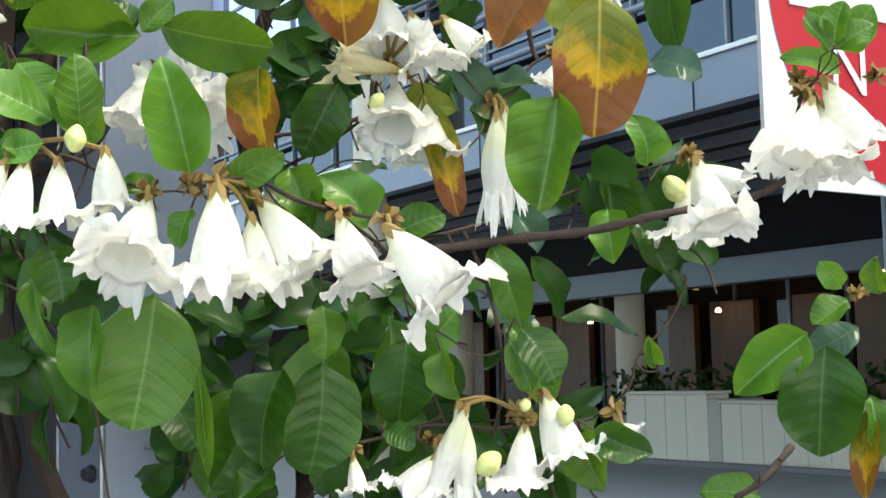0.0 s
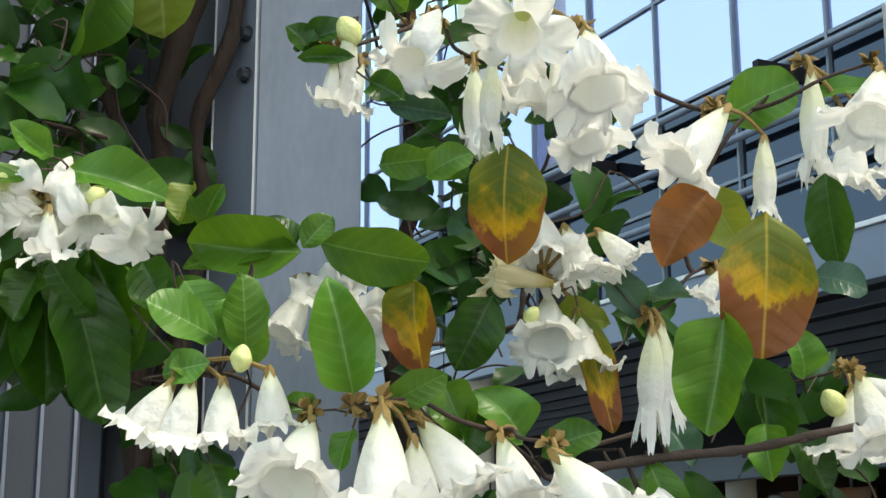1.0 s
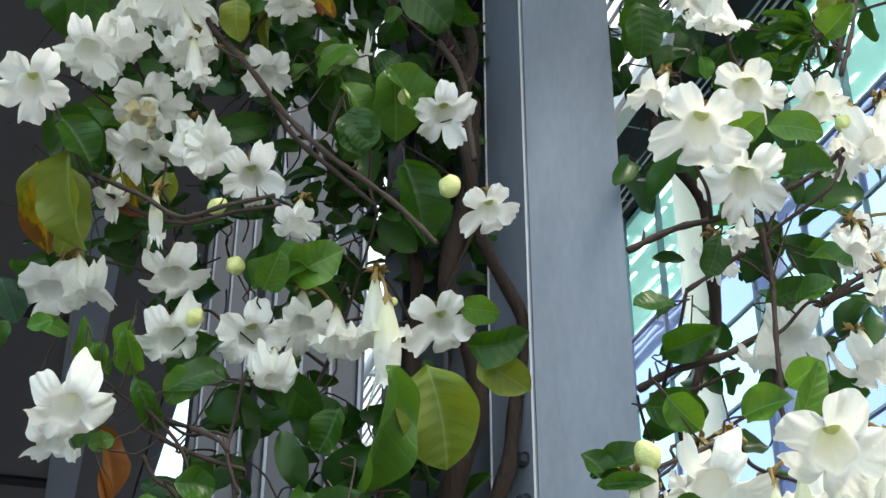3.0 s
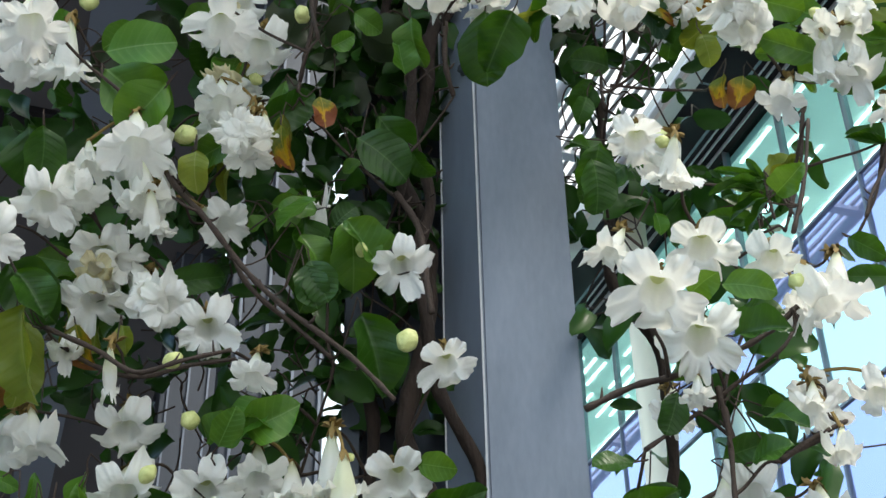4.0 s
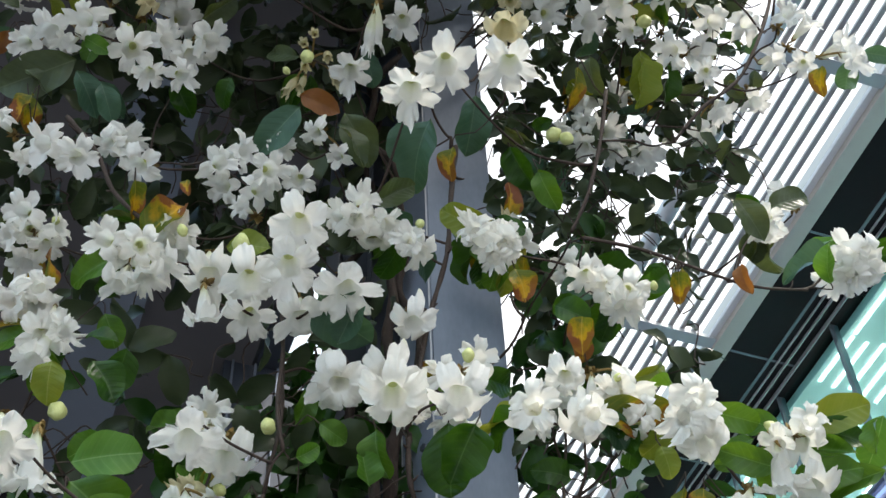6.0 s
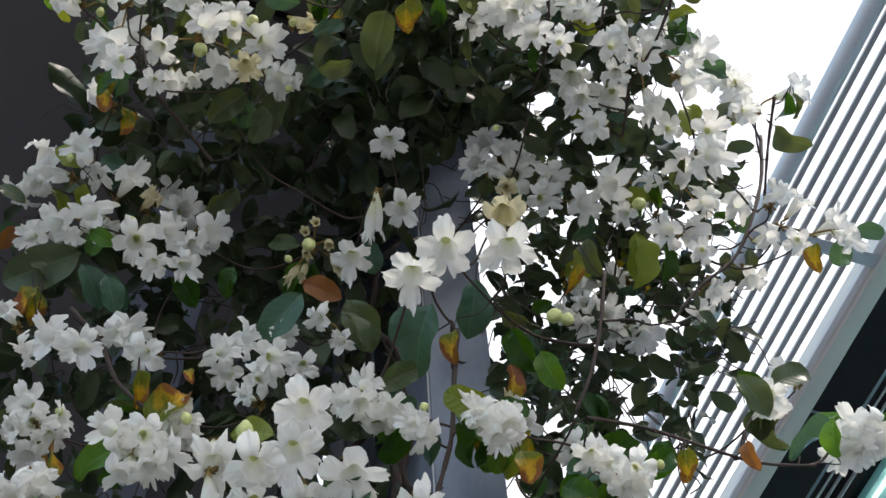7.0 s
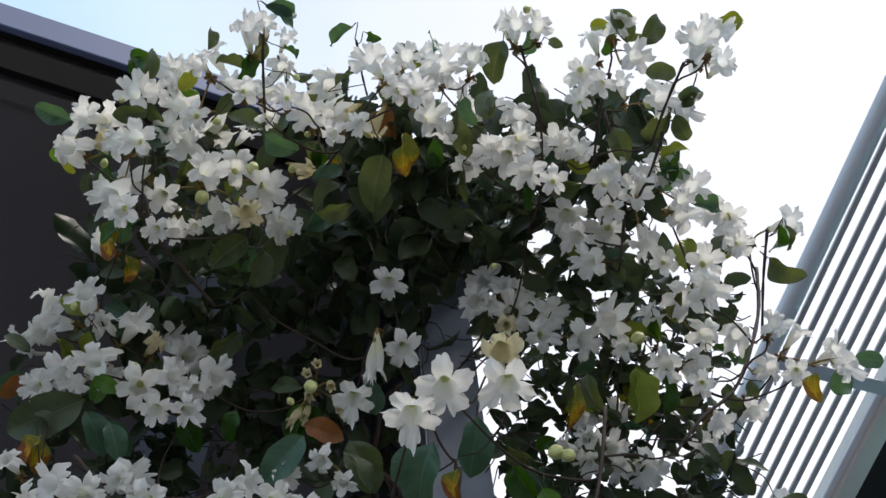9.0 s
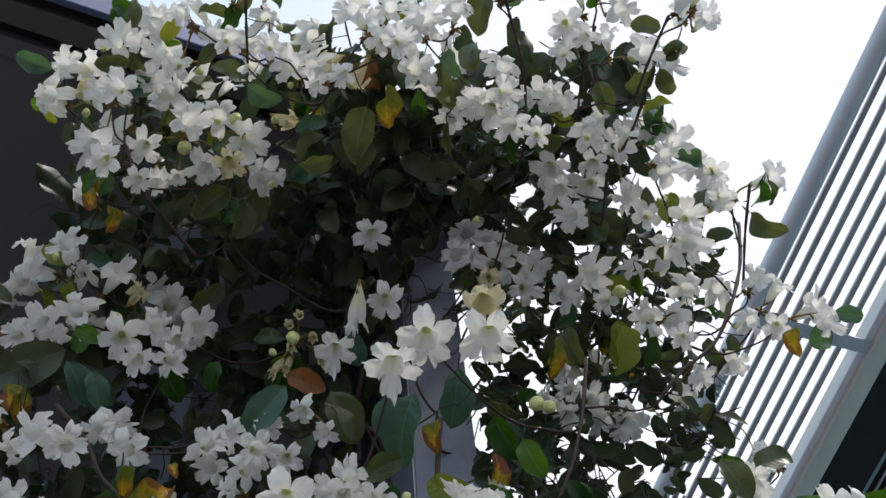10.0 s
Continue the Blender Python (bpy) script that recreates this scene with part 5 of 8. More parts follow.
bud_at((-0.578, -0.367, 2.854), 0.032)
bud_at((-0.236, -0.366, 3.090), 0.028)
leaf((-0.302, -0.348, 3.062), (-0.345, -0.334, 2.981), 0.087, "D")
leaf((-0.348, -0.368, 3.172), (-0.348, -0.336, 3.079), 0.078, "D")
leaf((-0.257, -0.389, 3.152), (-0.237, -0.334, 3.029), 0.099, "G")
leaf((-0.235, -0.347, 2.956), (-0.195, -0.290, 2.814), 0.094, "D")
leaf((-0.929, -0.381, 2.958), (-0.896, -0.312, 2.812), 0.100, "Y")
leaf((-0.867, -0.400, 2.943), (-0.843, -0.335, 2.796), 0.077, "O")
leaf((-0.905, -0.404, 3.059), (-0.822, -0.344, 2.966), 0.125, "D")
leaf((-0.778, -0.338, 2.955), (-0.747, -0.313, 2.875), 0.066, "Y")
leaf((-0.684, -0.359, 2.938), (-0.673, -0.353, 2.878), 0.065, "O")
leaf((-0.618, -0.323, 3.336), (-0.555, -0.343, 3.331), 0.106, "O")
leaf((-0.923, -0.403, 3.402), (-0.881, -0.327, 3.285), 0.110, "D")
leaf((-0.249, -0.391, 3.351), (-0.148, -0.364, 3.281), 0.105, "D")
leaf((-0.489, -0.326, 2.696), (-0.453, -0.377, 2.737), 0.072, "G")
leaf((-0.453, -0.311, 2.738), (-0.356, -0.344, 2.764), 0.082, "G")
leaf((-0.400, -0.397, 3.398), (-0.406, -0.361, 3.309), 0.041, "Y")
leaf((-0.424, -0.328, 3.235), (-0.342, -0.335, 3.212), 0.068, "G")
stem([(-0.694, -0.295, 3.455), (-0.620, -0.298, 3.311), (-0.530, -0.296, 3.193), (-0.457, -0.333, 3.038), (-0.370, -0.302, 2.964), (-0.293, -0.289, 2.893)], 0.0054)
stem([(-0.832, -0.332, 2.935), (-0.740, -0.320, 2.876), (-0.651, -0.320, 2.848), (-0.559, -0.307, 2.878), (-0.473, -0.312, 2.885)], 0.0047)
stem([(-0.174, -0.312, 3.266), (-0.129, -0.297, 3.189), (-0.112, -0.334, 3.038), (-0.102, -0.331, 2.962)], 0.0067)
# -- group --
bloom((0.239, -0.863, 2.646), (-0.140, -0.636, -0.779), 0.138, "o")
bloom((0.347, -0.577, 2.737), (-0.168, -0.653, -0.746), 0.138, "o")
bloom((0.378, -0.550, 2.940), (-0.171, -0.617, -0.797), 0.124, "o")
bloom((0.495, -0.550, 2.911), (-0.265, -0.620, -0.781), 0.106, "o")
bloom((0.576, -0.550, 2.814), (0.161, -0.222, -0.903), 0.123, "o")
bloom((0.288, -0.550, 3.188), (-0.129, -0.576, -0.859), 0.108, "o")
bloom((0.335, -0.550, 3.099), (-0.215, 0.426, -0.897), 0.094, "o")
bloom((0.364, -0.550, 3.085), (0.277, 0.345, -0.909), 0.071, "o")
bloom((0.517, -0.550, 2.618), (-0.210, -0.363, -0.893), 0.075, "o")
bloom((0.216, -0.550, 2.934), (-0.447, -0.258, -0.936), 0.079, "o")
bloom((0.549, -0.550, 2.535), (-0.201, -0.227, -0.922), 0.064, "o")
bloom((0.335, -0.550, 2.645), (-0.135, -0.225, -0.955), 0.064, "o")
bud_at((0.333, -0.565, 3.173), 0.028)
bud_at((0.528, -0.566, 2.857), 0.036)
leaf((0.342, -0.558, 2.840), (0.383, -0.610, 2.848), 0.059, "G")
leaf((0.399, -0.566, 2.856), (0.474, -0.603, 2.827), 0.050, "G")
leaf((0.406, -0.563, 2.754), (0.480, -0.616, 2.751), 0.059, "D")
leaf((0.310, -0.518, 2.676), (0.286, -0.509, 2.606), 0.047, "D")
leaf((0.203, -0.544, 3.157), (0.219, -0.510, 3.065), 0.083, "D")
leaf((0.524, -0.555, 3.054), (0.555, -0.615, 3.068), 0.053, "G")
leaf((0.221, -0.544, 2.538), (0.157, -0.565, 2.528), 0.055, "D")
leaf((0.196, -0.546, 2.448), (0.270, -0.596, 2.460), 0.054, "D")
leaf((0.408, -0.545, 2.532), (0.453, -0.596, 2.543), 0.056, "D")
leaf((0.435, -0.550, 2.610), (0.496, -0.584, 2.579), 0.042, "D")
stem([(0.156, -0.499, 2.659), (0.239, -0.503, 2.698), (0.314, -0.515, 2.710), (0.411, -0.524, 2.746), (0.484, -0.517, 2.793), (0.531, -0.528, 2.831)], 0.0056)
stem([(0.247, -0.503, 2.579), (0.337, -0.496, 2.644), (0.416, -0.514, 2.696), (0.495, -0.530, 2.751), (0.529, -0.525, 2.815)], 0.0038)
stem([(0.552, -0.517, 2.994), (0.593, -0.507, 3.116), (0.628, -0.501, 3.270)], 0.0042)
stem([(0.377, -0.514, 2.687), (0.389, -0.491, 2.603), (0.381, -0.499, 2.475), (0.377, -0.509, 2.384)], 0.0045)
stem([(0.460, -0.513, 2.547), (0.521, -0.507, 2.590), (0.584, -0.498, 2.625)], 0.0049)
# -- group --
bloom((-0.495, -0.617, 3.446), (0.139, -0.381, -0.967), 0.138, "o")
bloom((-0.447, -0.450, 3.539), (0.115, -0.394, -0.958), 0.138, "o")
bloom((-0.517, -0.450, 3.396), (0.120, -0.242, -0.998), 0.108, "o")
bloom((-0.447, -0.450, 3.291), (-0.013, 0.512, -0.864), 0.068, "o")
bloom((-0.420, -0.450, 3.304), (0.072, 0.512, -0.863), 0.065, "o")
bloom((-0.219, -0.472, 3.723), (0.050, -0.502, -0.913), 0.138, "o")
bloom((-0.093, -0.643, 3.527), (0.011, -0.506, -0.911), 0.138, "o")
bloom((-0.057, -0.450, 3.671), (-0.012, -0.212, -1.047), 0.083, "o")
bloom((0.040, -0.640, 3.524), (-0.039, -0.373, -0.992), 0.138, "o")
bloom((-0.816, -0.731, 3.350), (0.253, -0.359, -0.950), 0.138, "o")
bloom((-0.941, -0.450, 3.504), (0.122, -0.215, -0.988), 0.128, "o")
bloom((-0.847, -0.450, 3.500), (-0.073, 0.475, -0.889), 0.127, "o")
bloom((-0.658, -0.450, 3.277), (0.163, -0.252, -0.972), 0.128, "o")
bloom((-0.765, -0.450, 3.246), (0.164, -0.107, -0.994), 0.082, "o")
bloom((-0.839, -0.450, 3.160), (0.252, -0.430, -0.867), 0.127, "o")
bloom((-0.649, -0.450, 3.153), (0.139, -0.123, -0.983), 0.124, "o")
bloom((-0.626, -0.450, 3.093), (0.017, 0.422, -0.903), 0.086, "o")
bloom((-0.765, -0.450, 3.171), (0.291, -0.119, -0.975), 0.087, "o")
bud_at((-0.821, -0.464, 3.689), 0.043)
bud_at((-0.363, -0.464, 3.621), 0.031)
bud_at((-0.573, -0.465, 3.309), 0.034)
leaf((-0.748, -0.501, 3.458), (-0.639, -0.420, 3.359), 0.141, "G")
leaf((-0.777, -0.435, 3.567), (-0.634, -0.446, 3.582), 0.098, "L")
leaf((-0.848, -0.431, 3.638), (-0.893, -0.481, 3.625), 0.063, "L")
leaf((-0.550, -0.483, 3.254), (-0.551, -0.464, 3.179), 0.067, "O")
leaf((-0.392, -0.465, 3.327), (-0.385, -0.438, 3.248), 0.039, "Y")
leaf((0.020, -0.479, 3.606), (0.015, -0.401, 3.478), 0.108, "D")
leaf((0.076, -0.514, 3.569), (0.026, -0.457, 3.467), 0.095, "D")
leaf((-0.134, -0.481, 3.594), (-0.124, -0.438, 3.506), 0.059, "G")
leaf((-0.858, -0.483, 3.330), (-0.853, -0.437, 3.225), 0.093, "D")
leaf((-0.323, -0.420, 3.177), (-0.396, -0.428, 3.120), 0.076, "G")
leaf((-0.327, -0.428, 3.027), (-0.294, -0.409, 2.950), 0.083, "D")
leaf((-0.855, -0.481, 2.984), (-0.800, -0.448, 2.907), 0.119, "D")
leaf((-0.842, -0.455, 2.928), (-0.832, -0.392, 2.766), 0.100, "O")
leaf((-0.320, -0.440, 3.420), (-0.307, -0.424, 3.357), 0.057, "Y")
stem([(-0.662, -0.423, 3.372), (-0.617, -0.413, 3.248), (-0.526, -0.428, 3.124), (-0.460, -0.394, 3.041), (-0.379, -0.400, 2.947), (-0.252, -0.387, 2.842), (-0.169, -0.391, 2.746)], 0.0057)
stem([(-0.813, -0.401, 2.911), (-0.714, -0.397, 2.863), (-0.634, -0.405, 2.809), (-0.549, -0.428, 2.816), (-0.465, -0.403, 2.851)], 0.0046)
stem([(-0.348, -0.436, 3.836), (-0.342, -0.430, 3.669), (-0.364, -0.401, 3.549), (-0.367, -0.433, 3.442)], 0.0051)
stem([(-0.064, -0.432, 3.622), (-0.066, -0.431, 3.510), (-0.050, -0.395, 3.448)], 0.0059)
# -- group --
bloom((0.287, -0.400, 3.776), (-0.110, -0.502, -0.907), 0.115, "o")
bloom((0.345, -0.400, 3.738), (-0.041, 0.519, -0.872), 0.072, "o")
bloom((0.419, -0.400, 3.735), (-0.137, -0.204, -1.043), 0.114, "o")
bloom((0.218, -0.400, 3.683), (-0.086, -0.215, -1.040), 0.085, "o")
bloom((0.408, -0.400, 3.634), (-0.125, -0.078, -1.053), 0.088, "o")
bloom((0.557, -0.400, 3.661), (-0.190, -0.376, -0.964), 0.113, "o")
bloom((0.584, -0.400, 3.593), (-0.184, -0.216, -1.018), 0.089, "o")
bloom((0.305, -0.400, 3.325), (-0.128, -0.575, -0.825), 0.098, "o")
bloom((0.363, -0.400, 3.230), (0.436, 0.356, -0.813), 0.105, "o")
bloom((0.612, -0.400, 3.395), (-0.422, -0.130, -0.975), 0.098, "o")
bloom((0.717, -0.400, 3.468), (0.091, 0.430, -0.908), 0.123, "o")
bloom((0.775, -0.400, 3.466), (-0.238, -0.223, -0.990), 0.110, "o")
bloom((0.830, -0.400, 3.364), (-0.257, -0.233, -0.970), 0.082, "o")
bloom((0.641, -0.400, 2.931), (-0.203, -0.150, -0.933), 0.125, "o")
bloom((0.563, -0.400, 2.723), (-0.230, -0.514, -0.758), 0.093, "o")
bloom((0.676, -0.400, 2.720), (-0.268, -0.506, -0.753), 0.097, "o")
bloom((0.562, -0.400, 2.891), (-0.204, -0.310, -0.886), 0.094, "o")
bud_at((0.361, -0.415, 3.308), 0.030)
bud_at((0.329, -0.414, 3.682), 0.032)
leaf((0.468, -0.435, 3.565), (0.485, -0.419, 3.499), 0.049, "O")
leaf((0.496, -0.449, 3.440), (0.479, -0.429, 3.375), 0.083, "Y")
leaf((0.551, -0.390, 3.484), (0.528, -0.368, 3.419), 0.060, "Y")
leaf((0.709, -0.417, 3.508), (0.591, -0.445, 3.534), 0.062, "G")
leaf((0.750, -0.336, 3.516), (0.870, -0.422, 3.513), 0.074, "G")
leaf((0.782, -0.370, 3.597), (0.881, -0.413, 3.553), 0.050, "G")
leaf((0.697, -0.368, 3.084), (0.747, -0.387, 3.030), 0.045, "D")
leaf((0.766, -0.365, 2.993), (0.679, -0.371, 2.992), 0.044, "D")
leaf((0.286, -0.409, 3.247), (0.204, -0.387, 3.182), 0.089, "D")
leaf((0.225, -0.385, 3.446), (0.209, -0.377, 3.392), 0.093, "D")
leaf((0.176, -0.433, 3.288), (0.250, -0.447, 3.246), 0.068, "D")
leaf((0.281, -0.367, 3.539), (0.207, -0.401, 3.542), 0.072, "D")
leaf((0.396, -0.374, 3.609), (0.427, -0.432, 3.619), 0.074, "D")
leaf((0.328, -0.357, 2.782), (0.346, -0.415, 2.818), 0.051, "D")
leaf((0.446, -0.413, 2.887), (0.518, -0.461, 2.878), 0.064, "D")
leaf((0.480, -0.367, 2.727), (0.557, -0.400, 2.685), 0.041, "D")
leaf((0.609, -0.350, 3.252), (0.581, -0.390, 3.265), 0.057, "O")
leaf((0.525, -0.420, 3.147), (0.458, -0.457, 3.168), 0.027, "D")
leaf((0.536, -0.404, 3.131), (0.468, -0.432, 3.140), 0.027, "D")
leaf((0.525, -0.390, 3.115), (0.436, -0.408, 3.118), 0.033, "D")
leaf((0.577, -0.360, 3.203), (0.529, -0.397, 3.219), 0.023, "D")
stem([(0.276, -0.374, 3.485), (0.368, -0.377, 3.466), (0.474, -0.374, 3.461)], 0.0030)
stem([(0.665, -0.357, 3.391), (0.639, -0.350, 3.266), (0.601, -0.366, 3.157), (0.581, -0.366, 3.103)], 0.0035)
stem([(0.811, -0.367, 3.318), (0.773, -0.368, 3.190), (0.715, -0.364, 3.086)], 0.0035)
stem([(0.536, -0.380, 3.108), (0.543, -0.361, 3.204), (0.519, -0.339, 3.250)], 0.0022)
# -- group --
truss((-0.333, -0.449, 5.070), 0.135, 7, withered=True)
bloom((-0.211, -0.500, 4.954), (0.034, -0.294, -0.982), 0.129, "o")
bloom((-0.062, -0.500, 5.226), (-0.002, -0.266, -1.000), 0.118, "o")
bloom((-0.139, -0.500, 5.105), (-0.029, 0.788, -0.615), 0.056, "c")
bloom((-0.164, -0.500, 5.091), (-0.202, 0.774, -0.600), 0.048, "c")
bloom((-0.320, -0.656, 3.919), (0.081, -0.401, -0.899), 0.138, "o")
bloom((-0.406, -0.640, 3.893), (0.109, -0.406, -0.891), 0.138, "o")
bloom((-0.515, -0.552, 4.010), (0.122, -0.239, -0.941), 0.138, "o")
bloom((-0.423, -0.500, 3.928), (0.109, -0.424, -0.874), 0.122, "o")
bloom((-0.293, -0.726, 3.980), (0.073, -0.378, -0.918), 0.138, "o")
bloom((-0.191, -0.605, 3.887), (0.109, -0.259, -0.938), 0.138, "o")
bloom((-0.306, -0.500, 3.913), (0.065, -0.266, -0.926), 0.128, "o")
bloom((-0.525, -0.500, 3.923), (0.019, 0.551, -0.805), 0.101, "o")
truss((-0.167, -0.552, 4.211), 0.096, 5)
truss((-0.705, -0.561, 4.077), 0.101, 6)
truss((-0.648, -0.463, 4.255), 0.079, 4)
truss((-1.000, -0.439, 4.322), 0.112, 6)
truss((-0.911, -0.497, 4.000), 0.096, 4)
truss((-0.871, -0.509, 3.873), 0.079, 3)
bloom((-0.212, -0.500, 3.713), (0.048, -0.462, -0.845), 0.122, "o")
bloom((-0.102, -0.500, 3.725), (0.013, -0.461, -0.848), 0.129, "o")
bloom((-0.050, -0.500, 3.892), (-0.009, -0.271, -0.926), 0.106, "o")
bloom((-0.055, -0.500, 3.623), (-0.007, -0.311, -0.886), 0.082, "o")
truss((0.058, -0.462, 3.738), 0.100, 4)
truss((-0.059, -0.548, 4.125), 0.054, 2)
truss((0.118, -0.535, 4.154), 0.054, 3)
truss((0.168, -0.546, 4.096), 0.053, 3)
bloom((0.358, -0.500, 4.039), (-0.126, -0.408, -0.888), 0.097, "o")
truss((0.446, -0.486, 3.991), 0.073, 3)
bloom((0.277, -0.500, 3.708), (-0.109, -0.460, -0.842), 0.090, "o")
truss((0.313, -0.532, 3.569), 0.048, 2)
truss((0.200, -0.547, 3.552), 0.053, 2)
truss((0.413, -0.467, 3.700), 0.063, 2)
truss((0.433, -0.421, 3.643), 0.056, 2)
truss((0.526, -0.535, 3.549), 0.072, 4)
truss((0.746, -0.464, 3.542), 0.074, 3)
truss((0.991, -0.513, 4.036), 0.063, 6)
truss((0.843, -0.448, 4.294), 0.059, 2)
bud_at((-0.339, -0.510, 5.029), 0.047)
bud_at((0.337, -0.511, 4.607), 0.046)
bud_at((0.368, -0.512, 4.587), 0.039)
bud_at((-0.460, -0.513, 4.180), 0.047)
bud_at((-0.356, -0.515, 3.583), 0.031)
leaf((0.135, -0.550, 4.744), (0.115, -0.447, 4.637), 0.154, "U")
leaf((-0.052, -0.551, 4.643), (-0.085, -0.483, 4.558), 0.122, "U")
leaf((0.008, -0.577, 4.601), (-0.056, -0.463, 4.483), 0.105, "U")
leaf((0.064, -0.552, 4.506), (0.046, -0.511, 4.439), 0.119, "Y")
leaf((-0.498, -0.495, 4.188), (-0.400, -0.515, 4.181), 0.083, "O")
leaf((-0.266, -0.547, 3.954), (-0.166, -0.477, 3.857), 0.116, "U")
leaf((-0.341, -0.553, 4.707), (-0.447, -0.491, 4.615), 0.109, "U")
leaf((-0.233, -0.541, 4.639), (-0.160, -0.481, 4.563), 0.106, "D")
leaf((-0.349, -0.520, 4.812), (-0.254, -0.505, 4.774), 0.095, "R")
leaf((0.194, -0.503, 4.074), (0.216, -0.468, 4.001), 0.080, "Y")
leaf((0.606, -0.567, 4.897), (0.615, -0.478, 4.801), 0.114, "O")
leaf((0.477, -0.509, 4.997), (0.488, -0.444, 4.917), 0.114, "D")
leaf((0.430, -0.543, 4.885), (0.417, -0.466, 4.800), 0.048, "Y")
leaf((0.279, -0.522, 4.437), (0.317, -0.473, 4.357), 0.087, "G")
leaf((0.212, -0.537, 4.520), (0.266, -0.474, 4.430), 0.089, "D")
leaf((0.769, -0.503, 4.321), (0.827, -0.463, 4.231), 0.072, "D")
leaf((1.135, -0.509, 4.919), (1.119, -0.463, 4.857), 0.070, "Y")
leaf((0.333, -0.517, 3.885), (0.326, -0.483, 3.811), 0.058, "Y")
leaf((0.726, -0.517, 4.053), (0.732, -0.492, 3.987), 0.034, "R")
leaf((0.579, -0.504, 4.045), (0.577, -0.474, 3.978), 0.040, "Y")
leaf((0.916, -0.492, 3.573), (0.901, -0.465, 3.503), 0.099, "G")
leaf((-0.745, -0.534, 4.421), (-0.741, -0.484, 4.345), 0.037, "Y")
leaf((-1.098, -0.505, 4.873), (-1.137, -0.476, 4.804), 0.099, "Y")
leaf((-0.913, -0.512, 4.911), (-0.881, -0.444, 4.838), 0.131, "U")
leaf((-1.003, -0.515, 5.156), (-0.934, -0.493, 5.124), 0.070, "L")
leaf((0.936, -0.483, 4.013), (0.907, -0.558, 4.048), 0.056, "L")
leaf((-0.833, -0.540, 3.768), (-0.836, -0.503, 3.686), 0.103, "O")
leaf((-0.793, -0.480, 3.900), (-0.726, -0.498, 3.896), 0.092, "D")
leaf((-0.755, -0.516, 3.789), (-0.702, -0.468, 3.715), 0.114, "D")
leaf((0.559, -0.481, 4.072), (0.500, -0.466, 4.031), 0.094, "D")
leaf((0.279, -0.477, 3.969), (0.352, -0.482, 3.922), 0.091, "D")
leaf((-0.619, -0.521, 4.433), (-0.615, -0.516, 4.392), 0.044, "Y")
stem([(0.075, -0.482, 4.603), (0.050, -0.478, 4.339), (0.036, -0.480, 4.160), (-0.011, -0.458, 3.964), (-0.040, -0.449, 3.790), (-0.054, -0.447, 3.707)], 0.0062)
stem([(-0.361, -0.477, 4.038), (-0.347, -0.450, 3.874), (-0.346, -0.472, 3.678), (-0.327, -0.466, 3.555)], 0.0053)
stem([(0.515, -0.465, 4.883), (0.463, -0.486, 4.606), (0.406, -0.484, 4.385), (0.351, -0.456, 4.262)], 0.0053)
stem([(0.373, -0.476, 4.214), (0.506, -0.474, 4.168), (0.621, -0.465, 4.109), (0.757, -0.461, 4.035), (0.876, -0.487, 3.987)], 0.0043)
stem([(1.153, -0.482, 5.641), (1.073, -0.478, 5.317), (0.915, -0.474, 4.939), (0.766, -0.482, 4.759), (0.665, -0.468, 4.620)], 0.0058)
stem([(-1.003, -0.458, 4.824), (-0.889, -0.475, 4.632), (-0.818, -0.469, 4.462), (-0.724, -0.483, 4.323)], 0.0064)
# -- group --
bloom((-0.825, -1.277, 5.569), (0.11, -0.67, -0.73), 0.133, "o")
bloom((-0.773, -1.262, 5.611), (0.18, -0.62, -0.77), 0.098, "o")
bloom((-0.731, -1.156, 5.761), (-0.12, -0.52, -0.85), 0.135, "o")
bloom((-0.697, -1.278, 5.786), (0.28, -0.90, -0.32), 0.124, "o")
bloom((-0.619, -1.302, 5.841), (-0.43, -0.90, -0.00), 0.114, "o")
bloom((-0.725, -1.280, 5.728), (0.21, -0.75, -0.63), 0.121, "o")
bloom((-0.611, -1.388, 5.456), (-0.29, -0.58, -0.76), 0.087, "o")
bloom((-1.027, -1.164, 5.686), (-0.61, -0.45, -0.66), 0.124, "o")
bloom((-0.957, -1.137, 5.719), (-0.71, -0.43, -0.56), 0.118, "o")
bloom((-1.035, -1.142, 5.479), (-0.17, -0.54, -0.82), 0.125, "o")
bloom((-0.953, -1.142, 5.543), (-0.59, -0.68, -0.43), 0.087, "w")
bloom((-0.763, -1.279, 5.155), (-0.03, -0.50, -0.87), 0.117, "o")
bloom((-0.863, -1.194, 5.356), (-0.22, -0.60, -0.77), 0.093, "o")
bloom((-0.713, -1.052, 5.678), (0.47, 0.02, -0.88), 0.141, "o")
bloom((-0.659, -1.016, 5.810), (-0.42, 0.44, -0.79), 0.137, "o")
bloom((-0.750, -1.124, 5.622), (0.55, -0.18, -0.82), 0.099, "o")
bloom((-0.629, -1.250, 5.389), (0.03, -0.40, -0.92), 0.093, "o")
bloom((-0.617, -1.055, 5.445), (0.36, -0.61, -0.70), 0.127, "o")
bloom((-0.549, -1.001, 5.587), (0.19, -0.56, -0.81), 0.132, "o")
bloom((-0.453, -0.939, 5.517), (0.33, -0.20, -0.92), 0.141, "o")
bloom((-0.597, -0.874, 5.467), (-0.12, 0.15, -0.98), 0.141, "o")
bloom((-0.496, -0.962, 5.303), (0.17, -0.17, -0.97), 0.108, "w")
bloom((-0.430, -0.777, 5.609), (0.51, -0.10, -0.86), 0.134, "o")
bloom((-0.886, -1.057, 5.269), (-0.21, 0.05, -0.98), 0.140, "o")
bloom((-0.869, -1.030, 5.454), (-0.48, -0.20, -0.85), 0.108, "o")
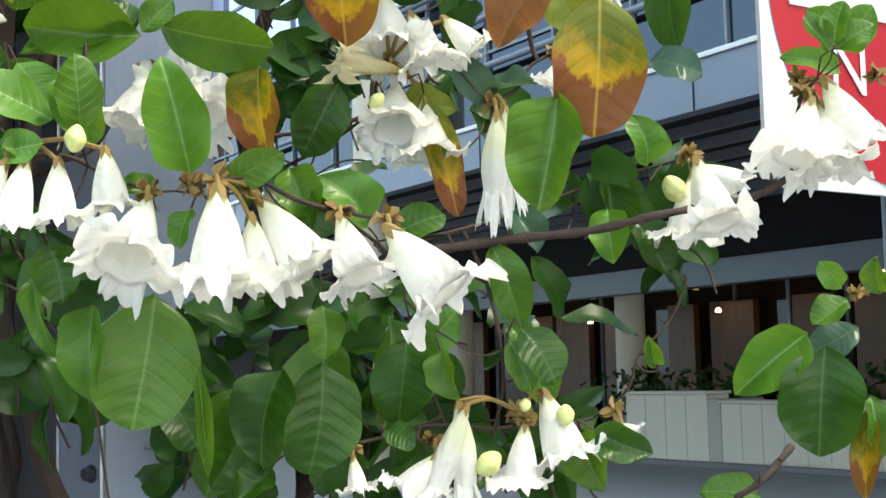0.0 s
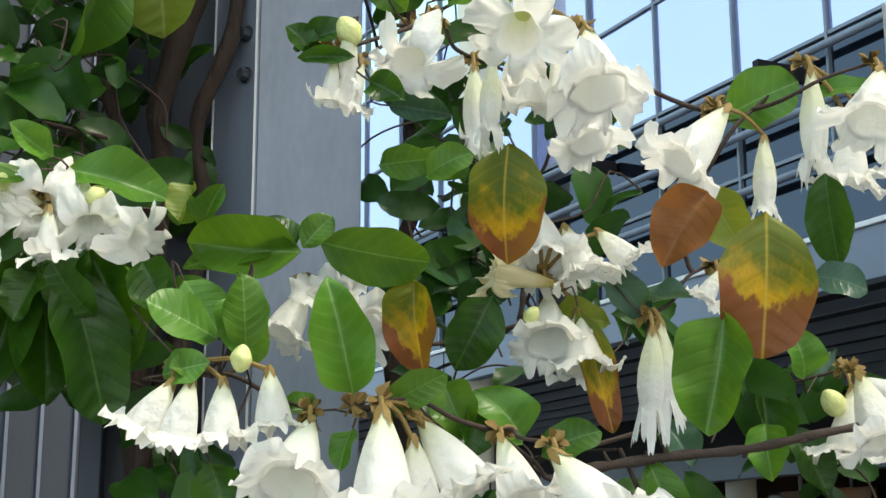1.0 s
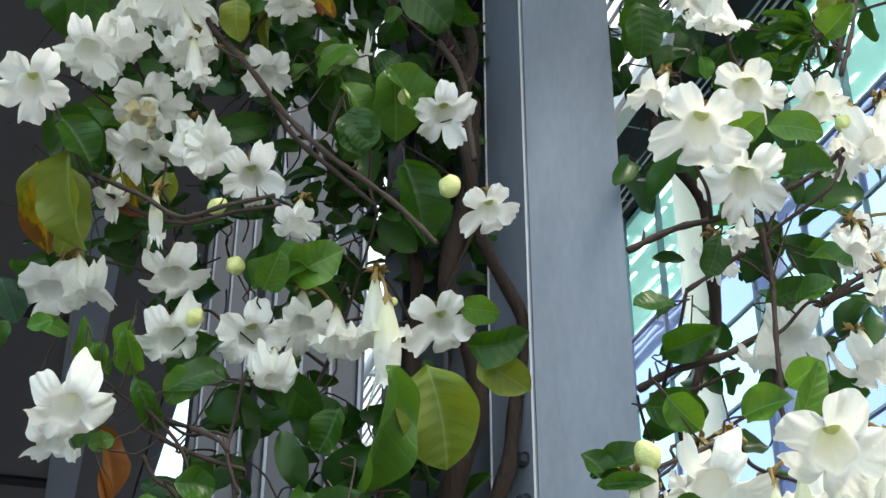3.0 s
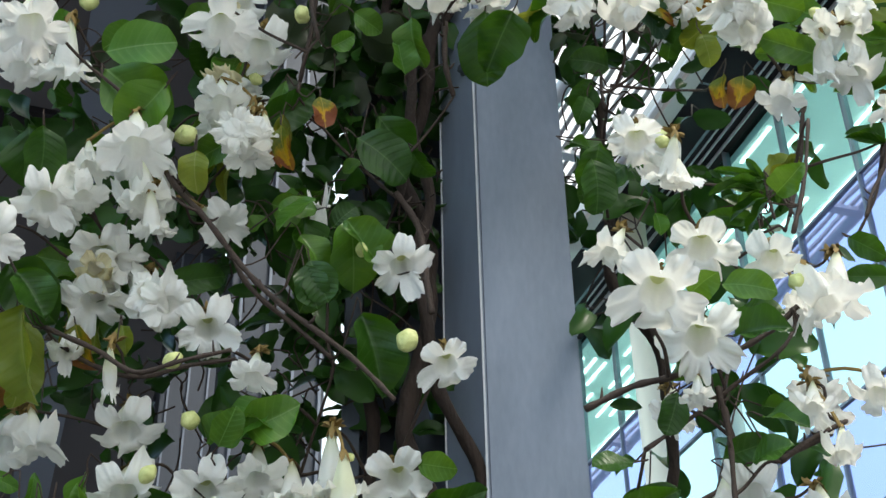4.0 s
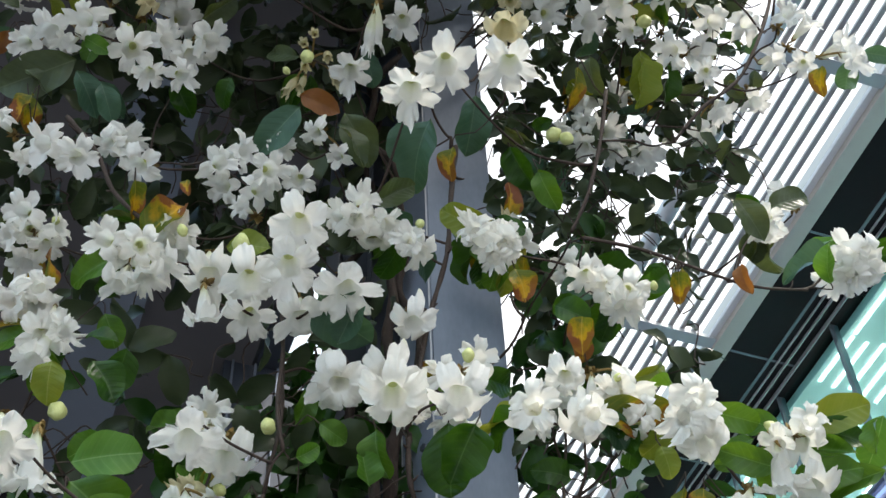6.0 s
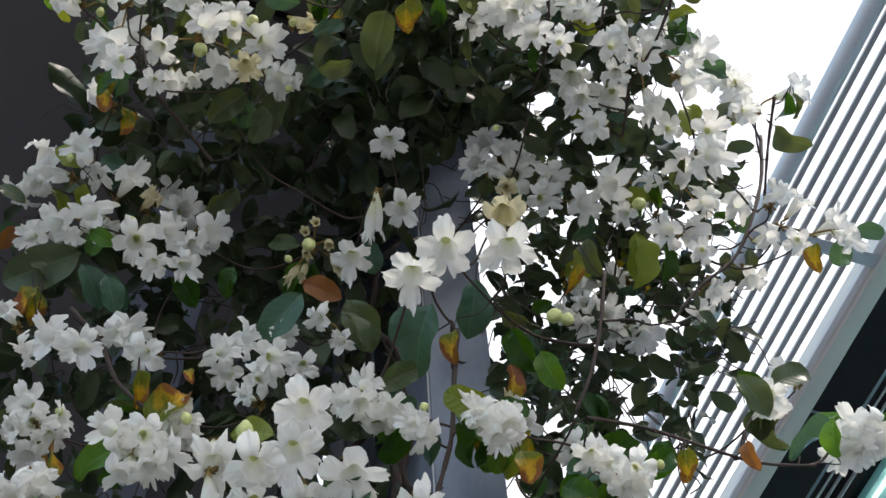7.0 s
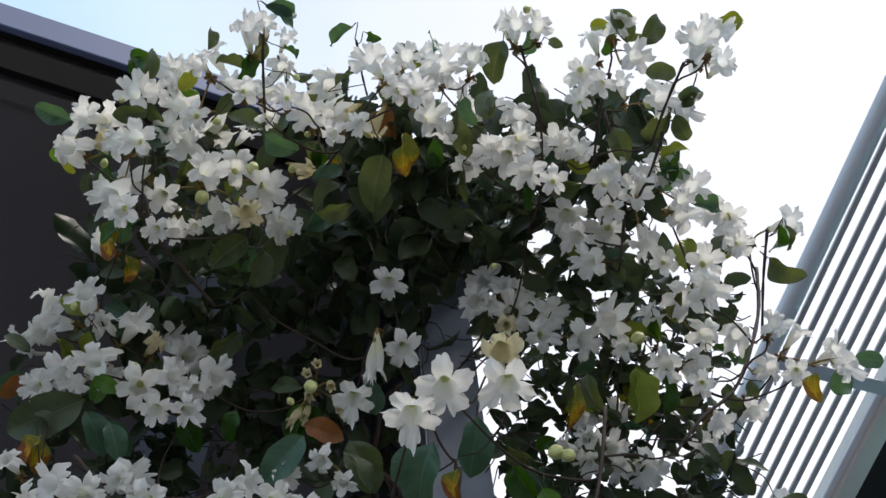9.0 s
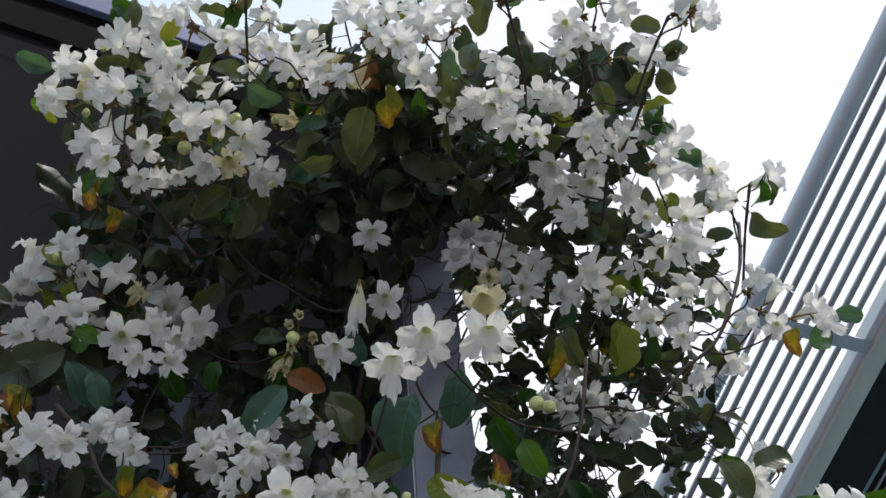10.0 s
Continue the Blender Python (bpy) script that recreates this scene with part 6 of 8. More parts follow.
bloom((-0.770, -0.978, 5.430), (-0.01, -0.25, -0.97), 0.118, "o")
bloom((-0.812, -1.104, 5.055), (0.03, -0.30, -0.95), 0.098, "o")
bloom((-0.751, -0.835, 5.468), (0.11, 0.22, -0.97), 0.099, "o")
bloom((-0.758, -0.968, 5.208), (0.01, -0.21, -0.98), 0.082, "o")
bloom((-0.990, -0.827, 5.477), (-0.41, -0.75, -0.52), 0.088, "o")
bloom((-0.688, -0.848, 5.473), (0.06, -0.13, -0.99), 0.066, "o")
bloom((-0.530, -1.288, 5.539), (0.54, -0.37, -0.75), 0.095, "o")
bloom((-0.452, -1.358, 5.276), (0.25, -0.39, -0.88), 0.089, "o")
bloom((-0.436, -1.216, 5.677), (0.27, -0.48, -0.83), 0.087, "o")
bloom((-0.381, -1.266, 5.737), (0.46, -0.39, -0.80), 0.100, "o")
bloom((-0.551, -0.954, 6.006), (0.70, -0.68, 0.23), 0.084, "o")
bloom((-0.349, -1.306, 5.355), (0.05, -0.47, -0.88), 0.080, "o")
bloom((-0.445, -1.093, 5.766), (0.38, -0.22, -0.90), 0.079, "o")
bloom((-0.458, -1.474, 5.518), (0.03, -0.91, -0.41), 0.108, "o")
bloom((-0.417, -1.441, 5.650), (0.03, -0.85, -0.53), 0.089, "o")
bloom((-0.371, -1.337, 5.835), (0.36, -0.86, -0.36), 0.078, "o")
bloom((-0.237, -1.182, 5.767), (0.59, -0.25, -0.76), 0.134, "o")
bloom((-0.310, -1.174, 5.541), (-0.14, -0.57, -0.81), 0.127, "o")
bloom((-0.237, -1.198, 5.442), (-0.75, -0.27, -0.61), 0.114, "o")
bloom((-0.192, -1.200, 5.476), (-0.51, -0.12, -0.85), 0.084, "w")
bloom((-0.224, -1.210, 5.269), (-0.25, -0.20, -0.95), 0.079, "o")
bloom((-0.106, -1.396, 5.377), (-0.34, -0.78, -0.53), 0.120, "o")
bloom((-0.052, -1.286, 5.566), (-0.38, -0.72, -0.58), 0.116, "o")
bloom((0.010, -1.358, 5.498), (0.11, -0.71, -0.69), 0.103, "o")
bloom((0.077, -1.277, 5.793), (-0.36, -0.93, -0.03), 0.123, "o")
bloom((0.118, -1.318, 5.494), (0.53, -0.57, -0.63), 0.125, "o")
bloom((0.175, -1.204, 5.660), (-0.12, -0.98, 0.18), 0.098, "o")
bloom((0.214, -1.337, 5.526), (0.12, -0.74, -0.66), 0.104, "o")
bloom((-0.022, -1.301, 5.365), (-0.05, -0.41, -0.91), 0.101, "o")
bloom((0.034, -1.321, 5.289), (0.17, -0.40, -0.90), 0.109, "o")
bloom((0.078, -1.301, 5.448), (0.23, -0.46, -0.86), 0.093, "o")
bloom((0.077, -1.156, 5.501), (0.30, -0.44, -0.85), 0.126, "o")
bloom((0.108, -1.071, 5.574), (-0.78, 0.47, -0.42), 0.108, "o")
bloom((-0.116, -1.100, 5.533), (-0.49, 0.70, -0.53), 0.089, "w")
bloom((-0.146, -1.215, 5.325), (-0.24, -0.13, -0.96), 0.080, "o")
bloom((0.207, -1.043, 5.808), (-0.82, -0.40, -0.41), 0.114, "o")
bloom((0.283, -0.979, 5.969), (-0.40, -0.14, -0.91), 0.130, "o")
bloom((0.363, -1.078, 5.690), (0.15, -0.77, -0.62), 0.111, "o")
bloom((0.181, -0.930, 5.625), (-0.39, 0.19, -0.90), 0.110, "o")
bloom((0.246, -1.036, 5.497), (-0.62, -0.28, -0.74), 0.117, "o")
bloom((0.297, -1.011, 5.483), (-0.24, -0.13, -0.96), 0.127, "o")
bloom((0.349, -1.079, 5.468), (0.20, -0.35, -0.91), 0.105, "o")
bloom((0.345, -1.011, 5.363), (-0.47, -0.38, -0.80), 0.115, "o")
bloom((0.456, -1.024, 5.566), (-0.20, -0.70, -0.69), 0.109, "o")
bloom((0.428, -0.931, 5.681), (-0.13, -0.64, -0.76), 0.113, "o")
bloom((0.418, -1.022, 5.262), (-0.09, -0.46, -0.89), 0.092, "o")
bloom((-0.315, -1.001, 5.507), (0.70, -0.01, -0.72), 0.086, "w")
bloom((0.491, -0.791, 5.494), (-0.11, -0.17, -0.98), 0.132, "o")
bloom((-0.394, -0.760, 5.598), (0.52, 0.28, -0.80), 0.101, "o")
bloom((0.353, -1.394, 5.630), (-0.03, -0.80, -0.60), 0.106, "o")
bloom((0.406, -1.427, 5.482), (-0.01, -0.59, -0.81), 0.093, "o")
bloom((0.319, -1.373, 5.739), (-0.26, -0.95, -0.17), 0.070, "o")
bloom((0.595, -1.330, 5.676), (-0.15, -0.70, 0.70), 0.087, "o")
bloom((0.655, -1.411, 5.518), (0.05, -0.58, -0.81), 0.094, "o")
bloom((0.691, -1.334, 5.425), (0.32, -0.47, -0.82), 0.114, "o")
bloom((0.516, -1.328, 5.318), (-0.04, -0.19, -0.98), 0.110, "o")
bloom((0.550, -1.320, 5.236), (-0.37, -0.17, -0.91), 0.079, "o")
bloom((0.509, -1.230, 5.376), (-0.19, -0.54, -0.82), 0.083, "o")
bloom((0.680, -1.180, 5.642), (-0.27, -0.91, -0.33), 0.088, "o")
bloom((0.870, -1.388, 5.412), (-0.09, -0.72, -0.69), 0.125, "o")
bloom((0.969, -1.358, 5.576), (0.13, -0.85, -0.52), 0.119, "o")
bloom((1.014, -1.219, 5.661), (0.39, -0.73, -0.56), 0.101, "o")
bloom((0.987, -1.182, 5.852), (-0.11, -0.54, -0.83), 0.104, "o")
bloom((0.799, -1.147, 5.559), (0.40, -0.42, -0.81), 0.126, "o")
bloom((0.897, -1.077, 5.632), (0.53, -0.29, -0.79), 0.111, "o")
bloom((0.811, -0.891, 5.624), (-0.18, -0.79, -0.58), 0.135, "o")
bloom((0.733, -0.919, 5.500), (0.24, -0.97, -0.01), 0.092, "o")
bloom((0.596, -0.961, 5.377), (-0.01, -0.55, -0.83), 0.116, "o")
bloom((0.640, -0.978, 5.488), (-0.29, -0.84, -0.46), 0.076, "o")
bloom((0.487, -1.036, 5.531), (-0.49, -0.69, -0.54), 0.108, "o")
bloom((0.538, -1.010, 5.517), (0.08, -0.70, -0.71), 0.098, "o")
bloom((0.702, -0.874, 5.475), (0.11, -0.71, -0.69), 0.120, "o")
bloom((0.904, -0.837, 5.575), (0.05, -0.83, -0.55), 0.135, "o")
bloom((0.805, -0.937, 5.253), (0.28, -0.65, -0.71), 0.093, "o")
bloom((0.821, -0.846, 5.337), (0.15, -0.64, -0.75), 0.106, "o")
bloom((0.972, -0.733, 5.595), (-0.73, -0.54, -0.40), 0.115, "o")
bloom((0.613, -0.838, 5.415), (-0.19, -0.14, -0.97), 0.096, "o")
bloom((0.614, -0.719, 5.524), (-0.26, -0.33, -0.91), 0.134, "o")
bloom((0.522, -0.739, 5.273), (-0.56, -0.30, -0.78), 0.116, "o")
bloom((1.040, -0.706, 5.577), (-0.09, -0.29, -0.95), 0.115, "o")
bloom((0.989, -0.678, 5.473), (-0.91, -0.18, -0.38), 0.124, "o")
bloom((1.018, -0.723, 5.357), (0.02, -0.42, -0.91), 0.087, "o")
bloom((0.880, -0.727, 5.242), (-0.08, -0.53, -0.84), 0.117, "o")
bloom((0.714, -0.756, 5.329), (0.07, 0.17, -0.98), 0.106, "o")
bloom((1.217, -0.720, 5.481), (0.52, -0.50, -0.69), 0.136, "o")
bloom((0.504, -0.764, 5.391), (-0.25, -0.08, -0.96), 0.108, "o")
bloom((0.767, -0.704, 5.303), (-0.10, -0.49, -0.86), 0.096, "o")
bloom((-1.211, -0.554, 5.643), (0.41, -0.76, 0.51), 0.131, "o")
bloom((-1.028, -0.711, 5.343), (-0.09, -0.84, -0.53), 0.131, "o")
bloom((-1.177, -0.567, 5.442), (-0.41, -0.49, -0.77), 0.125, "o")
bloom((-1.298, -0.461, 5.496), (-0.57, 0.22, -0.79), 0.140, "o")
bloom((-1.236, -0.499, 5.495), (-0.14, -0.25, -0.96), 0.116, "o")
bloom((-1.002, -0.588, 5.381), (0.21, -0.79, -0.57), 0.100, "o")
bloom((-1.095, -0.543, 5.143), (-0.14, -0.16, -0.98), 0.141, "o")
bloom((-0.994, -0.570, 5.167), (-0.14, -0.59, -0.80), 0.129, "o")
bloom((-1.161, -0.538, 5.095), (-0.03, -0.44, -0.90), 0.106, "o")
bloom((-0.999, -0.419, 5.312), (0.03, -0.14, -0.99), 0.101, "o")
bloom((-1.052, -0.520, 5.120), (-0.38, -0.31, -0.87), 0.085, "o")
bloom((-0.892, -0.571, 5.398), (0.63, -0.78, 0.05), 0.129, "o")
bloom((-0.802, -0.430, 5.526), (0.88, -0.32, -0.36), 0.115, "o")
bloom((-0.830, -0.523, 5.348), (0.61, -0.75, -0.25), 0.079, "w")
bloom((-0.761, -0.401, 5.459), (0.43, -0.54, -0.72), 0.136, "o")
bloom((-0.768, -0.464, 5.217), (0.71, -0.33, -0.62), 0.119, "o")
bloom((-0.638, -0.460, 5.208), (0.53, -0.33, -0.78), 0.137, "o")
bloom((-0.699, -0.431, 5.180), (0.40, -0.21, -0.89), 0.108, "o")
bloom((-0.703, -0.461, 5.023), (0.43, -0.38, -0.82), 0.103, "o")
bloom((-0.865, -0.485, 5.129), (0.14, -0.41, -0.90), 0.136, "o")
bloom((-0.800, -0.472, 5.017), (0.06, -0.26, -0.96), 0.093, "o")
bloom((-1.017, -0.530, 4.596), (-0.32, -0.58, -0.75), 0.130, "o")
bloom((-0.921, -0.502, 4.573), (0.37, -0.47, -0.80), 0.121, "o")
bloom((-1.111, -0.429, 4.667), (-0.72, -0.19, -0.67), 0.099, "o")
bloom((-0.817, -0.445, 4.718), (0.65, -0.39, -0.66), 0.118, "o")
bloom((-0.764, -0.485, 4.550), (-0.10, -0.43, -0.90), 0.113, "o")
bloom((-0.484, -0.491, 4.591), (0.86, -0.35, -0.37), 0.113, "o")
bloom((-0.543, -0.510, 4.521), (0.39, -0.69, -0.61), 0.101, "o")
bloom((-0.403, -0.540, 4.442), (0.30, -0.55, -0.78), 0.108, "o")
bloom((-1.175, -0.501, 4.771), (-0.22, -0.91, -0.35), 0.080, "o")
bloom((0.229, -0.478, 5.702), (-0.38, -0.72, -0.58), 0.141, "o")
bloom((0.181, -0.468, 5.565), (-0.49, -0.58, -0.65), 0.125, "o")
bloom((0.285, -0.529, 5.557), (-0.09, -0.97, -0.22), 0.102, "o")
bloom((0.362, -0.478, 5.583), (0.78, -0.46, 0.42), 0.137, "o")
bloom((0.302, -0.479, 5.451), (-0.01, -0.51, -0.86), 0.134, "o")
bloom((0.232, -0.489, 5.493), (-0.58, -0.37, -0.73), 0.082, "o")
bloom((0.435, -0.451, 5.485), (0.37, -0.55, -0.75), 0.114, "o")
bloom((0.392, -0.440, 5.361), (0.05, -0.47, -0.88), 0.110, "o")
bloom((0.269, -0.528, 5.286), (-0.05, -0.44, -0.90), 0.086, "w")
bloom((0.519, -0.446, 5.298), (0.28, -0.39, -0.88), 0.141, "o")
bloom((0.584, -0.534, 5.261), (-0.57, -0.28, -0.77), 0.130, "o")
bloom((0.623, -0.451, 5.225), (-0.49, -0.41, -0.77), 0.086, "o")
bloom((0.757, -0.467, 5.416), (-0.15, -0.99, -0.02), 0.135, "o")
bloom((0.822, -0.592, 5.271), (0.01, -0.67, -0.74), 0.130, "o")
bloom((0.857, -0.711, 5.098), (0.14, -0.38, -0.92), 0.124, "o")
bloom((0.893, -0.469, 5.248), (0.17, -0.51, -0.85), 0.109, "o")
bloom((0.730, -0.460, 5.095), (-0.57, -0.33, -0.76), 0.126, "o")
bloom((0.833, -0.399, 5.200), (-0.76, -0.57, -0.30), 0.109, "o")
bloom((0.812, -0.468, 4.960), (-0.25, -0.43, -0.87), 0.083, "o")
bloom((0.966, -0.517, 5.156), (0.01, -0.77, -0.64), 0.108, "o")
bloom((1.031, -0.645, 4.983), (0.04, -0.76, -0.65), 0.083, "o")
bloom((1.185, -0.470, 5.238), (0.51, -0.86, -0.02), 0.100, "o")
bloom((1.076, -0.394, 5.146), (0.43, -0.59, -0.68), 0.099, "o")
bloom((1.112, -0.453, 5.012), (-0.27, -0.37, -0.89), 0.085, "o")
bloom((0.495, -0.185, 5.245), (-0.97, -0.17, -0.16), 0.111, "o")
bloom((0.636, -0.167, 5.324), (-0.16, -0.97, 0.16), 0.114, "o")
bloom((0.575, -0.159, 5.115), (0.13, -0.61, -0.78), 0.120, "o")
bloom((0.674, -0.123, 5.018), (0.20, -0.26, -0.94), 0.130, "o")
bloom((0.501, -0.174, 5.158), (-0.41, -0.83, -0.38), 0.099, "o")
bloom((1.031, -0.237, 5.138), (0.03, -0.04, -1.00), 0.111, "o")
bloom((0.890, -0.294, 5.004), (0.04, -0.02, -1.00), 0.096, "o")
bloom((0.843, -0.235, 4.975), (0.14, -0.30, -0.94), 0.096, "o")
bloom((1.279, -0.447, 5.135), (0.53, -0.72, -0.44), 0.120, "o")
bloom((1.267, -0.468, 4.994), (0.41, -0.17, -0.90), 0.096, "o")
bloom((0.485, -0.145, 5.053), (-0.44, -0.34, -0.83), 0.098, "o")
bloom((0.590, -0.086, 5.095), (-0.08, -0.29, -0.95), 0.099, "o")
bloom((0.418, -0.200, 5.072), (-0.74, -0.51, -0.44), 0.086, "o")
bloom((0.974, -0.272, 4.616), (-0.77, -0.54, -0.35), 0.100, "o")
collar((-0.973, -1.199, 5.496), 0.114)
collar((-1.063, -1.120, 5.548), 0.058)
collar((-0.839, -1.182, 5.477), 0.078)
collar((-0.688, -1.083, 5.668), 0.100)
collar((-0.620, -0.960, 5.635), 0.100)
collar((-0.454, -0.990, 5.456), 0.087)
collar((-0.910, -0.907, 5.570), 0.113)
collar((-0.537, -0.852, 5.459), 0.159)
collar((-0.373, -0.774, 5.545), 0.072)
collar((-1.120, -0.679, 5.361), 0.127)
collar((-1.001, -0.654, 5.251), 0.070)
collar((-1.158, -0.520, 5.241), 0.162)
collar((-0.871, -0.592, 5.349), 0.090)
collar((-0.730, -0.440, 5.334), 0.127)
collar((-0.872, -0.452, 5.159), 0.088)
bloom((-0.092, -0.634, 5.416), (-0.007, -0.200, -0.993), 0.118, "o")
collar((0.244, -0.540, 5.423), 0.145)
collar((0.426, -0.484, 5.431), 0.082)
bloom((0.043, -0.840, 4.437), (-0.046, -0.265, -0.955), 0.145, "o")
bloom((-0.042, -0.876, 4.270), (-0.019, -0.281, -0.946), 0.138, "o")
bloom((0.204, -0.804, 4.655), (-0.085, -0.246, -0.965), 0.138, "w")
bloom((0.199, -0.833, 4.441), (-0.088, -0.266, -0.952), 0.138, "o")
collar((0.556, -0.458, 5.317), 0.117)
collar((0.729, -0.558, 5.303), 0.098)
collar((0.813, -0.672, 5.228), 0.096)
collar((0.720, -0.440, 5.225), 0.080)
collar((0.425, -0.225, 5.099), 0.080)
collar((0.558, -0.180, 5.154), 0.099)
collar((0.637, -0.101, 5.073), 0.099)
collar((0.890, -0.734, 5.366), 0.089)
collar((0.932, -0.701, 5.232), 0.096)
collar((0.831, -0.849, 5.457), 0.117)
collar((0.766, -0.944, 5.509), 0.075)
collar((0.559, -0.934, 5.424), 0.096)
collar((0.508, -0.751, 5.537), 0.091)
collar((0.566, -0.664, 5.422), 0.065)
collar((0.388, -0.969, 5.448), 0.096)
collar((0.321, -0.944, 5.656), 0.100)
collar((0.257, -1.096, 5.517), 0.096)
collar((0.169, -0.985, 5.528), 0.064)
collar((0.089, -1.050, 5.658), 0.072)
collar((-0.264, -1.076, 5.634), 0.099)
collar((-0.357, -0.988, 5.583), 0.080)
collar((0.475, -1.002, 5.588), 0.081)
collar((0.812, -1.120, 5.525), 0.075)
collar((1.122, -0.838, 5.281), 0.071)
collar((1.020, -0.530, 5.109), 0.114)
collar((0.851, -0.515, 5.117), 0.096)
collar((0.893, -0.303, 5.162), 0.099)
collar((1.008, -0.249, 5.104), 0.081)
collar((1.279, -0.452, 5.080), 0.071)
bud_at((-0.655, -0.940, 5.492), 0.071)
bud_at((-0.123, -1.084, 5.595), 0.053)
bud_at((0.673, -0.478, 5.235), 0.071)
bud_at((-0.493, -1.006, 5.542), 0.050)
leaf((-0.020, -1.019, 5.628), (-0.024, -0.949, 5.568), 0.098, "Y")
leaf((-0.877, -0.783, 5.398), (-0.899, -0.746, 5.341), 0.075, "Y")
leaf((-0.944, -0.866, 5.412), (-0.942, -0.818, 5.355), 0.071, "Y")
leaf((0.666, -0.392, 5.207), (0.670, -0.290, 5.105), 0.134, "O")
leaf((-0.149, -0.930, 5.606), (-0.102, -0.826, 5.528), 0.107, "D")
leaf((0.158, -1.128, 5.590), (0.169, -1.026, 5.517), 0.089, "D")
leaf((0.646, -1.061, 5.558), (0.672, -0.977, 5.486), 0.064, "D")
leaf((1.078, -0.714, 5.267), (1.147, -0.674, 5.188), 0.098, "D")
leaf((-0.480, -0.746, 5.490), (-0.500, -0.666, 5.415), 0.125, "D")
stem([(0.410, -1.130, 5.651), (0.422, -0.984, 5.592), (0.409, -0.852, 5.542), (0.360, -0.735, 5.503)], 0.0045)
stem([(0.630, -1.073, 5.626), (0.665, -0.937, 5.537), (0.674, -0.796, 5.506), (0.642, -0.655, 5.393)], 0.0056)
stem([(0.803, -1.039, 5.546), (0.756, -0.929, 5.499), (0.711, -0.848, 5.473)], 0.0045)
stem([(1.103, -0.756, 5.376), (1.080, -0.615, 5.307), (1.057, -0.492, 5.206)], 0.0045)
stem([(0.058, 0.207, 4.884), (0.076, 0.050, 5.029), (0.083, -0.111, 5.172)], 0.0068)
stem([(-0.871, -0.901, 5.535), (-0.810, -0.800, 5.497), (-0.729, -0.699, 5.453), (-0.645, -0.608, 5.390)], 0.0067)
stem([(-0.542, -0.877, 5.551), (-0.528, -0.801, 5.505), (-0.571, -0.716, 5.481)], 0.0056)
# -- group --
collar((-0.433, -1.465, 5.599), 0.087)
collar((-0.125, -1.459, 5.525), 0.068)
collar((0.380, -1.439, 5.511), 0.077)
collar((0.657, -1.380, 5.590), 0.053)
collar((0.673, -1.347, 5.384), 0.102)
collar((0.923, -1.330, 5.525), 0.092)
collar((0.820, -1.135, 5.502), 0.064)
collar((-0.042, -1.285, 5.660), 0.098)
collar((0.095, -1.312, 5.524), 0.121)
collar((-0.237, -1.239, 5.538), 0.079)
collar((-0.361, -1.303, 5.559), 0.044)
collar((-0.595, -1.362, 5.564), 0.079)
collar((-0.721, -1.300, 5.612), 0.098)
collar((-0.796, -1.283, 5.518), 0.079)
collar((-0.414, -1.529, 5.552), 0.052)
leaf((0.310, -1.354, 5.603), (0.267, -1.258, 5.543), 0.087, "D")
leaf((0.444, -1.361, 5.552), (0.473, -1.353, 5.514), 0.044, "D")
leaf((0.727, -1.265, 5.489), (0.804, -1.267, 5.441), 0.070, "D")
leaf((-0.468, -1.366, 5.582), (-0.488, -1.304, 5.528), 0.063, "D")
leaf((-0.359, -1.394, 5.526), (-0.316, -1.384, 5.494), 0.052, "D")
leaf((-0.105, -1.393, 5.619), (-0.071, -1.384, 5.585), 0.044, "D")
leaf((0.178, -1.202, 5.539), (0.189, -1.139, 5.483), 0.078, "U")
leaf((0.571, -1.197, 5.479), (0.513, -1.160, 5.442), 0.070, "D")
stem([(0.361, -1.334, 5.598), (0.389, -1.220, 5.552), (0.408, -1.127, 5.499), (0.409, -0.974, 5.458)], 0.0044)
stem([(-0.420, -1.421, 5.593), (-0.431, -1.316, 5.589), (-0.437, -1.183, 5.551)], 0.0044)
stem([(-0.141, -1.376, 5.623), (-0.131, -1.275, 5.598), (-0.119, -1.200, 5.598)], 0.0033)
stem([(0.635, -1.240, 5.554), (0.588, -1.142, 5.477), (0.568, -0.982, 5.458)], 0.0044)
stem([(0.852, -1.277, 5.507), (0.790, -1.176, 5.447), (0.737, -1.040, 5.425)], 0.0044)
# -- group --
thicket((0.118, -0.150, 1.602), (0.512, -0.150, 1.598), (0.505, -0.150, 1.240), (0.116, -0.150, 1.255), 52, 1.00)
thicket((0.472, -0.150, 1.618), (0.826, -0.150, 1.615), (0.812, -0.150, 1.206), (0.464, -0.150, 1.220), 32, 1.00)
thicket((0.27, -0.150, 2.105), (0.440, -0.150, 2.110), (0.434, -0.150, 1.770), (0.26, -0.150, 1.768), 18, 1.00)
thicket((0.834, -0.150, 1.855), (1.110, -0.150, 1.858), (1.099, -0.150, 1.613), (0.826, -0.150, 1.615), 12, 1.00)
# -- group --
thicket((-0.470, -0.100, 2.494), (-0.2, -0.100, 2.510), (-0.18, -0.100, 1.772), (-0.423, -0.100, 1.769), 42, 1.00)
thicket((0.193, -0.100, 2.356), (0.735, -0.100, 2.377), (0.717, -0.100, 1.926), (0.197, -0.100, 1.917), 27, 1.00)
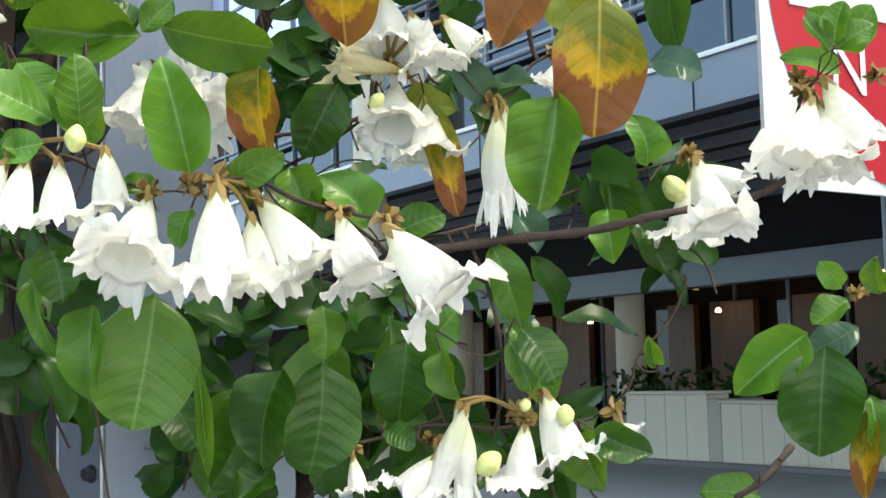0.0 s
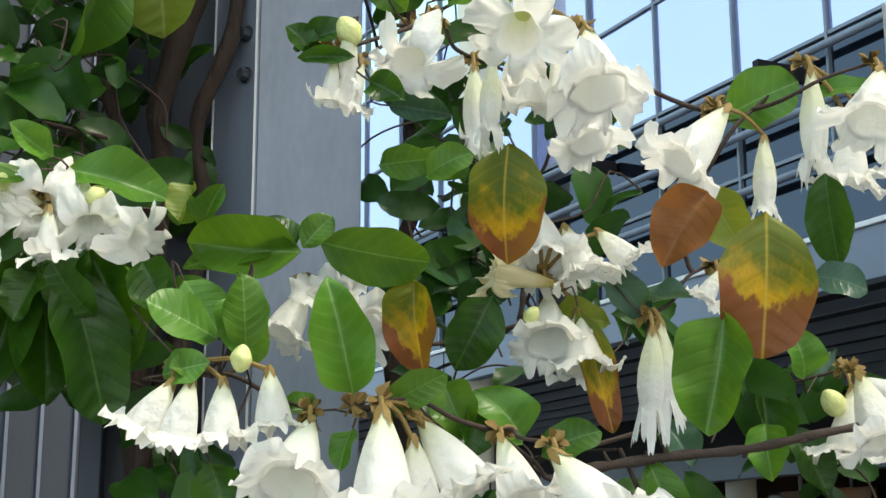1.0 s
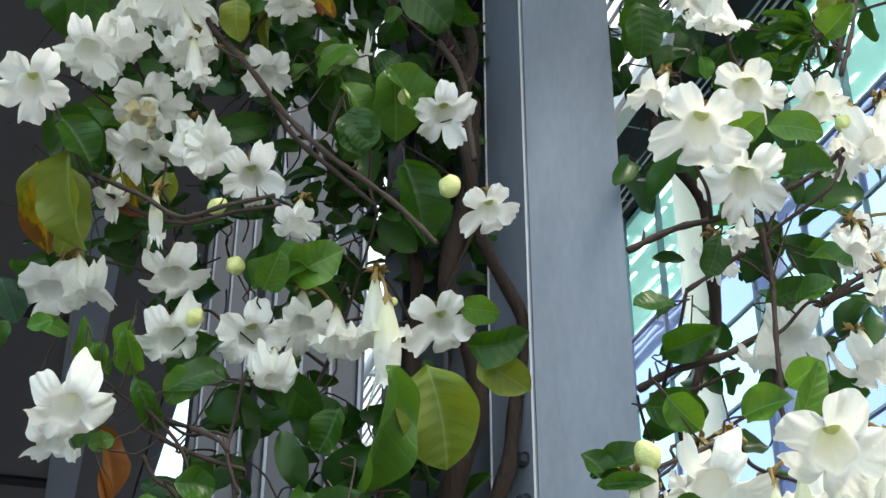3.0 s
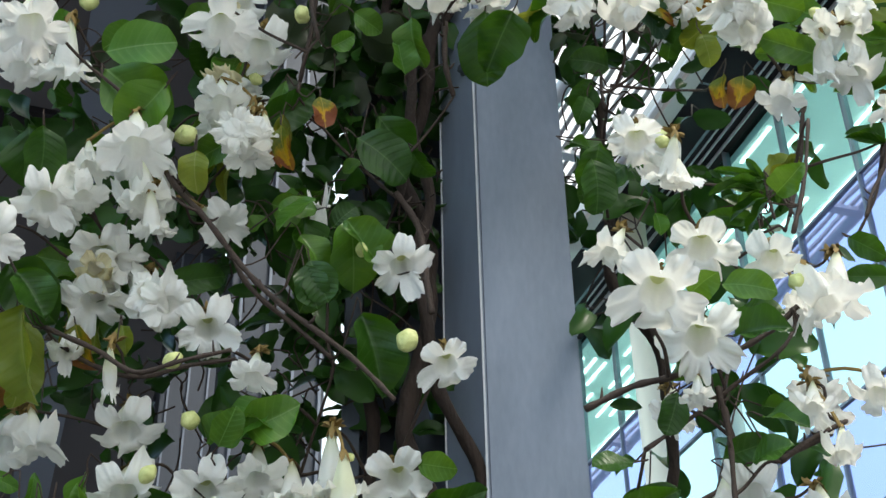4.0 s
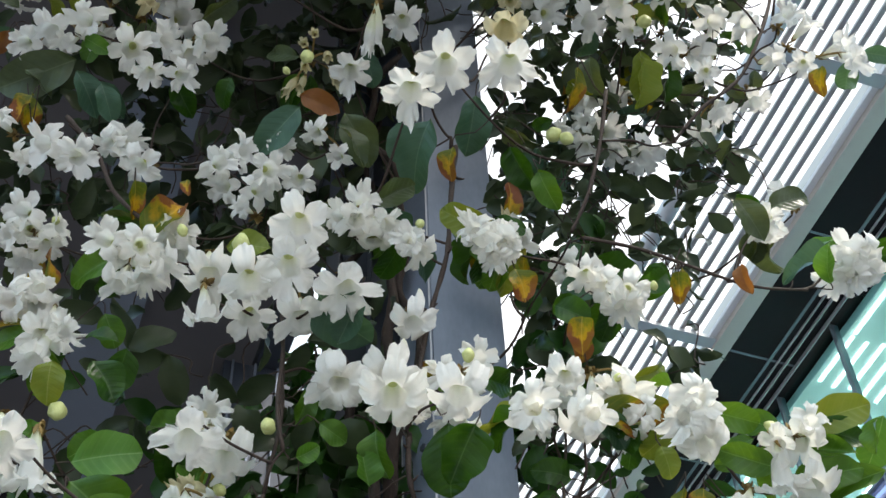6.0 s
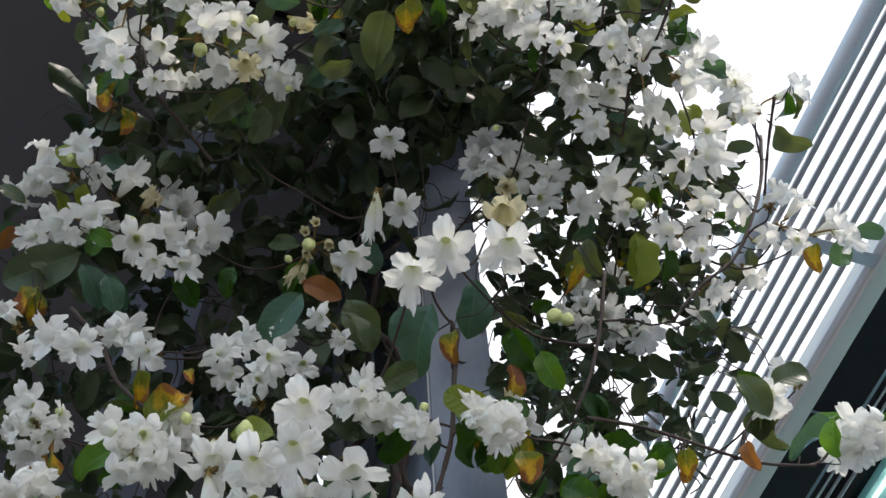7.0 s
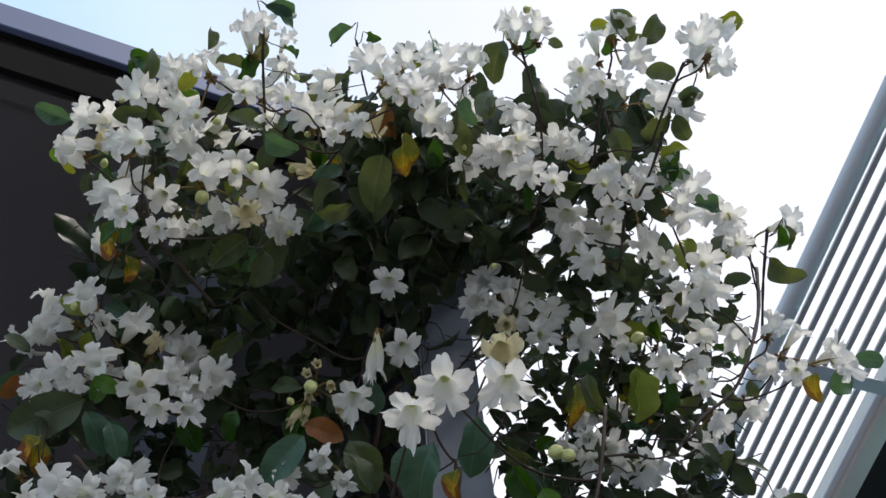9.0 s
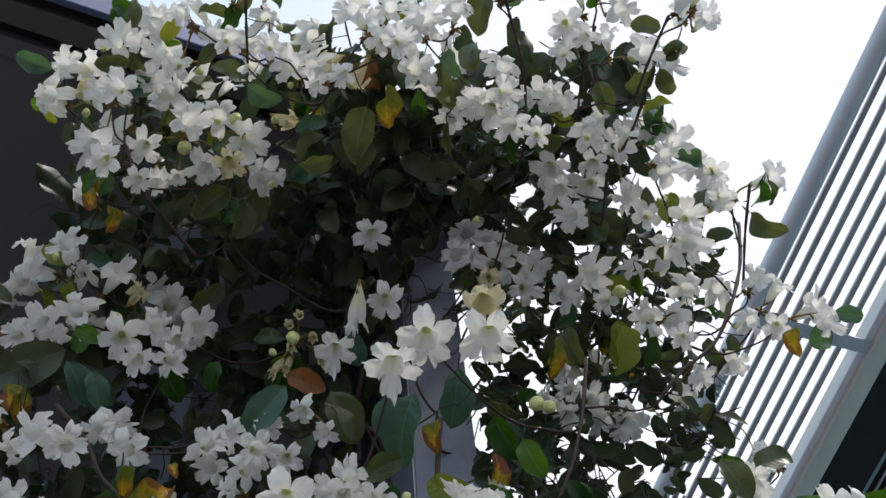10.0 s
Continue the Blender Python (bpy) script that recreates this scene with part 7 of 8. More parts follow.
# -- group --
thicket((-0.66, 0.100, 2.391), (-0.054, 0.100, 2.390), (-0.054, 0.100, 1.936), (-0.62, 0.100, 1.930), 42, 1.00)
thicket((-0.728, 0.100, 2.772), (-0.078, 0.100, 2.766), (-0.076, 0.100, 2.319), (-0.692, 0.100, 2.319), 34, 1.00)
thicket((0.234, 0.100, 2.923), (0.730, 0.100, 2.917), (0.669, 0.100, 2.228), (0.211, 0.100, 2.227), 25, 1.00)
thicket((-1.097, 0.100, 2.391), (-0.861, 0.100, 2.391), (-0.815, 0.100, 1.929), (-1.037, 0.100, 1.927), 20, 1.00)
# -- group --
thicket((-1.194, 0.050, 3.851), (-0.101, 0.050, 3.799), (-0.111, 0.050, 2.859), (-1.042, 0.050, 2.886), 100, 1.00)
thicket((0.250, 0.050, 3.674), (0.875, 0.050, 3.646), (0.739, 0.050, 2.835), (0.195, 0.050, 2.851), 27, 1.00)
# -- group --
thicket((-1.261, 0.050, 4.391), (-0.112, 0.050, 4.342), (-0.124, 0.050, 2.858), (-0.999, 0.050, 2.885), 87, 1.00)
thicket((0.241, 0.050, 4.326), (0.788, 0.050, 4.303), (0.642, 0.050, 3.347), (0.178, 0.050, 3.363), 57, 0.72)
# -- group --
thicket((-1.608, -0.150, 6.420), (-0.083, -0.150, 6.339), (-0.100, -0.150, 3.823), (-1.044, -0.150, 3.864), 125, 1.00)
thicket((0.328, -0.150, 6.318), (1.146, -0.150, 6.275), (0.664, -0.150, 3.791), (0.155, -0.150, 3.812), 162, 0.68)
# -- group --
thicket((-1.076, -0.996, 5.893), (0.062, -0.908, 5.977), (0.014, -0.050, 5.537), (-1.134, -0.167, 5.465), 264, 1.15)
thicket((-0.238, -1.028, 6.019), (0.859, -1.012, 5.921), (0.841, -0.441, 5.668), (-0.273, -0.451, 5.766), 242, 1.15)
thicket((0.271, -0.448, 5.757), (1.061, -0.470, 5.629), (1.006, 0.291, 5.138), (0.221, 0.329, 5.253), 198, 0.86)
thicket((-1.393, -0.216, 5.415), (-0.102, -0.054, 5.541), (-0.132, 0.439, 5.172), (-1.404, 0.259, 5.068), 132, 1.15)
# -- group --
thicket((-0.133, -0.400, 1.758), (-0.033, -0.400, 1.759), (-0.033, -0.400, 1.414), (-0.131, -0.400, 1.417), 17, 1.00)
# -- group --
thicket((-0.8, -0.1, 2.0), (-0.5, -0.1, 2.0), (-0.47, -0.1, 1.55), (-0.75, -0.1, 1.55), 24, 1.00)
thicket((-0.416, -0.350, 2.390), (-0.207, -0.350, 2.400), (-0.180, -0.350, 1.796), (-0.377, -0.350, 1.793), 30, 1.00)
# -- group --
thicket((-0.514, 0.120, 4.214), (-0.070, 0.120, 4.195), (-0.090, 0.120, 2.891), (-0.441, 0.120, 2.902), 70, 1.00)
# -- group --
thicket((-0.628, 0.100, 5.277), (-0.033, 0.100, 5.252), (-0.059, 0.100, 3.823), (-0.518, 0.100, 3.840), 50, 1.00)
# -- group --
thicket((-0.364, -0.497, 6.302), (0.365, -0.457, 6.279), (0.357, -0.348, 6.222), (-0.372, -0.389, 6.245), 34, 1.10)
thicket((-0.372, -0.389, 6.245), (-0.007, -0.369, 6.234), (-0.035, 0.016, 6.032), (-0.399, -0.005, 6.044), 50, 1.10)
thicket((0.269, -0.353, 6.225), (0.357, -0.348, 6.222), (0.328, 0.037, 6.020), (0.241, 0.032, 6.023), 12, 1.10)
# -- group --
leaf((-0.319, -0.529, 1.926), (-0.359, -0.537, 1.733), 0.082, "D")
leaf((-0.257, -0.554, 1.913), (-0.186, -0.546, 1.692), 0.104, "D")
leaf((-0.297, -0.503, 1.914), (-0.281, -0.504, 1.720), 0.088, "D")
leaf((-0.200, -0.464, 1.939), (-0.174, -0.465, 1.774), 0.064, "G")
leaf((-0.228, -0.522, 1.936), (-0.158, -0.525, 1.817), 0.069, "D")
# -- group --
truss((-0.534, -0.337, 3.725), 0.064, 4)
truss((-0.522, -0.365, 3.476), 0.067, 5)
truss((-0.452, -0.467, 3.285), 0.047, 4)
truss((-0.740, -0.331, 3.061), 0.063, 5)
truss((-0.622, -0.380, 2.981), 0.044, 3)
truss((-0.982, -0.329, 3.707), 0.066, 4)
leaf((-0.325, -0.368, 3.188), (-0.387, -0.405, 3.174), 0.069, "G")
leaf((-0.352, -0.392, 3.111), (-0.296, -0.378, 3.047), 0.085, "G")
leaf((-0.338, -0.426, 3.016), (-0.310, -0.409, 2.940), 0.075, "D")
leaf((-0.720, -0.413, 3.521), (-0.696, -0.350, 3.410), 0.145, "G")
leaf((-0.203, -0.330, 3.075), (-0.253, -0.408, 3.130), 0.087, "G")
# -- group --
thicket((-0.431, 0.080, 4.456), (-0.312, 0.080, 4.451), (-0.298, 0.080, 3.884), (-0.407, 0.080, 3.889), 14, 1.00)
thicket((-0.386, 0.080, 3.416), (-0.287, 0.080, 3.413), (-0.279, 0.080, 3.112), (-0.373, 0.080, 3.115), 10, 1.00)
thicket((-0.290, 0.080, 4.185), (-0.123, 0.080, 4.178), (-0.129, 0.080, 3.376), (-0.273, 0.080, 3.381), 32, 1.00)
# -- group --
thicket((-0.444, 0.050, 4.531), (-0.306, 0.050, 4.525), (-0.283, 0.050, 3.858), (-0.403, 0.050, 3.863), 10, 1.00)
# -- group --
leaf((-0.634, -0.181, 2.189), (-0.513, -0.162, 2.111), 0.092, "D")
leaf((-0.604, -0.196, 2.237), (-0.671, -0.226, 2.166), 0.083, "G")
leaf((-0.666, -0.163, 2.008), (-0.719, -0.199, 1.951), 0.071, "G")
# -- group --
leaf((0.361, -0.331, 1.503), (0.345, -0.362, 1.288), 0.131, "G")
leaf((0.472, -0.333, 1.529), (0.478, -0.363, 1.360), 0.099, "G")
leaf((0.676, -0.315, 1.518), (0.743, -0.362, 1.393), 0.077, "G")
leaf((0.236, -0.269, 1.424), (0.183, -0.304, 1.259), 0.098, "G")
leaf((0.117, -0.297, 1.409), (0.161, -0.329, 1.328), 0.074, "D")
leaf((0.399, -0.313, 1.457), (0.335, -0.338, 1.350), 0.075, "G")
leaf((0.531, -0.259, 1.474), (0.583, -0.301, 1.529), 0.066, "L")
leaf((0.854, -0.324, 1.708), (0.853, -0.347, 1.623), 0.069, "L")
leaf((0.703, -0.251, 1.717), (0.738, -0.283, 1.644), 0.068, "U")
# -- group --
thicket((0.192, -0.100, 4.342), (0.299, -0.100, 4.338), (0.243, -0.100, 3.712), (0.150, -0.100, 3.716), 12, 0.80)
# -- group --
thicket((0.253, -0.150, 4.650), (0.514, -0.150, 4.640), (0.455, -0.150, 4.117), (0.218, -0.150, 4.126), 25, 0.80)
# -- group --
thicket((0.239, -0.150, 4.941), (0.589, -0.150, 4.926), (0.502, -0.150, 4.275), (0.195, -0.150, 4.288), 25, 0.80)
# -- group --
truss((0.205, -0.267, 4.477), 0.064, 4)
truss((0.384, -0.321, 4.255), 0.049, 3)
leaf((0.245, -0.347, 4.332), (0.232, -0.278, 4.234), 0.088, "Y")
leaf((0.367, -0.330, 4.369), (0.389, -0.273, 4.276), 0.089, "U")
# -- group --
leaf((-1.016, -0.488, 5.079), (-1.216, -0.459, 4.997), 0.122, "D")
leaf((-1.156, -0.488, 5.033), (-1.081, -0.432, 5.008), 0.087, "L")
leaf((-1.012, -0.470, 5.044), (-0.952, -0.376, 4.978), 0.101, "U")
leaf((-1.028, -0.369, 5.438), (-1.070, -0.304, 5.372), 0.091, "L")
leaf((-1.000, -0.395, 5.096), (-0.904, -0.318, 5.053), 0.097, "U")
leaf((-1.123, -0.480, 4.908), (-1.114, -0.409, 4.846), 0.071, "Y")
leaf((-1.247, -0.488, 5.251), (-1.288, -0.444, 5.199), 0.082, "R")
leaf((-0.832, -0.521, 5.499), (-0.809, -0.573, 5.546), 0.065, "L")
leaf((-0.700, -0.410, 5.419), (-0.594, -0.448, 5.470), 0.067, "G")
leaf((-0.785, -1.229, 5.505), (-0.878, -1.224, 5.484), 0.084, "D")
leaf((-0.566, -1.238, 5.411), (-0.519, -1.280, 5.448), 0.041, "L")
leaf((-0.652, -0.904, 6.321), (-0.529, -0.865, 6.309), 0.116, "G")
leaf((-0.466, -1.043, 5.736), (-0.378, -0.989, 5.706), 0.078, "U")
leaf((-0.771, -1.054, 5.103), (-0.880, -1.039, 5.069), 0.065, "D")
leaf((-0.991, -0.777, 5.733), (-1.006, -0.703, 5.673), 0.077, "Y")
leaf((-0.909, -0.777, 5.460), (-0.898, -0.712, 5.412), 0.062, "Y")
leaf((-0.807, -0.785, 5.835), (-0.785, -0.712, 5.785), 0.070, "D")
leaf((-0.520, -0.824, 5.419), (-0.626, -0.769, 5.364), 0.097, "D")
leaf((-0.463, -0.727, 5.634), (-0.494, -0.624, 5.552), 0.102, "D")
leaf((-0.312, -0.951, 5.548), (-0.223, -0.975, 5.572), 0.064, "U")
leaf((-0.218, -0.951, 5.508), (-0.310, -0.909, 5.473), 0.080, "D")
leaf((-0.186, -0.951, 5.332), (-0.282, -0.938, 5.318), 0.071, "D")
leaf((-0.082, -1.050, 5.477), (-0.125, -0.924, 5.385), 0.096, "D")
leaf((-0.178, -0.584, 5.904), (-0.273, -0.492, 5.831), 0.109, "D")
leaf((-0.007, -1.021, 5.730), (-0.006, -0.926, 5.662), 0.096, "Y")
leaf((-0.061, -1.050, 5.914), (-0.064, -0.958, 5.848), 0.065, "R")
leaf((-0.232, -0.951, 5.752), (-0.258, -0.895, 5.710), 0.056, "Y")
leaf((0.184, -0.993, 6.075), (0.249, -0.928, 6.025), 0.087, "D")
leaf((0.198, -0.986, 5.840), (0.202, -0.902, 5.780), 0.087, "D")
leaf((0.590, -0.135, 5.639), (0.581, -0.029, 5.548), 0.123, "D")
leaf((0.749, -0.117, 5.661), (0.773, 0.033, 5.525), 0.151, "Y")
leaf((0.526, -0.135, 5.545), (0.494, -0.014, 5.443), 0.055, "Y")
leaf((0.652, -0.401, 5.389), (0.756, -0.412, 5.380), 0.059, "O")
leaf((0.849, -0.419, 5.341), (0.924, -0.392, 5.300), 0.088, "D")
leaf((0.735, -0.410, 5.094), (0.721, -0.330, 5.026), 0.080, "D")
leaf((0.808, -0.185, 4.985), (0.870, -0.201, 4.985), 0.092, "U")
leaf((0.649, -0.036, 5.014), (0.581, -0.002, 4.993), 0.094, "D")
leaf((0.936, -0.185, 5.013), (0.899, -0.136, 4.976), 0.064, "D")
leaf((0.344, -0.150, 5.047), (0.282, -0.076, 4.984), 0.097, "U")
leaf((0.247, -0.150, 5.171), (0.341, -0.105, 5.121), 0.076, "D")
leaf((-0.229, -0.450, 4.823), (-0.167, -0.345, 4.731), 0.121, "D")
leaf((-0.409, -0.441, 4.800), (-0.453, -0.398, 4.755), 0.089, "G")
leaf((-0.181, -0.450, 5.144), (-0.146, -0.379, 5.084), 0.073, "U")
leaf((-0.740, -0.411, 5.073), (-0.694, -0.332, 5.012), 0.087, "D")
leaf((-0.572, -0.411, 5.085), (-0.606, -0.353, 5.028), 0.080, "D")
leaf((-0.890, -0.414, 5.418), (-0.841, -0.353, 5.377), 0.056, "D")
leaf((-1.176, -0.493, 5.462), (-1.126, -0.430, 5.424), 0.076, "O")
bloom((-0.869, -0.454, 4.692), (-0.15, -0.34, -0.93), 0.092, "o")
bloom((-0.541, -0.450, 4.496), (-0.21, -0.62, -0.76), 0.095, "o")
bloom((-0.436, -0.496, 4.418), (0.34, -0.67, -0.66), 0.092, "o")
bloom((-0.484, -0.484, 4.365), (-0.42, -0.76, -0.51), 0.073, "o")
bloom((-0.345, -0.441, 4.524), (-0.02, -0.45, -0.89), 0.087, "o")
bloom((-0.393, -0.471, 4.635), (0.23, -0.48, -0.85), 0.081, "o")
bloom((-0.305, -0.473, 4.693), (-0.17, -0.38, -0.91), 0.082, "o")
bloom((-0.247, -0.411, 4.674), (-0.28, -0.59, -0.76), 0.073, "o")
thicket((0.356, -0.100, 6.317), (0.859, -0.100, 6.252), (0.603, -0.100, 4.816), (0.220, -0.100, 4.856), 58, 0.72)
thicket((0.844, -0.200, 6.301), (1.145, -0.200, 6.261), (0.838, -0.200, 4.908), (0.604, -0.200, 4.933), 30, 0.70)
# -- group --
leaf((0.953, -0.370, 3.536), (0.770, -0.295, 3.525), 0.071, "G")
leaf((0.932, -0.370, 3.446), (0.824, -0.335, 3.452), 0.035, "D")
leaf((0.994, -0.370, 3.694), (0.955, -0.294, 3.613), 0.082, "L")
leaf((0.690, -0.370, 3.636), (0.602, -0.334, 3.620), 0.054, "G")
leaf((0.691, -0.370, 3.550), (0.597, -0.364, 3.578), 0.043, "G")
leaf((0.517, -0.520, 3.111), (0.432, -0.521, 3.144), 0.018, "D")
leaf((0.517, -0.520, 3.105), (0.452, -0.507, 3.108), 0.018, "D")
leaf((0.518, -0.520, 3.100), (0.466, -0.498, 3.083), 0.018, "D")
leaf((0.563, -0.370, 3.222), (0.620, -0.406, 3.259), 0.040, "O")
leaf((0.565, -0.370, 3.218), (0.601, -0.371, 3.206), 0.021, "D")
leaf((0.516, -0.520, 3.113), (0.486, -0.536, 3.150), 0.016, "D")
leaf((0.526, -0.520, 3.100), (0.541, -0.504, 3.068), 0.019, "D")
leaf((0.819, -0.370, 3.307), (0.741, -0.364, 3.337), 0.022, "D")
leaf((0.820, -0.370, 3.311), (0.756, -0.379, 3.358), 0.019, "D")
leaf((0.820, -0.370, 3.304), (0.867, -0.362, 3.266), 0.044, "D")
leaf((0.819, -0.370, 3.319), (0.853, -0.388, 3.329), 0.024, "D")
leaf((1.103, -0.242, 4.470), (1.034, -0.200, 4.453), 0.042, "L")
leaf((1.108, -0.242, 4.475), (1.122, -0.199, 4.423), 0.039, "L")
leaf((0.874, -0.242, 4.675), (0.951, -0.180, 4.589), 0.066, "D")
leaf((0.419, -0.115, 5.008), (0.350, -0.024, 4.929), 0.101, "U")
leaf((0.289, -0.170, 5.003), (0.326, -0.103, 4.936), 0.073, "U")
leaf((0.340, -0.470, 3.997), (0.281, -0.445, 3.978), 0.056, "D")
leaf((0.329, -0.470, 3.891), (0.339, -0.425, 3.837), 0.044, "Y")
leaf((0.557, -0.470, 4.121), (0.516, -0.404, 4.059), 0.086, "D")
leaf((0.601, -0.470, 4.099), (0.589, -0.411, 4.037), 0.044, "Y")
leaf((0.223, -0.520, 3.210), (0.203, -0.468, 3.134), 0.067, "D")
leaf((0.241, -0.370, 3.506), (0.192, -0.333, 3.462), 0.063, "D")
leaf((0.123, -0.470, 4.138), (0.100, -0.513, 4.185), 0.038, "G")
leaf((-0.169, -0.575, 3.927), (-0.221, -0.501, 3.843), 0.079, "U")
leaf((-0.614, -0.522, 3.394), (-0.707, -0.486, 3.314), 0.121, "G")
leaf((-0.765, -0.470, 3.991), (-0.742, -0.415, 3.936), 0.081, "G")
leaf((-0.697, -0.470, 3.874), (-0.728, -0.410, 3.795), 0.092, "D")
leaf((-0.712, -0.420, 3.643), (-0.792, -0.411, 3.605), 0.069, "L")
leaf((-0.809, -0.320, 3.447), (-0.798, -0.292, 3.410), 0.037, "G")
stem([(0.661, -0.396, 3.407), (0.639, -0.394, 3.306), (0.607, -0.400, 3.206), (0.587, -0.400, 3.114)], 0.0042)
stem([(0.805, -0.402, 3.287), (0.790, -0.390, 3.234), (0.749, -0.404, 3.157), (0.727, -0.407, 3.104)], 0.0036)
stem([(0.551, -0.405, 3.193), (0.552, -0.405, 3.151), (0.555, -0.403, 3.106)], 0.0034)
leaf((0.299, -0.897, 2.157), (0.347, -0.935, 2.240), 0.043, "G")
leaf((0.088, -0.720, 2.176), (0.055, -0.730, 2.214), 0.039, "D")
leaf((0.137, -0.720, 2.224), (0.061, -0.705, 2.199), 0.033, "D")
leaf((0.174, -0.720, 2.299), (0.218, -0.707, 2.253), 0.048, "G")
leaf((0.223, -0.270, 2.562), (0.314, -0.292, 2.594), 0.043, "D")
leaf((0.262, -0.270, 2.674), (0.222, -0.258, 2.658), 0.042, "D")
leaf((0.516, -0.520, 3.086), (0.424, -0.516, 3.113), 0.017, "D")
leaf((0.515, -0.520, 3.074), (0.448, -0.489, 3.051), 0.019, "D")
leaf((0.519, -0.520, 3.067), (0.476, -0.478, 3.020), 0.021, "D")
leaf((0.571, -0.370, 3.219), (0.624, -0.402, 3.247), 0.039, "O")
leaf((0.258, -0.370, 3.262), (0.204, -0.330, 3.213), 0.071, "D")
leaf((0.311, -0.520, 3.044), (0.320, -0.499, 3.010), 0.031, "L")
leaf((-0.843, -0.240, 2.697), (-0.852, -0.208, 2.621), 0.029, "L")
leaf((-0.746, -0.240, 2.695), (-0.765, -0.201, 2.598), 0.033, "L")
leaf((-0.580, -0.240, 2.643), (-0.670, -0.220, 2.552), 0.080, "D")
leaf((-0.481, -0.240, 2.583), (-0.402, -0.193, 2.503), 0.073, "D")
leaf((-0.353, -0.240, 2.502), (-0.393, -0.216, 2.426), 0.061, "D")
leaf((-0.622, -0.240, 2.421), (-0.583, -0.209, 2.359), 0.072, "D")
leaf((-0.941, -0.240, 2.700), (-0.882, -0.210, 2.679), 0.033, "L")
leaf((-0.397, -0.320, 2.785), (-0.490, -0.303, 2.726), 0.073, "L")
leaf((-0.350, -0.320, 3.244), (-0.419, -0.314, 3.223), 0.058, "L")
thicket((0.228, -0.050, 5.159), (0.593, -0.050, 5.144), (0.461, -0.050, 3.939), (0.226, -0.050, 3.948), 46, 0.72)
thicket((-0.988, -0.050, 3.585), (-0.510, -0.050, 3.568), (-0.472, -0.050, 3.000), (-0.897, -0.050, 3.014), 40, 0.90)
# -- group --
leaf((-0.716, -0.300, 2.546), (-0.675, -0.253, 2.458), 0.040, "D")
leaf((-0.656, -0.300, 2.512), (-0.563, -0.299, 2.567), 0.054, "D")
leaf((-0.779, -0.300, 2.614), (-0.785, -0.282, 2.567), 0.026, "G")
leaf((-0.729, -0.300, 2.636), (-0.745, -0.275, 2.570), 0.032, "G")
leaf((-0.766, -0.300, 2.480), (-0.813, -0.290, 2.419), 0.042, "D")
leaf((-0.735, -0.300, 2.425), (-0.778, -0.307, 2.412), 0.035, "G")
leaf((-0.624, -0.300, 2.340), (-0.556, -0.282, 2.336), 0.052, "D")
leaf((-0.755, -0.300, 2.372), (-0.732, -0.256, 2.263), 0.020, "R")
leaf((-0.648, -0.300, 2.298), (-0.681, -0.312, 2.310), 0.030, "G")
leaf((-0.637, -0.300, 2.287), (-0.595, -0.294, 2.300), 0.036, "D")
leaf((-0.818, -0.300, 2.216), (-0.769, -0.275, 2.183), 0.046, "G")
leaf((-0.794, -0.300, 2.175), (-0.764, -0.304, 2.225), 0.034, "D")
leaf((-0.777, -0.300, 2.195), (-0.817, -0.303, 2.164), 0.040, "D")
leaf((-0.802, -0.300, 2.155), (-0.761, -0.277, 2.117), 0.034, "D")
leaf((-0.682, -0.300, 2.236), (-0.713, -0.295, 2.192), 0.034, "G")
leaf((-0.674, -0.300, 2.256), (-0.618, -0.276, 2.224), 0.040, "D")
leaf((-0.600, -0.300, 2.195), (-0.692, -0.312, 2.161), 0.047, "D")
leaf((-0.598, -0.300, 2.175), (-0.624, -0.284, 2.091), 0.051, "D")
leaf((-0.857, -0.300, 2.125), (-0.908, -0.307, 2.083), 0.040, "G")
leaf((-0.824, -0.300, 2.095), (-0.876, -0.309, 2.064), 0.036, "G")
leaf((-0.789, -0.300, 2.125), (-0.823, -0.300, 2.085), 0.044, "D")
leaf((-0.810, -0.300, 2.056), (-0.773, -0.279, 2.013), 0.046, "G")
leaf((-0.847, -0.300, 2.037), (-0.899, -0.318, 2.042), 0.034, "D")
leaf((-0.864, -0.300, 2.017), (-0.895, -0.299, 1.960), 0.048, "D")
leaf((-0.732, -0.300, 2.047), (-0.782, -0.300, 1.979), 0.043, "D")
leaf((-0.746, -0.300, 1.999), (-0.799, -0.311, 1.977), 0.039, "G")
leaf((-0.719, -0.300, 2.018), (-0.752, -0.296, 1.952), 0.033, "D")
leaf((-0.668, -0.300, 2.086), (-0.640, -0.285, 2.051), 0.031, "G")
leaf((-0.654, -0.300, 2.037), (-0.676, -0.298, 2.000), 0.029, "D")
leaf((-0.798, -0.300, 1.951), (-0.848, -0.307, 1.902), 0.053, "G")
leaf((-0.760, -0.300, 1.951), (-0.732, -0.283, 1.898), 0.045, "D")
leaf((-0.824, -0.300, 1.922), (-0.873, -0.311, 1.892), 0.047, "G")
leaf((-0.738, -0.300, 1.923), (-0.680, -0.275, 1.873), 0.054, "D")
leaf((-0.660, -0.300, 1.942), (-0.692, -0.299, 1.886), 0.044, "G")
leaf((-0.634, -0.300, 1.914), (-0.598, -0.289, 1.898), 0.038, "G")
leaf((-0.581, -0.300, 1.961), (-0.614, -0.296, 1.897), 0.044, "D")
leaf((-0.573, -0.300, 1.980), (-0.518, -0.282, 1.947), 0.038, "G")
leaf((-0.774, -0.300, 1.904), (-0.798, -0.301, 1.867), 0.039, "G")
leaf((-0.544, -0.300, 2.096), (-0.590, -0.305, 2.075), 0.043, "G")
leaf((-0.613, -0.300, 1.999), (-0.587, -0.301, 2.038), 0.033, "G")
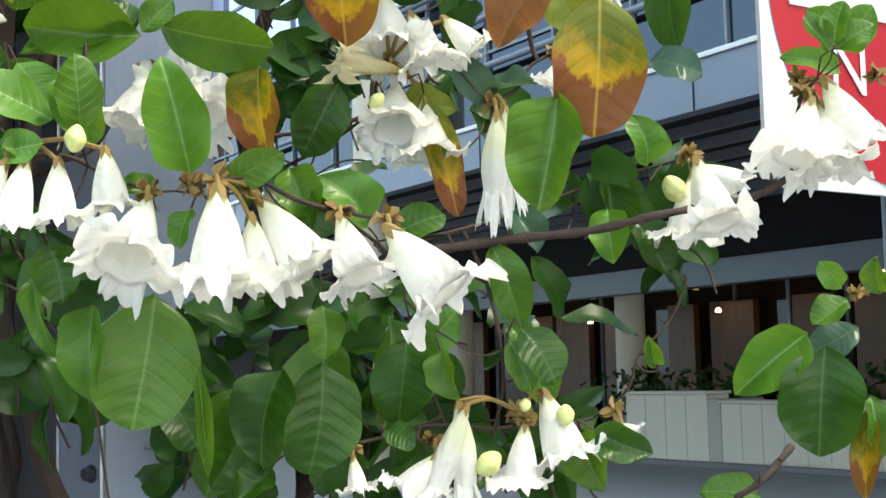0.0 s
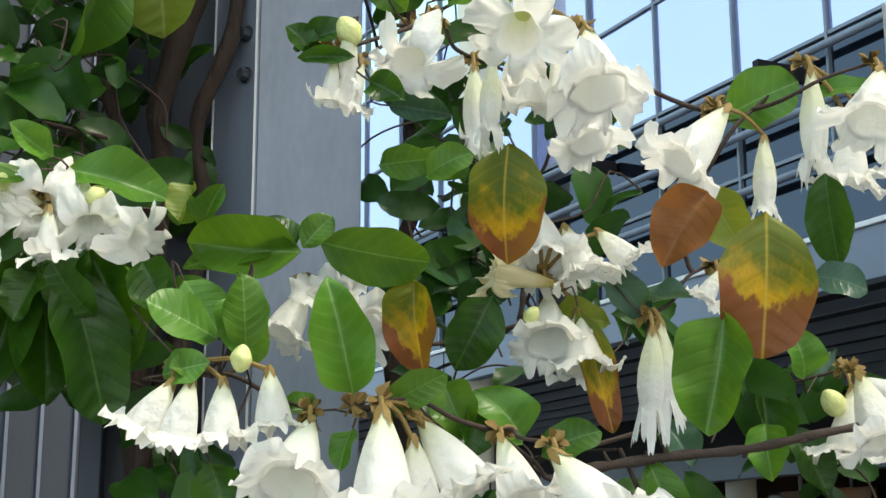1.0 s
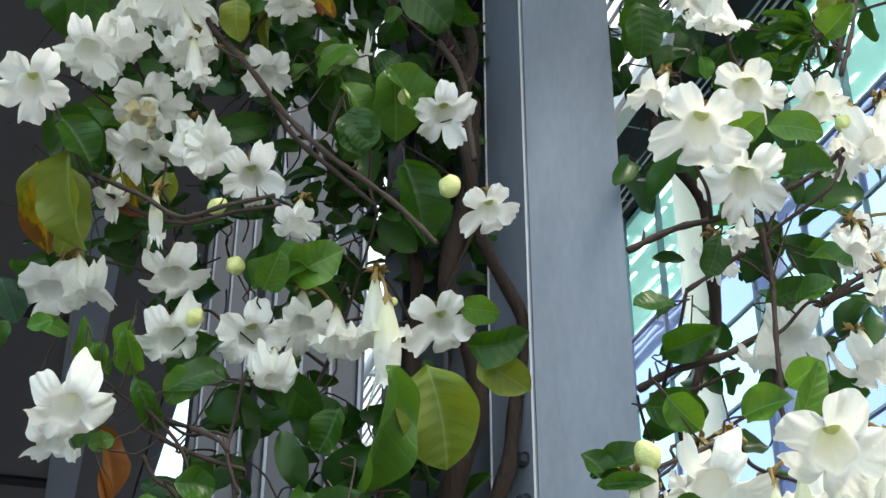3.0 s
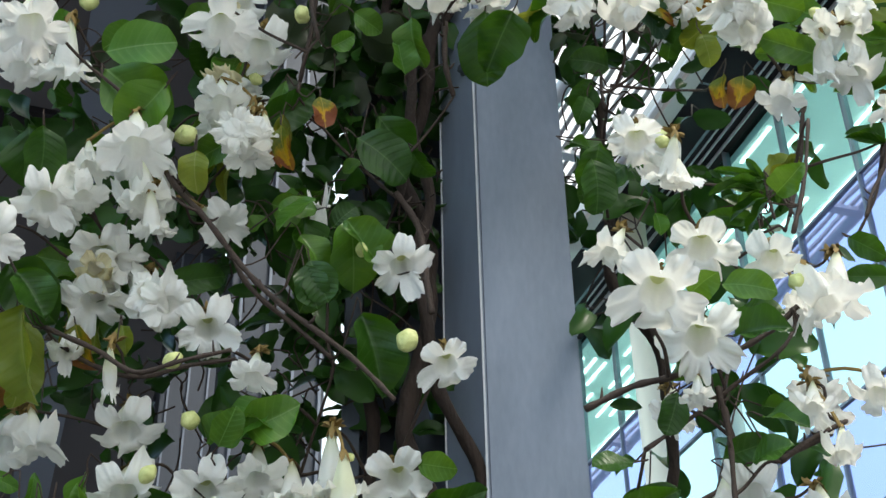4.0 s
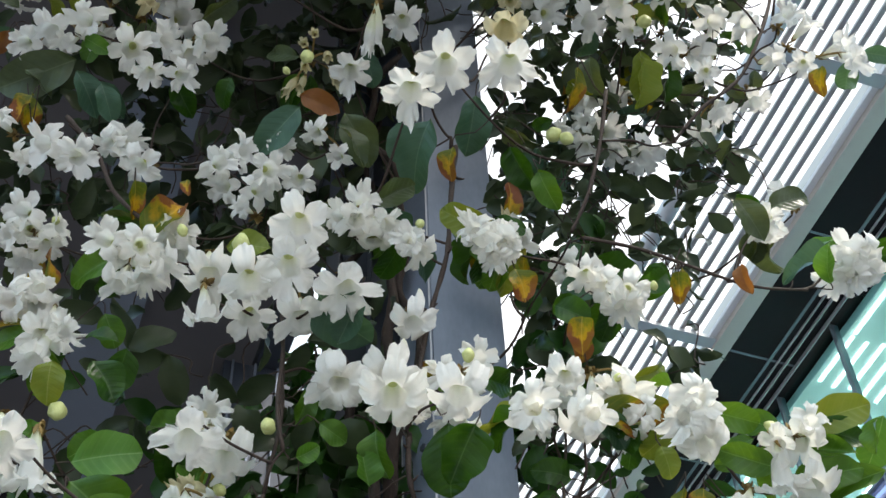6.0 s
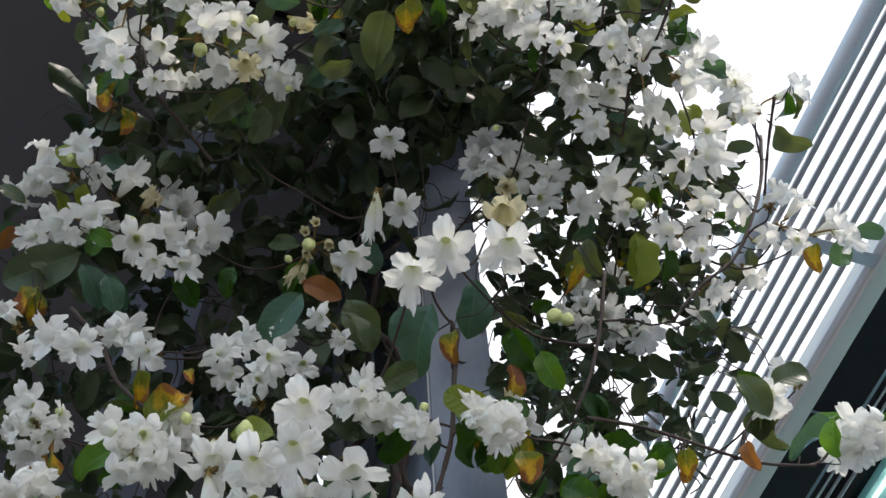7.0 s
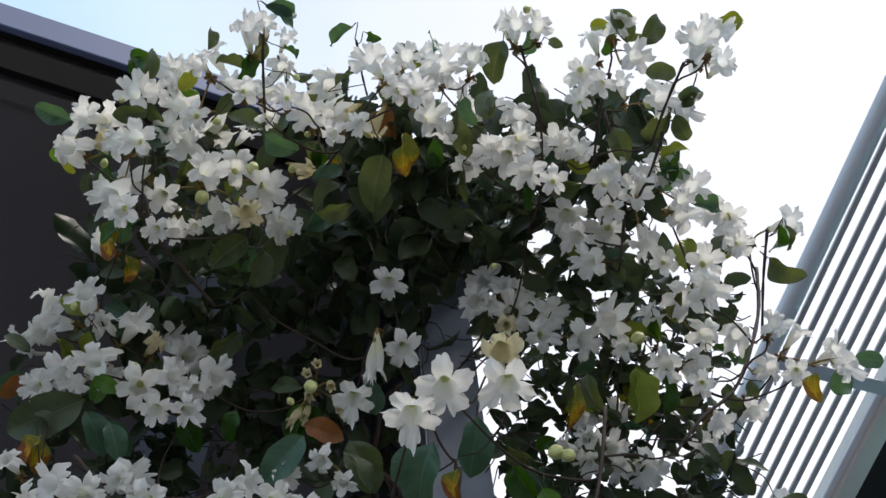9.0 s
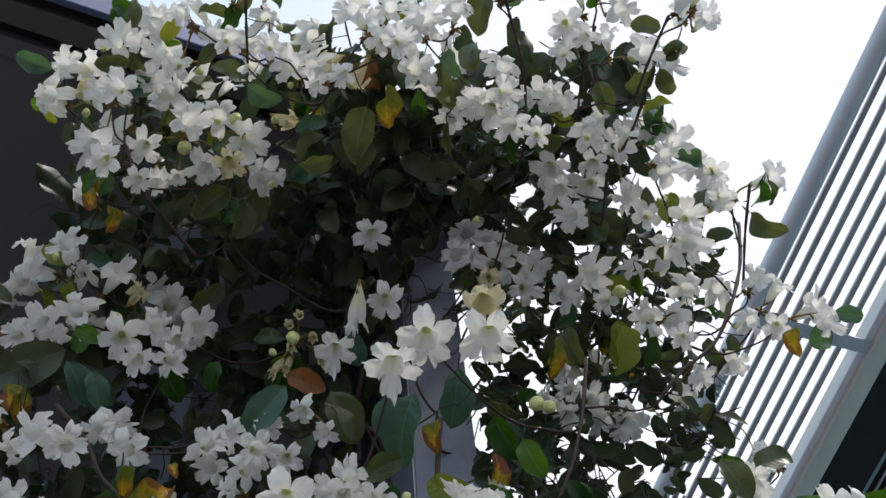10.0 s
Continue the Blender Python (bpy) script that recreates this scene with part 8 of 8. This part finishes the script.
leaf((-0.592, -0.300, 2.096), (-0.648, -0.316, 2.111), 0.039, "D")
leaf((-0.979, -0.300, 2.792), (-0.944, -0.262, 2.742), 0.063, "D")
leaf((-0.996, -0.300, 2.756), (-0.962, -0.254, 2.688), 0.056, "U")
leaf((-0.879, -0.300, 2.661), (-0.922, -0.308, 2.646), 0.035, "L")
leaf((-0.963, -0.300, 2.662), (-0.983, -0.289, 2.622), 0.044, "D")
stem([(-0.855, -0.266, 2.010), (-0.805, -0.264, 1.992), (-0.752, -0.270, 1.967), (-0.684, -0.270, 1.957), (-0.623, -0.272, 1.929)], 0.0040)
stem([(-0.709, -0.240, 2.472), (-0.640, -0.254, 2.427), (-0.560, -0.257, 2.393), (-0.513, -0.255, 2.380)], 0.0045)
stem([(-0.695, -0.255, 2.411), (-0.671, -0.253, 2.368), (-0.632, -0.255, 2.340), (-0.607, -0.258, 2.281), (-0.596, -0.253, 2.262)], 0.0040)
stem([(-0.698, -0.254, 2.277), (-0.638, -0.249, 2.268), (-0.575, -0.256, 2.255), (-0.504, -0.259, 2.244)], 0.0050)
thicket((-0.807, -0.100, 2.369), (-0.693, -0.100, 2.369), (-0.665, -0.100, 1.920), (-0.809, -0.100, 1.919), 5, 0.80)
thicket((-0.998, -0.100, 2.191), (-0.795, -0.100, 2.191), (-0.766, -0.100, 1.899), (-0.960, -0.100, 1.898), 9, 0.90)
thicket((0.331, -0.050, 7.501), (0.752, -0.050, 7.439), (0.530, -0.050, 5.778), (0.226, -0.050, 5.815), 60, 0.80)
# unseen foliage added over the crown to keep sky light off the column
thicket((-0.25, -0.75, 6.25), (0.35, -0.75, 6.25), (0.35, -0.1, 6.6), (-0.25, -0.1, 6.6), 130, 1.25)
leaf((-0.395, -0.320, 3.264), (-0.305, -0.298, 3.249), 0.070, "D")
leaf((-0.371, -0.320, 3.235), (-0.394, -0.263, 3.140), 0.069, "D")
leaf((-0.342, -0.320, 3.097), (-0.297, -0.338, 3.137), 0.056, "D")
leaf((-0.386, -0.320, 3.098), (-0.301, -0.273, 3.036), 0.090, "D")
leaf((-0.300, -0.320, 3.177), (-0.254, -0.340, 3.217), 0.068, "D")
leaf((-0.267, -0.320, 3.203), (-0.214, -0.269, 3.128), 0.080, "D")
leaf((-0.298, -0.320, 3.122), (-0.256, -0.288, 3.076), 0.056, "L")
leaf((-0.432, -0.320, 3.209), (-0.472, -0.310, 3.183), 0.041, "G")
leaf((-0.396, -0.420, 3.483), (-0.427, -0.362, 3.399), 0.040, "G")
leaf((-0.396, -0.420, 3.391), (-0.420, -0.371, 3.317), 0.046, "Y")
leaf((-0.284, -0.442, 3.755), (-0.311, -0.394, 3.694), 0.050, "G")
leaf((-0.257, -0.442, 3.651), (-0.199, -0.416, 3.625), 0.061, "G")
leaf((-0.302, -0.442, 3.554), (-0.254, -0.453, 3.575), 0.055, "L")
leaf((-0.149, -0.420, 3.489), (-0.159, -0.463, 3.547), 0.054, "L")
leaf((-0.214, -0.320, 3.468), (-0.147, -0.255, 3.382), 0.072, "D")
leaf((-0.142, -0.320, 3.373), (-0.109, -0.286, 3.324), 0.052, "D")
leaf((-0.247, -0.320, 3.347), (-0.283, -0.309, 3.327), 0.047, "G")
leaf((0.082, -0.550, 1.932), (-0.080, -0.544, 1.946), 0.083, "G")
leaf((0.045, -0.550, 1.935), (-0.091, -0.542, 1.919), 0.046, "G")
leaf((0.074, -0.550, 1.941), (0.041, -0.558, 1.989), 0.038, "D")
leaf((0.082, -0.550, 1.939), (0.121, -0.561, 1.986), 0.043, "G")
leaf((0.108, -0.550, 1.947), (0.263, -0.553, 1.910), 0.091, "G")

# ---- the flowering vine: stalks that carry the heads ----
for tr in TRUSSES:
    vine = VINES[tr["vine"]]
    foot = tr["foot"]
    bm = bmesh.new()
    for p, axis, size, kind, f0 in tr["flowers"]:
        tube_into(bm, smooth_line([foot, foot.lerp(f0, 0.55) + Vector((0, 0, 0.012)), f0 + axis * size * 0.03], 3), [0.0034] * 7, 6, False)
    bract_tuft(bm, foot, 0.044, 13, rng)
    head = part("flower_head", bm, CALYX, vine, "head of white flowers on brown bracts")
    for p, axis, size, kind, f0 in tr["flowers"]:
        ob = new("flower", rng.choice((FLOWERS_HIGH if p.z > 4 else FLOWERS)[kind]))
        ob.parent = head
        r = axes(axis, (math.sin(rng.uniform(0, 6)), 0.3, math.cos(rng.uniform(0, 6)))).to_4x4()
        r.translation = p
        ob.matrix_basis = r @ Matrix.Diagonal((size * rng.uniform(0.94, 1.06), size * rng.uniform(0.94, 1.06), size, 1))
        if kind in "wv":
            tagged(ob, "fading cream flower")

# each head hangs on the nearest older wood, so that the shoots fork like a tree
for who, vine in VINES.items():
    wood = [trunk_point(who, z) for z in np.arange(0.8, TRUNK_TOP[who] - 0.05, 0.1)]
    axis_x, axis_y = TRUNKS[who]
    heads = [(tr["foot"], None) for tr in TRUSSES if tr["vine"] == who] + [(line[0], line) for v, line in STEMS if v == who]
    heads.sort(key=lambda h: math.hypot(h[0].x - axis_x, h[0].y - axis_y) - (0.5 if h[1] else 0))
    for foot, line0 in heads:
        ends = [foot] if line0 is None else [line0[0], line0[-1]]
        start, foot = min(((q, e) for q in wood for e in ends), key=lambda pr: (pr[0] - pr[1]).length + 1.2 * max(0, pr[0].z - pr[1].z + 0.05) + 2.5 * max(0, pr[1].y - pr[0].y))
        ln = (foot - start).length
        if line0 and ln > 0.25 and foot.z < 1.4:
            continue
        n = max(3, int(ln / 0.11))
        line = smooth_line(wiggle(start, foot, rng.uniform(-0.06, 0.05) * min(1, ln), n, rng, 0.009), 4)
        if ln > 0.25:
            # long shoots run through the depth of the plant
            line = [q + Vector((0, 0.9 * ln * (i / len(line)) * (1 - i / len(line)), 0)) for i, q in enumerate(line)]
        thick = 0.003 + 0.004 * min(1, ln)
        bm = bmesh.new()
        tube_into(bm, line, [thick - (thick - 0.0026) * i / len(line) for i in range(len(line))], 6)
        part("branch", bm, TWIG, vine, smooth=True)
        wood += line[3::3] + (list(line0[1::2]) if line0 else [])
    # leaf stalks run back to the nearest wood
    bm = bmesh.new()
    cloud_pts = np.array([tuple(q) for q in wood])
    for v, base, back in NODES:
        if v != who:
            continue
        d = np.linalg.norm(cloud_pts - np.array(tuple(base)), axis=1)
        near = Vector(wood[int(d.argmin())])
        if d.min() < 0.13:
            tube_into(bm, smooth_line([base, base + back * min(0.03, d.min() * 0.4) + Vector((0, 0, 0.004)), base.lerp(near, 0.6) + Vector((0, 0, -0.01)), near], 2), 0.0017, 5, False)
    tagged(part("leaf_stalk_growth", bm, TWIG, vine, "thin brown leaf stalks"), kind="stuff")
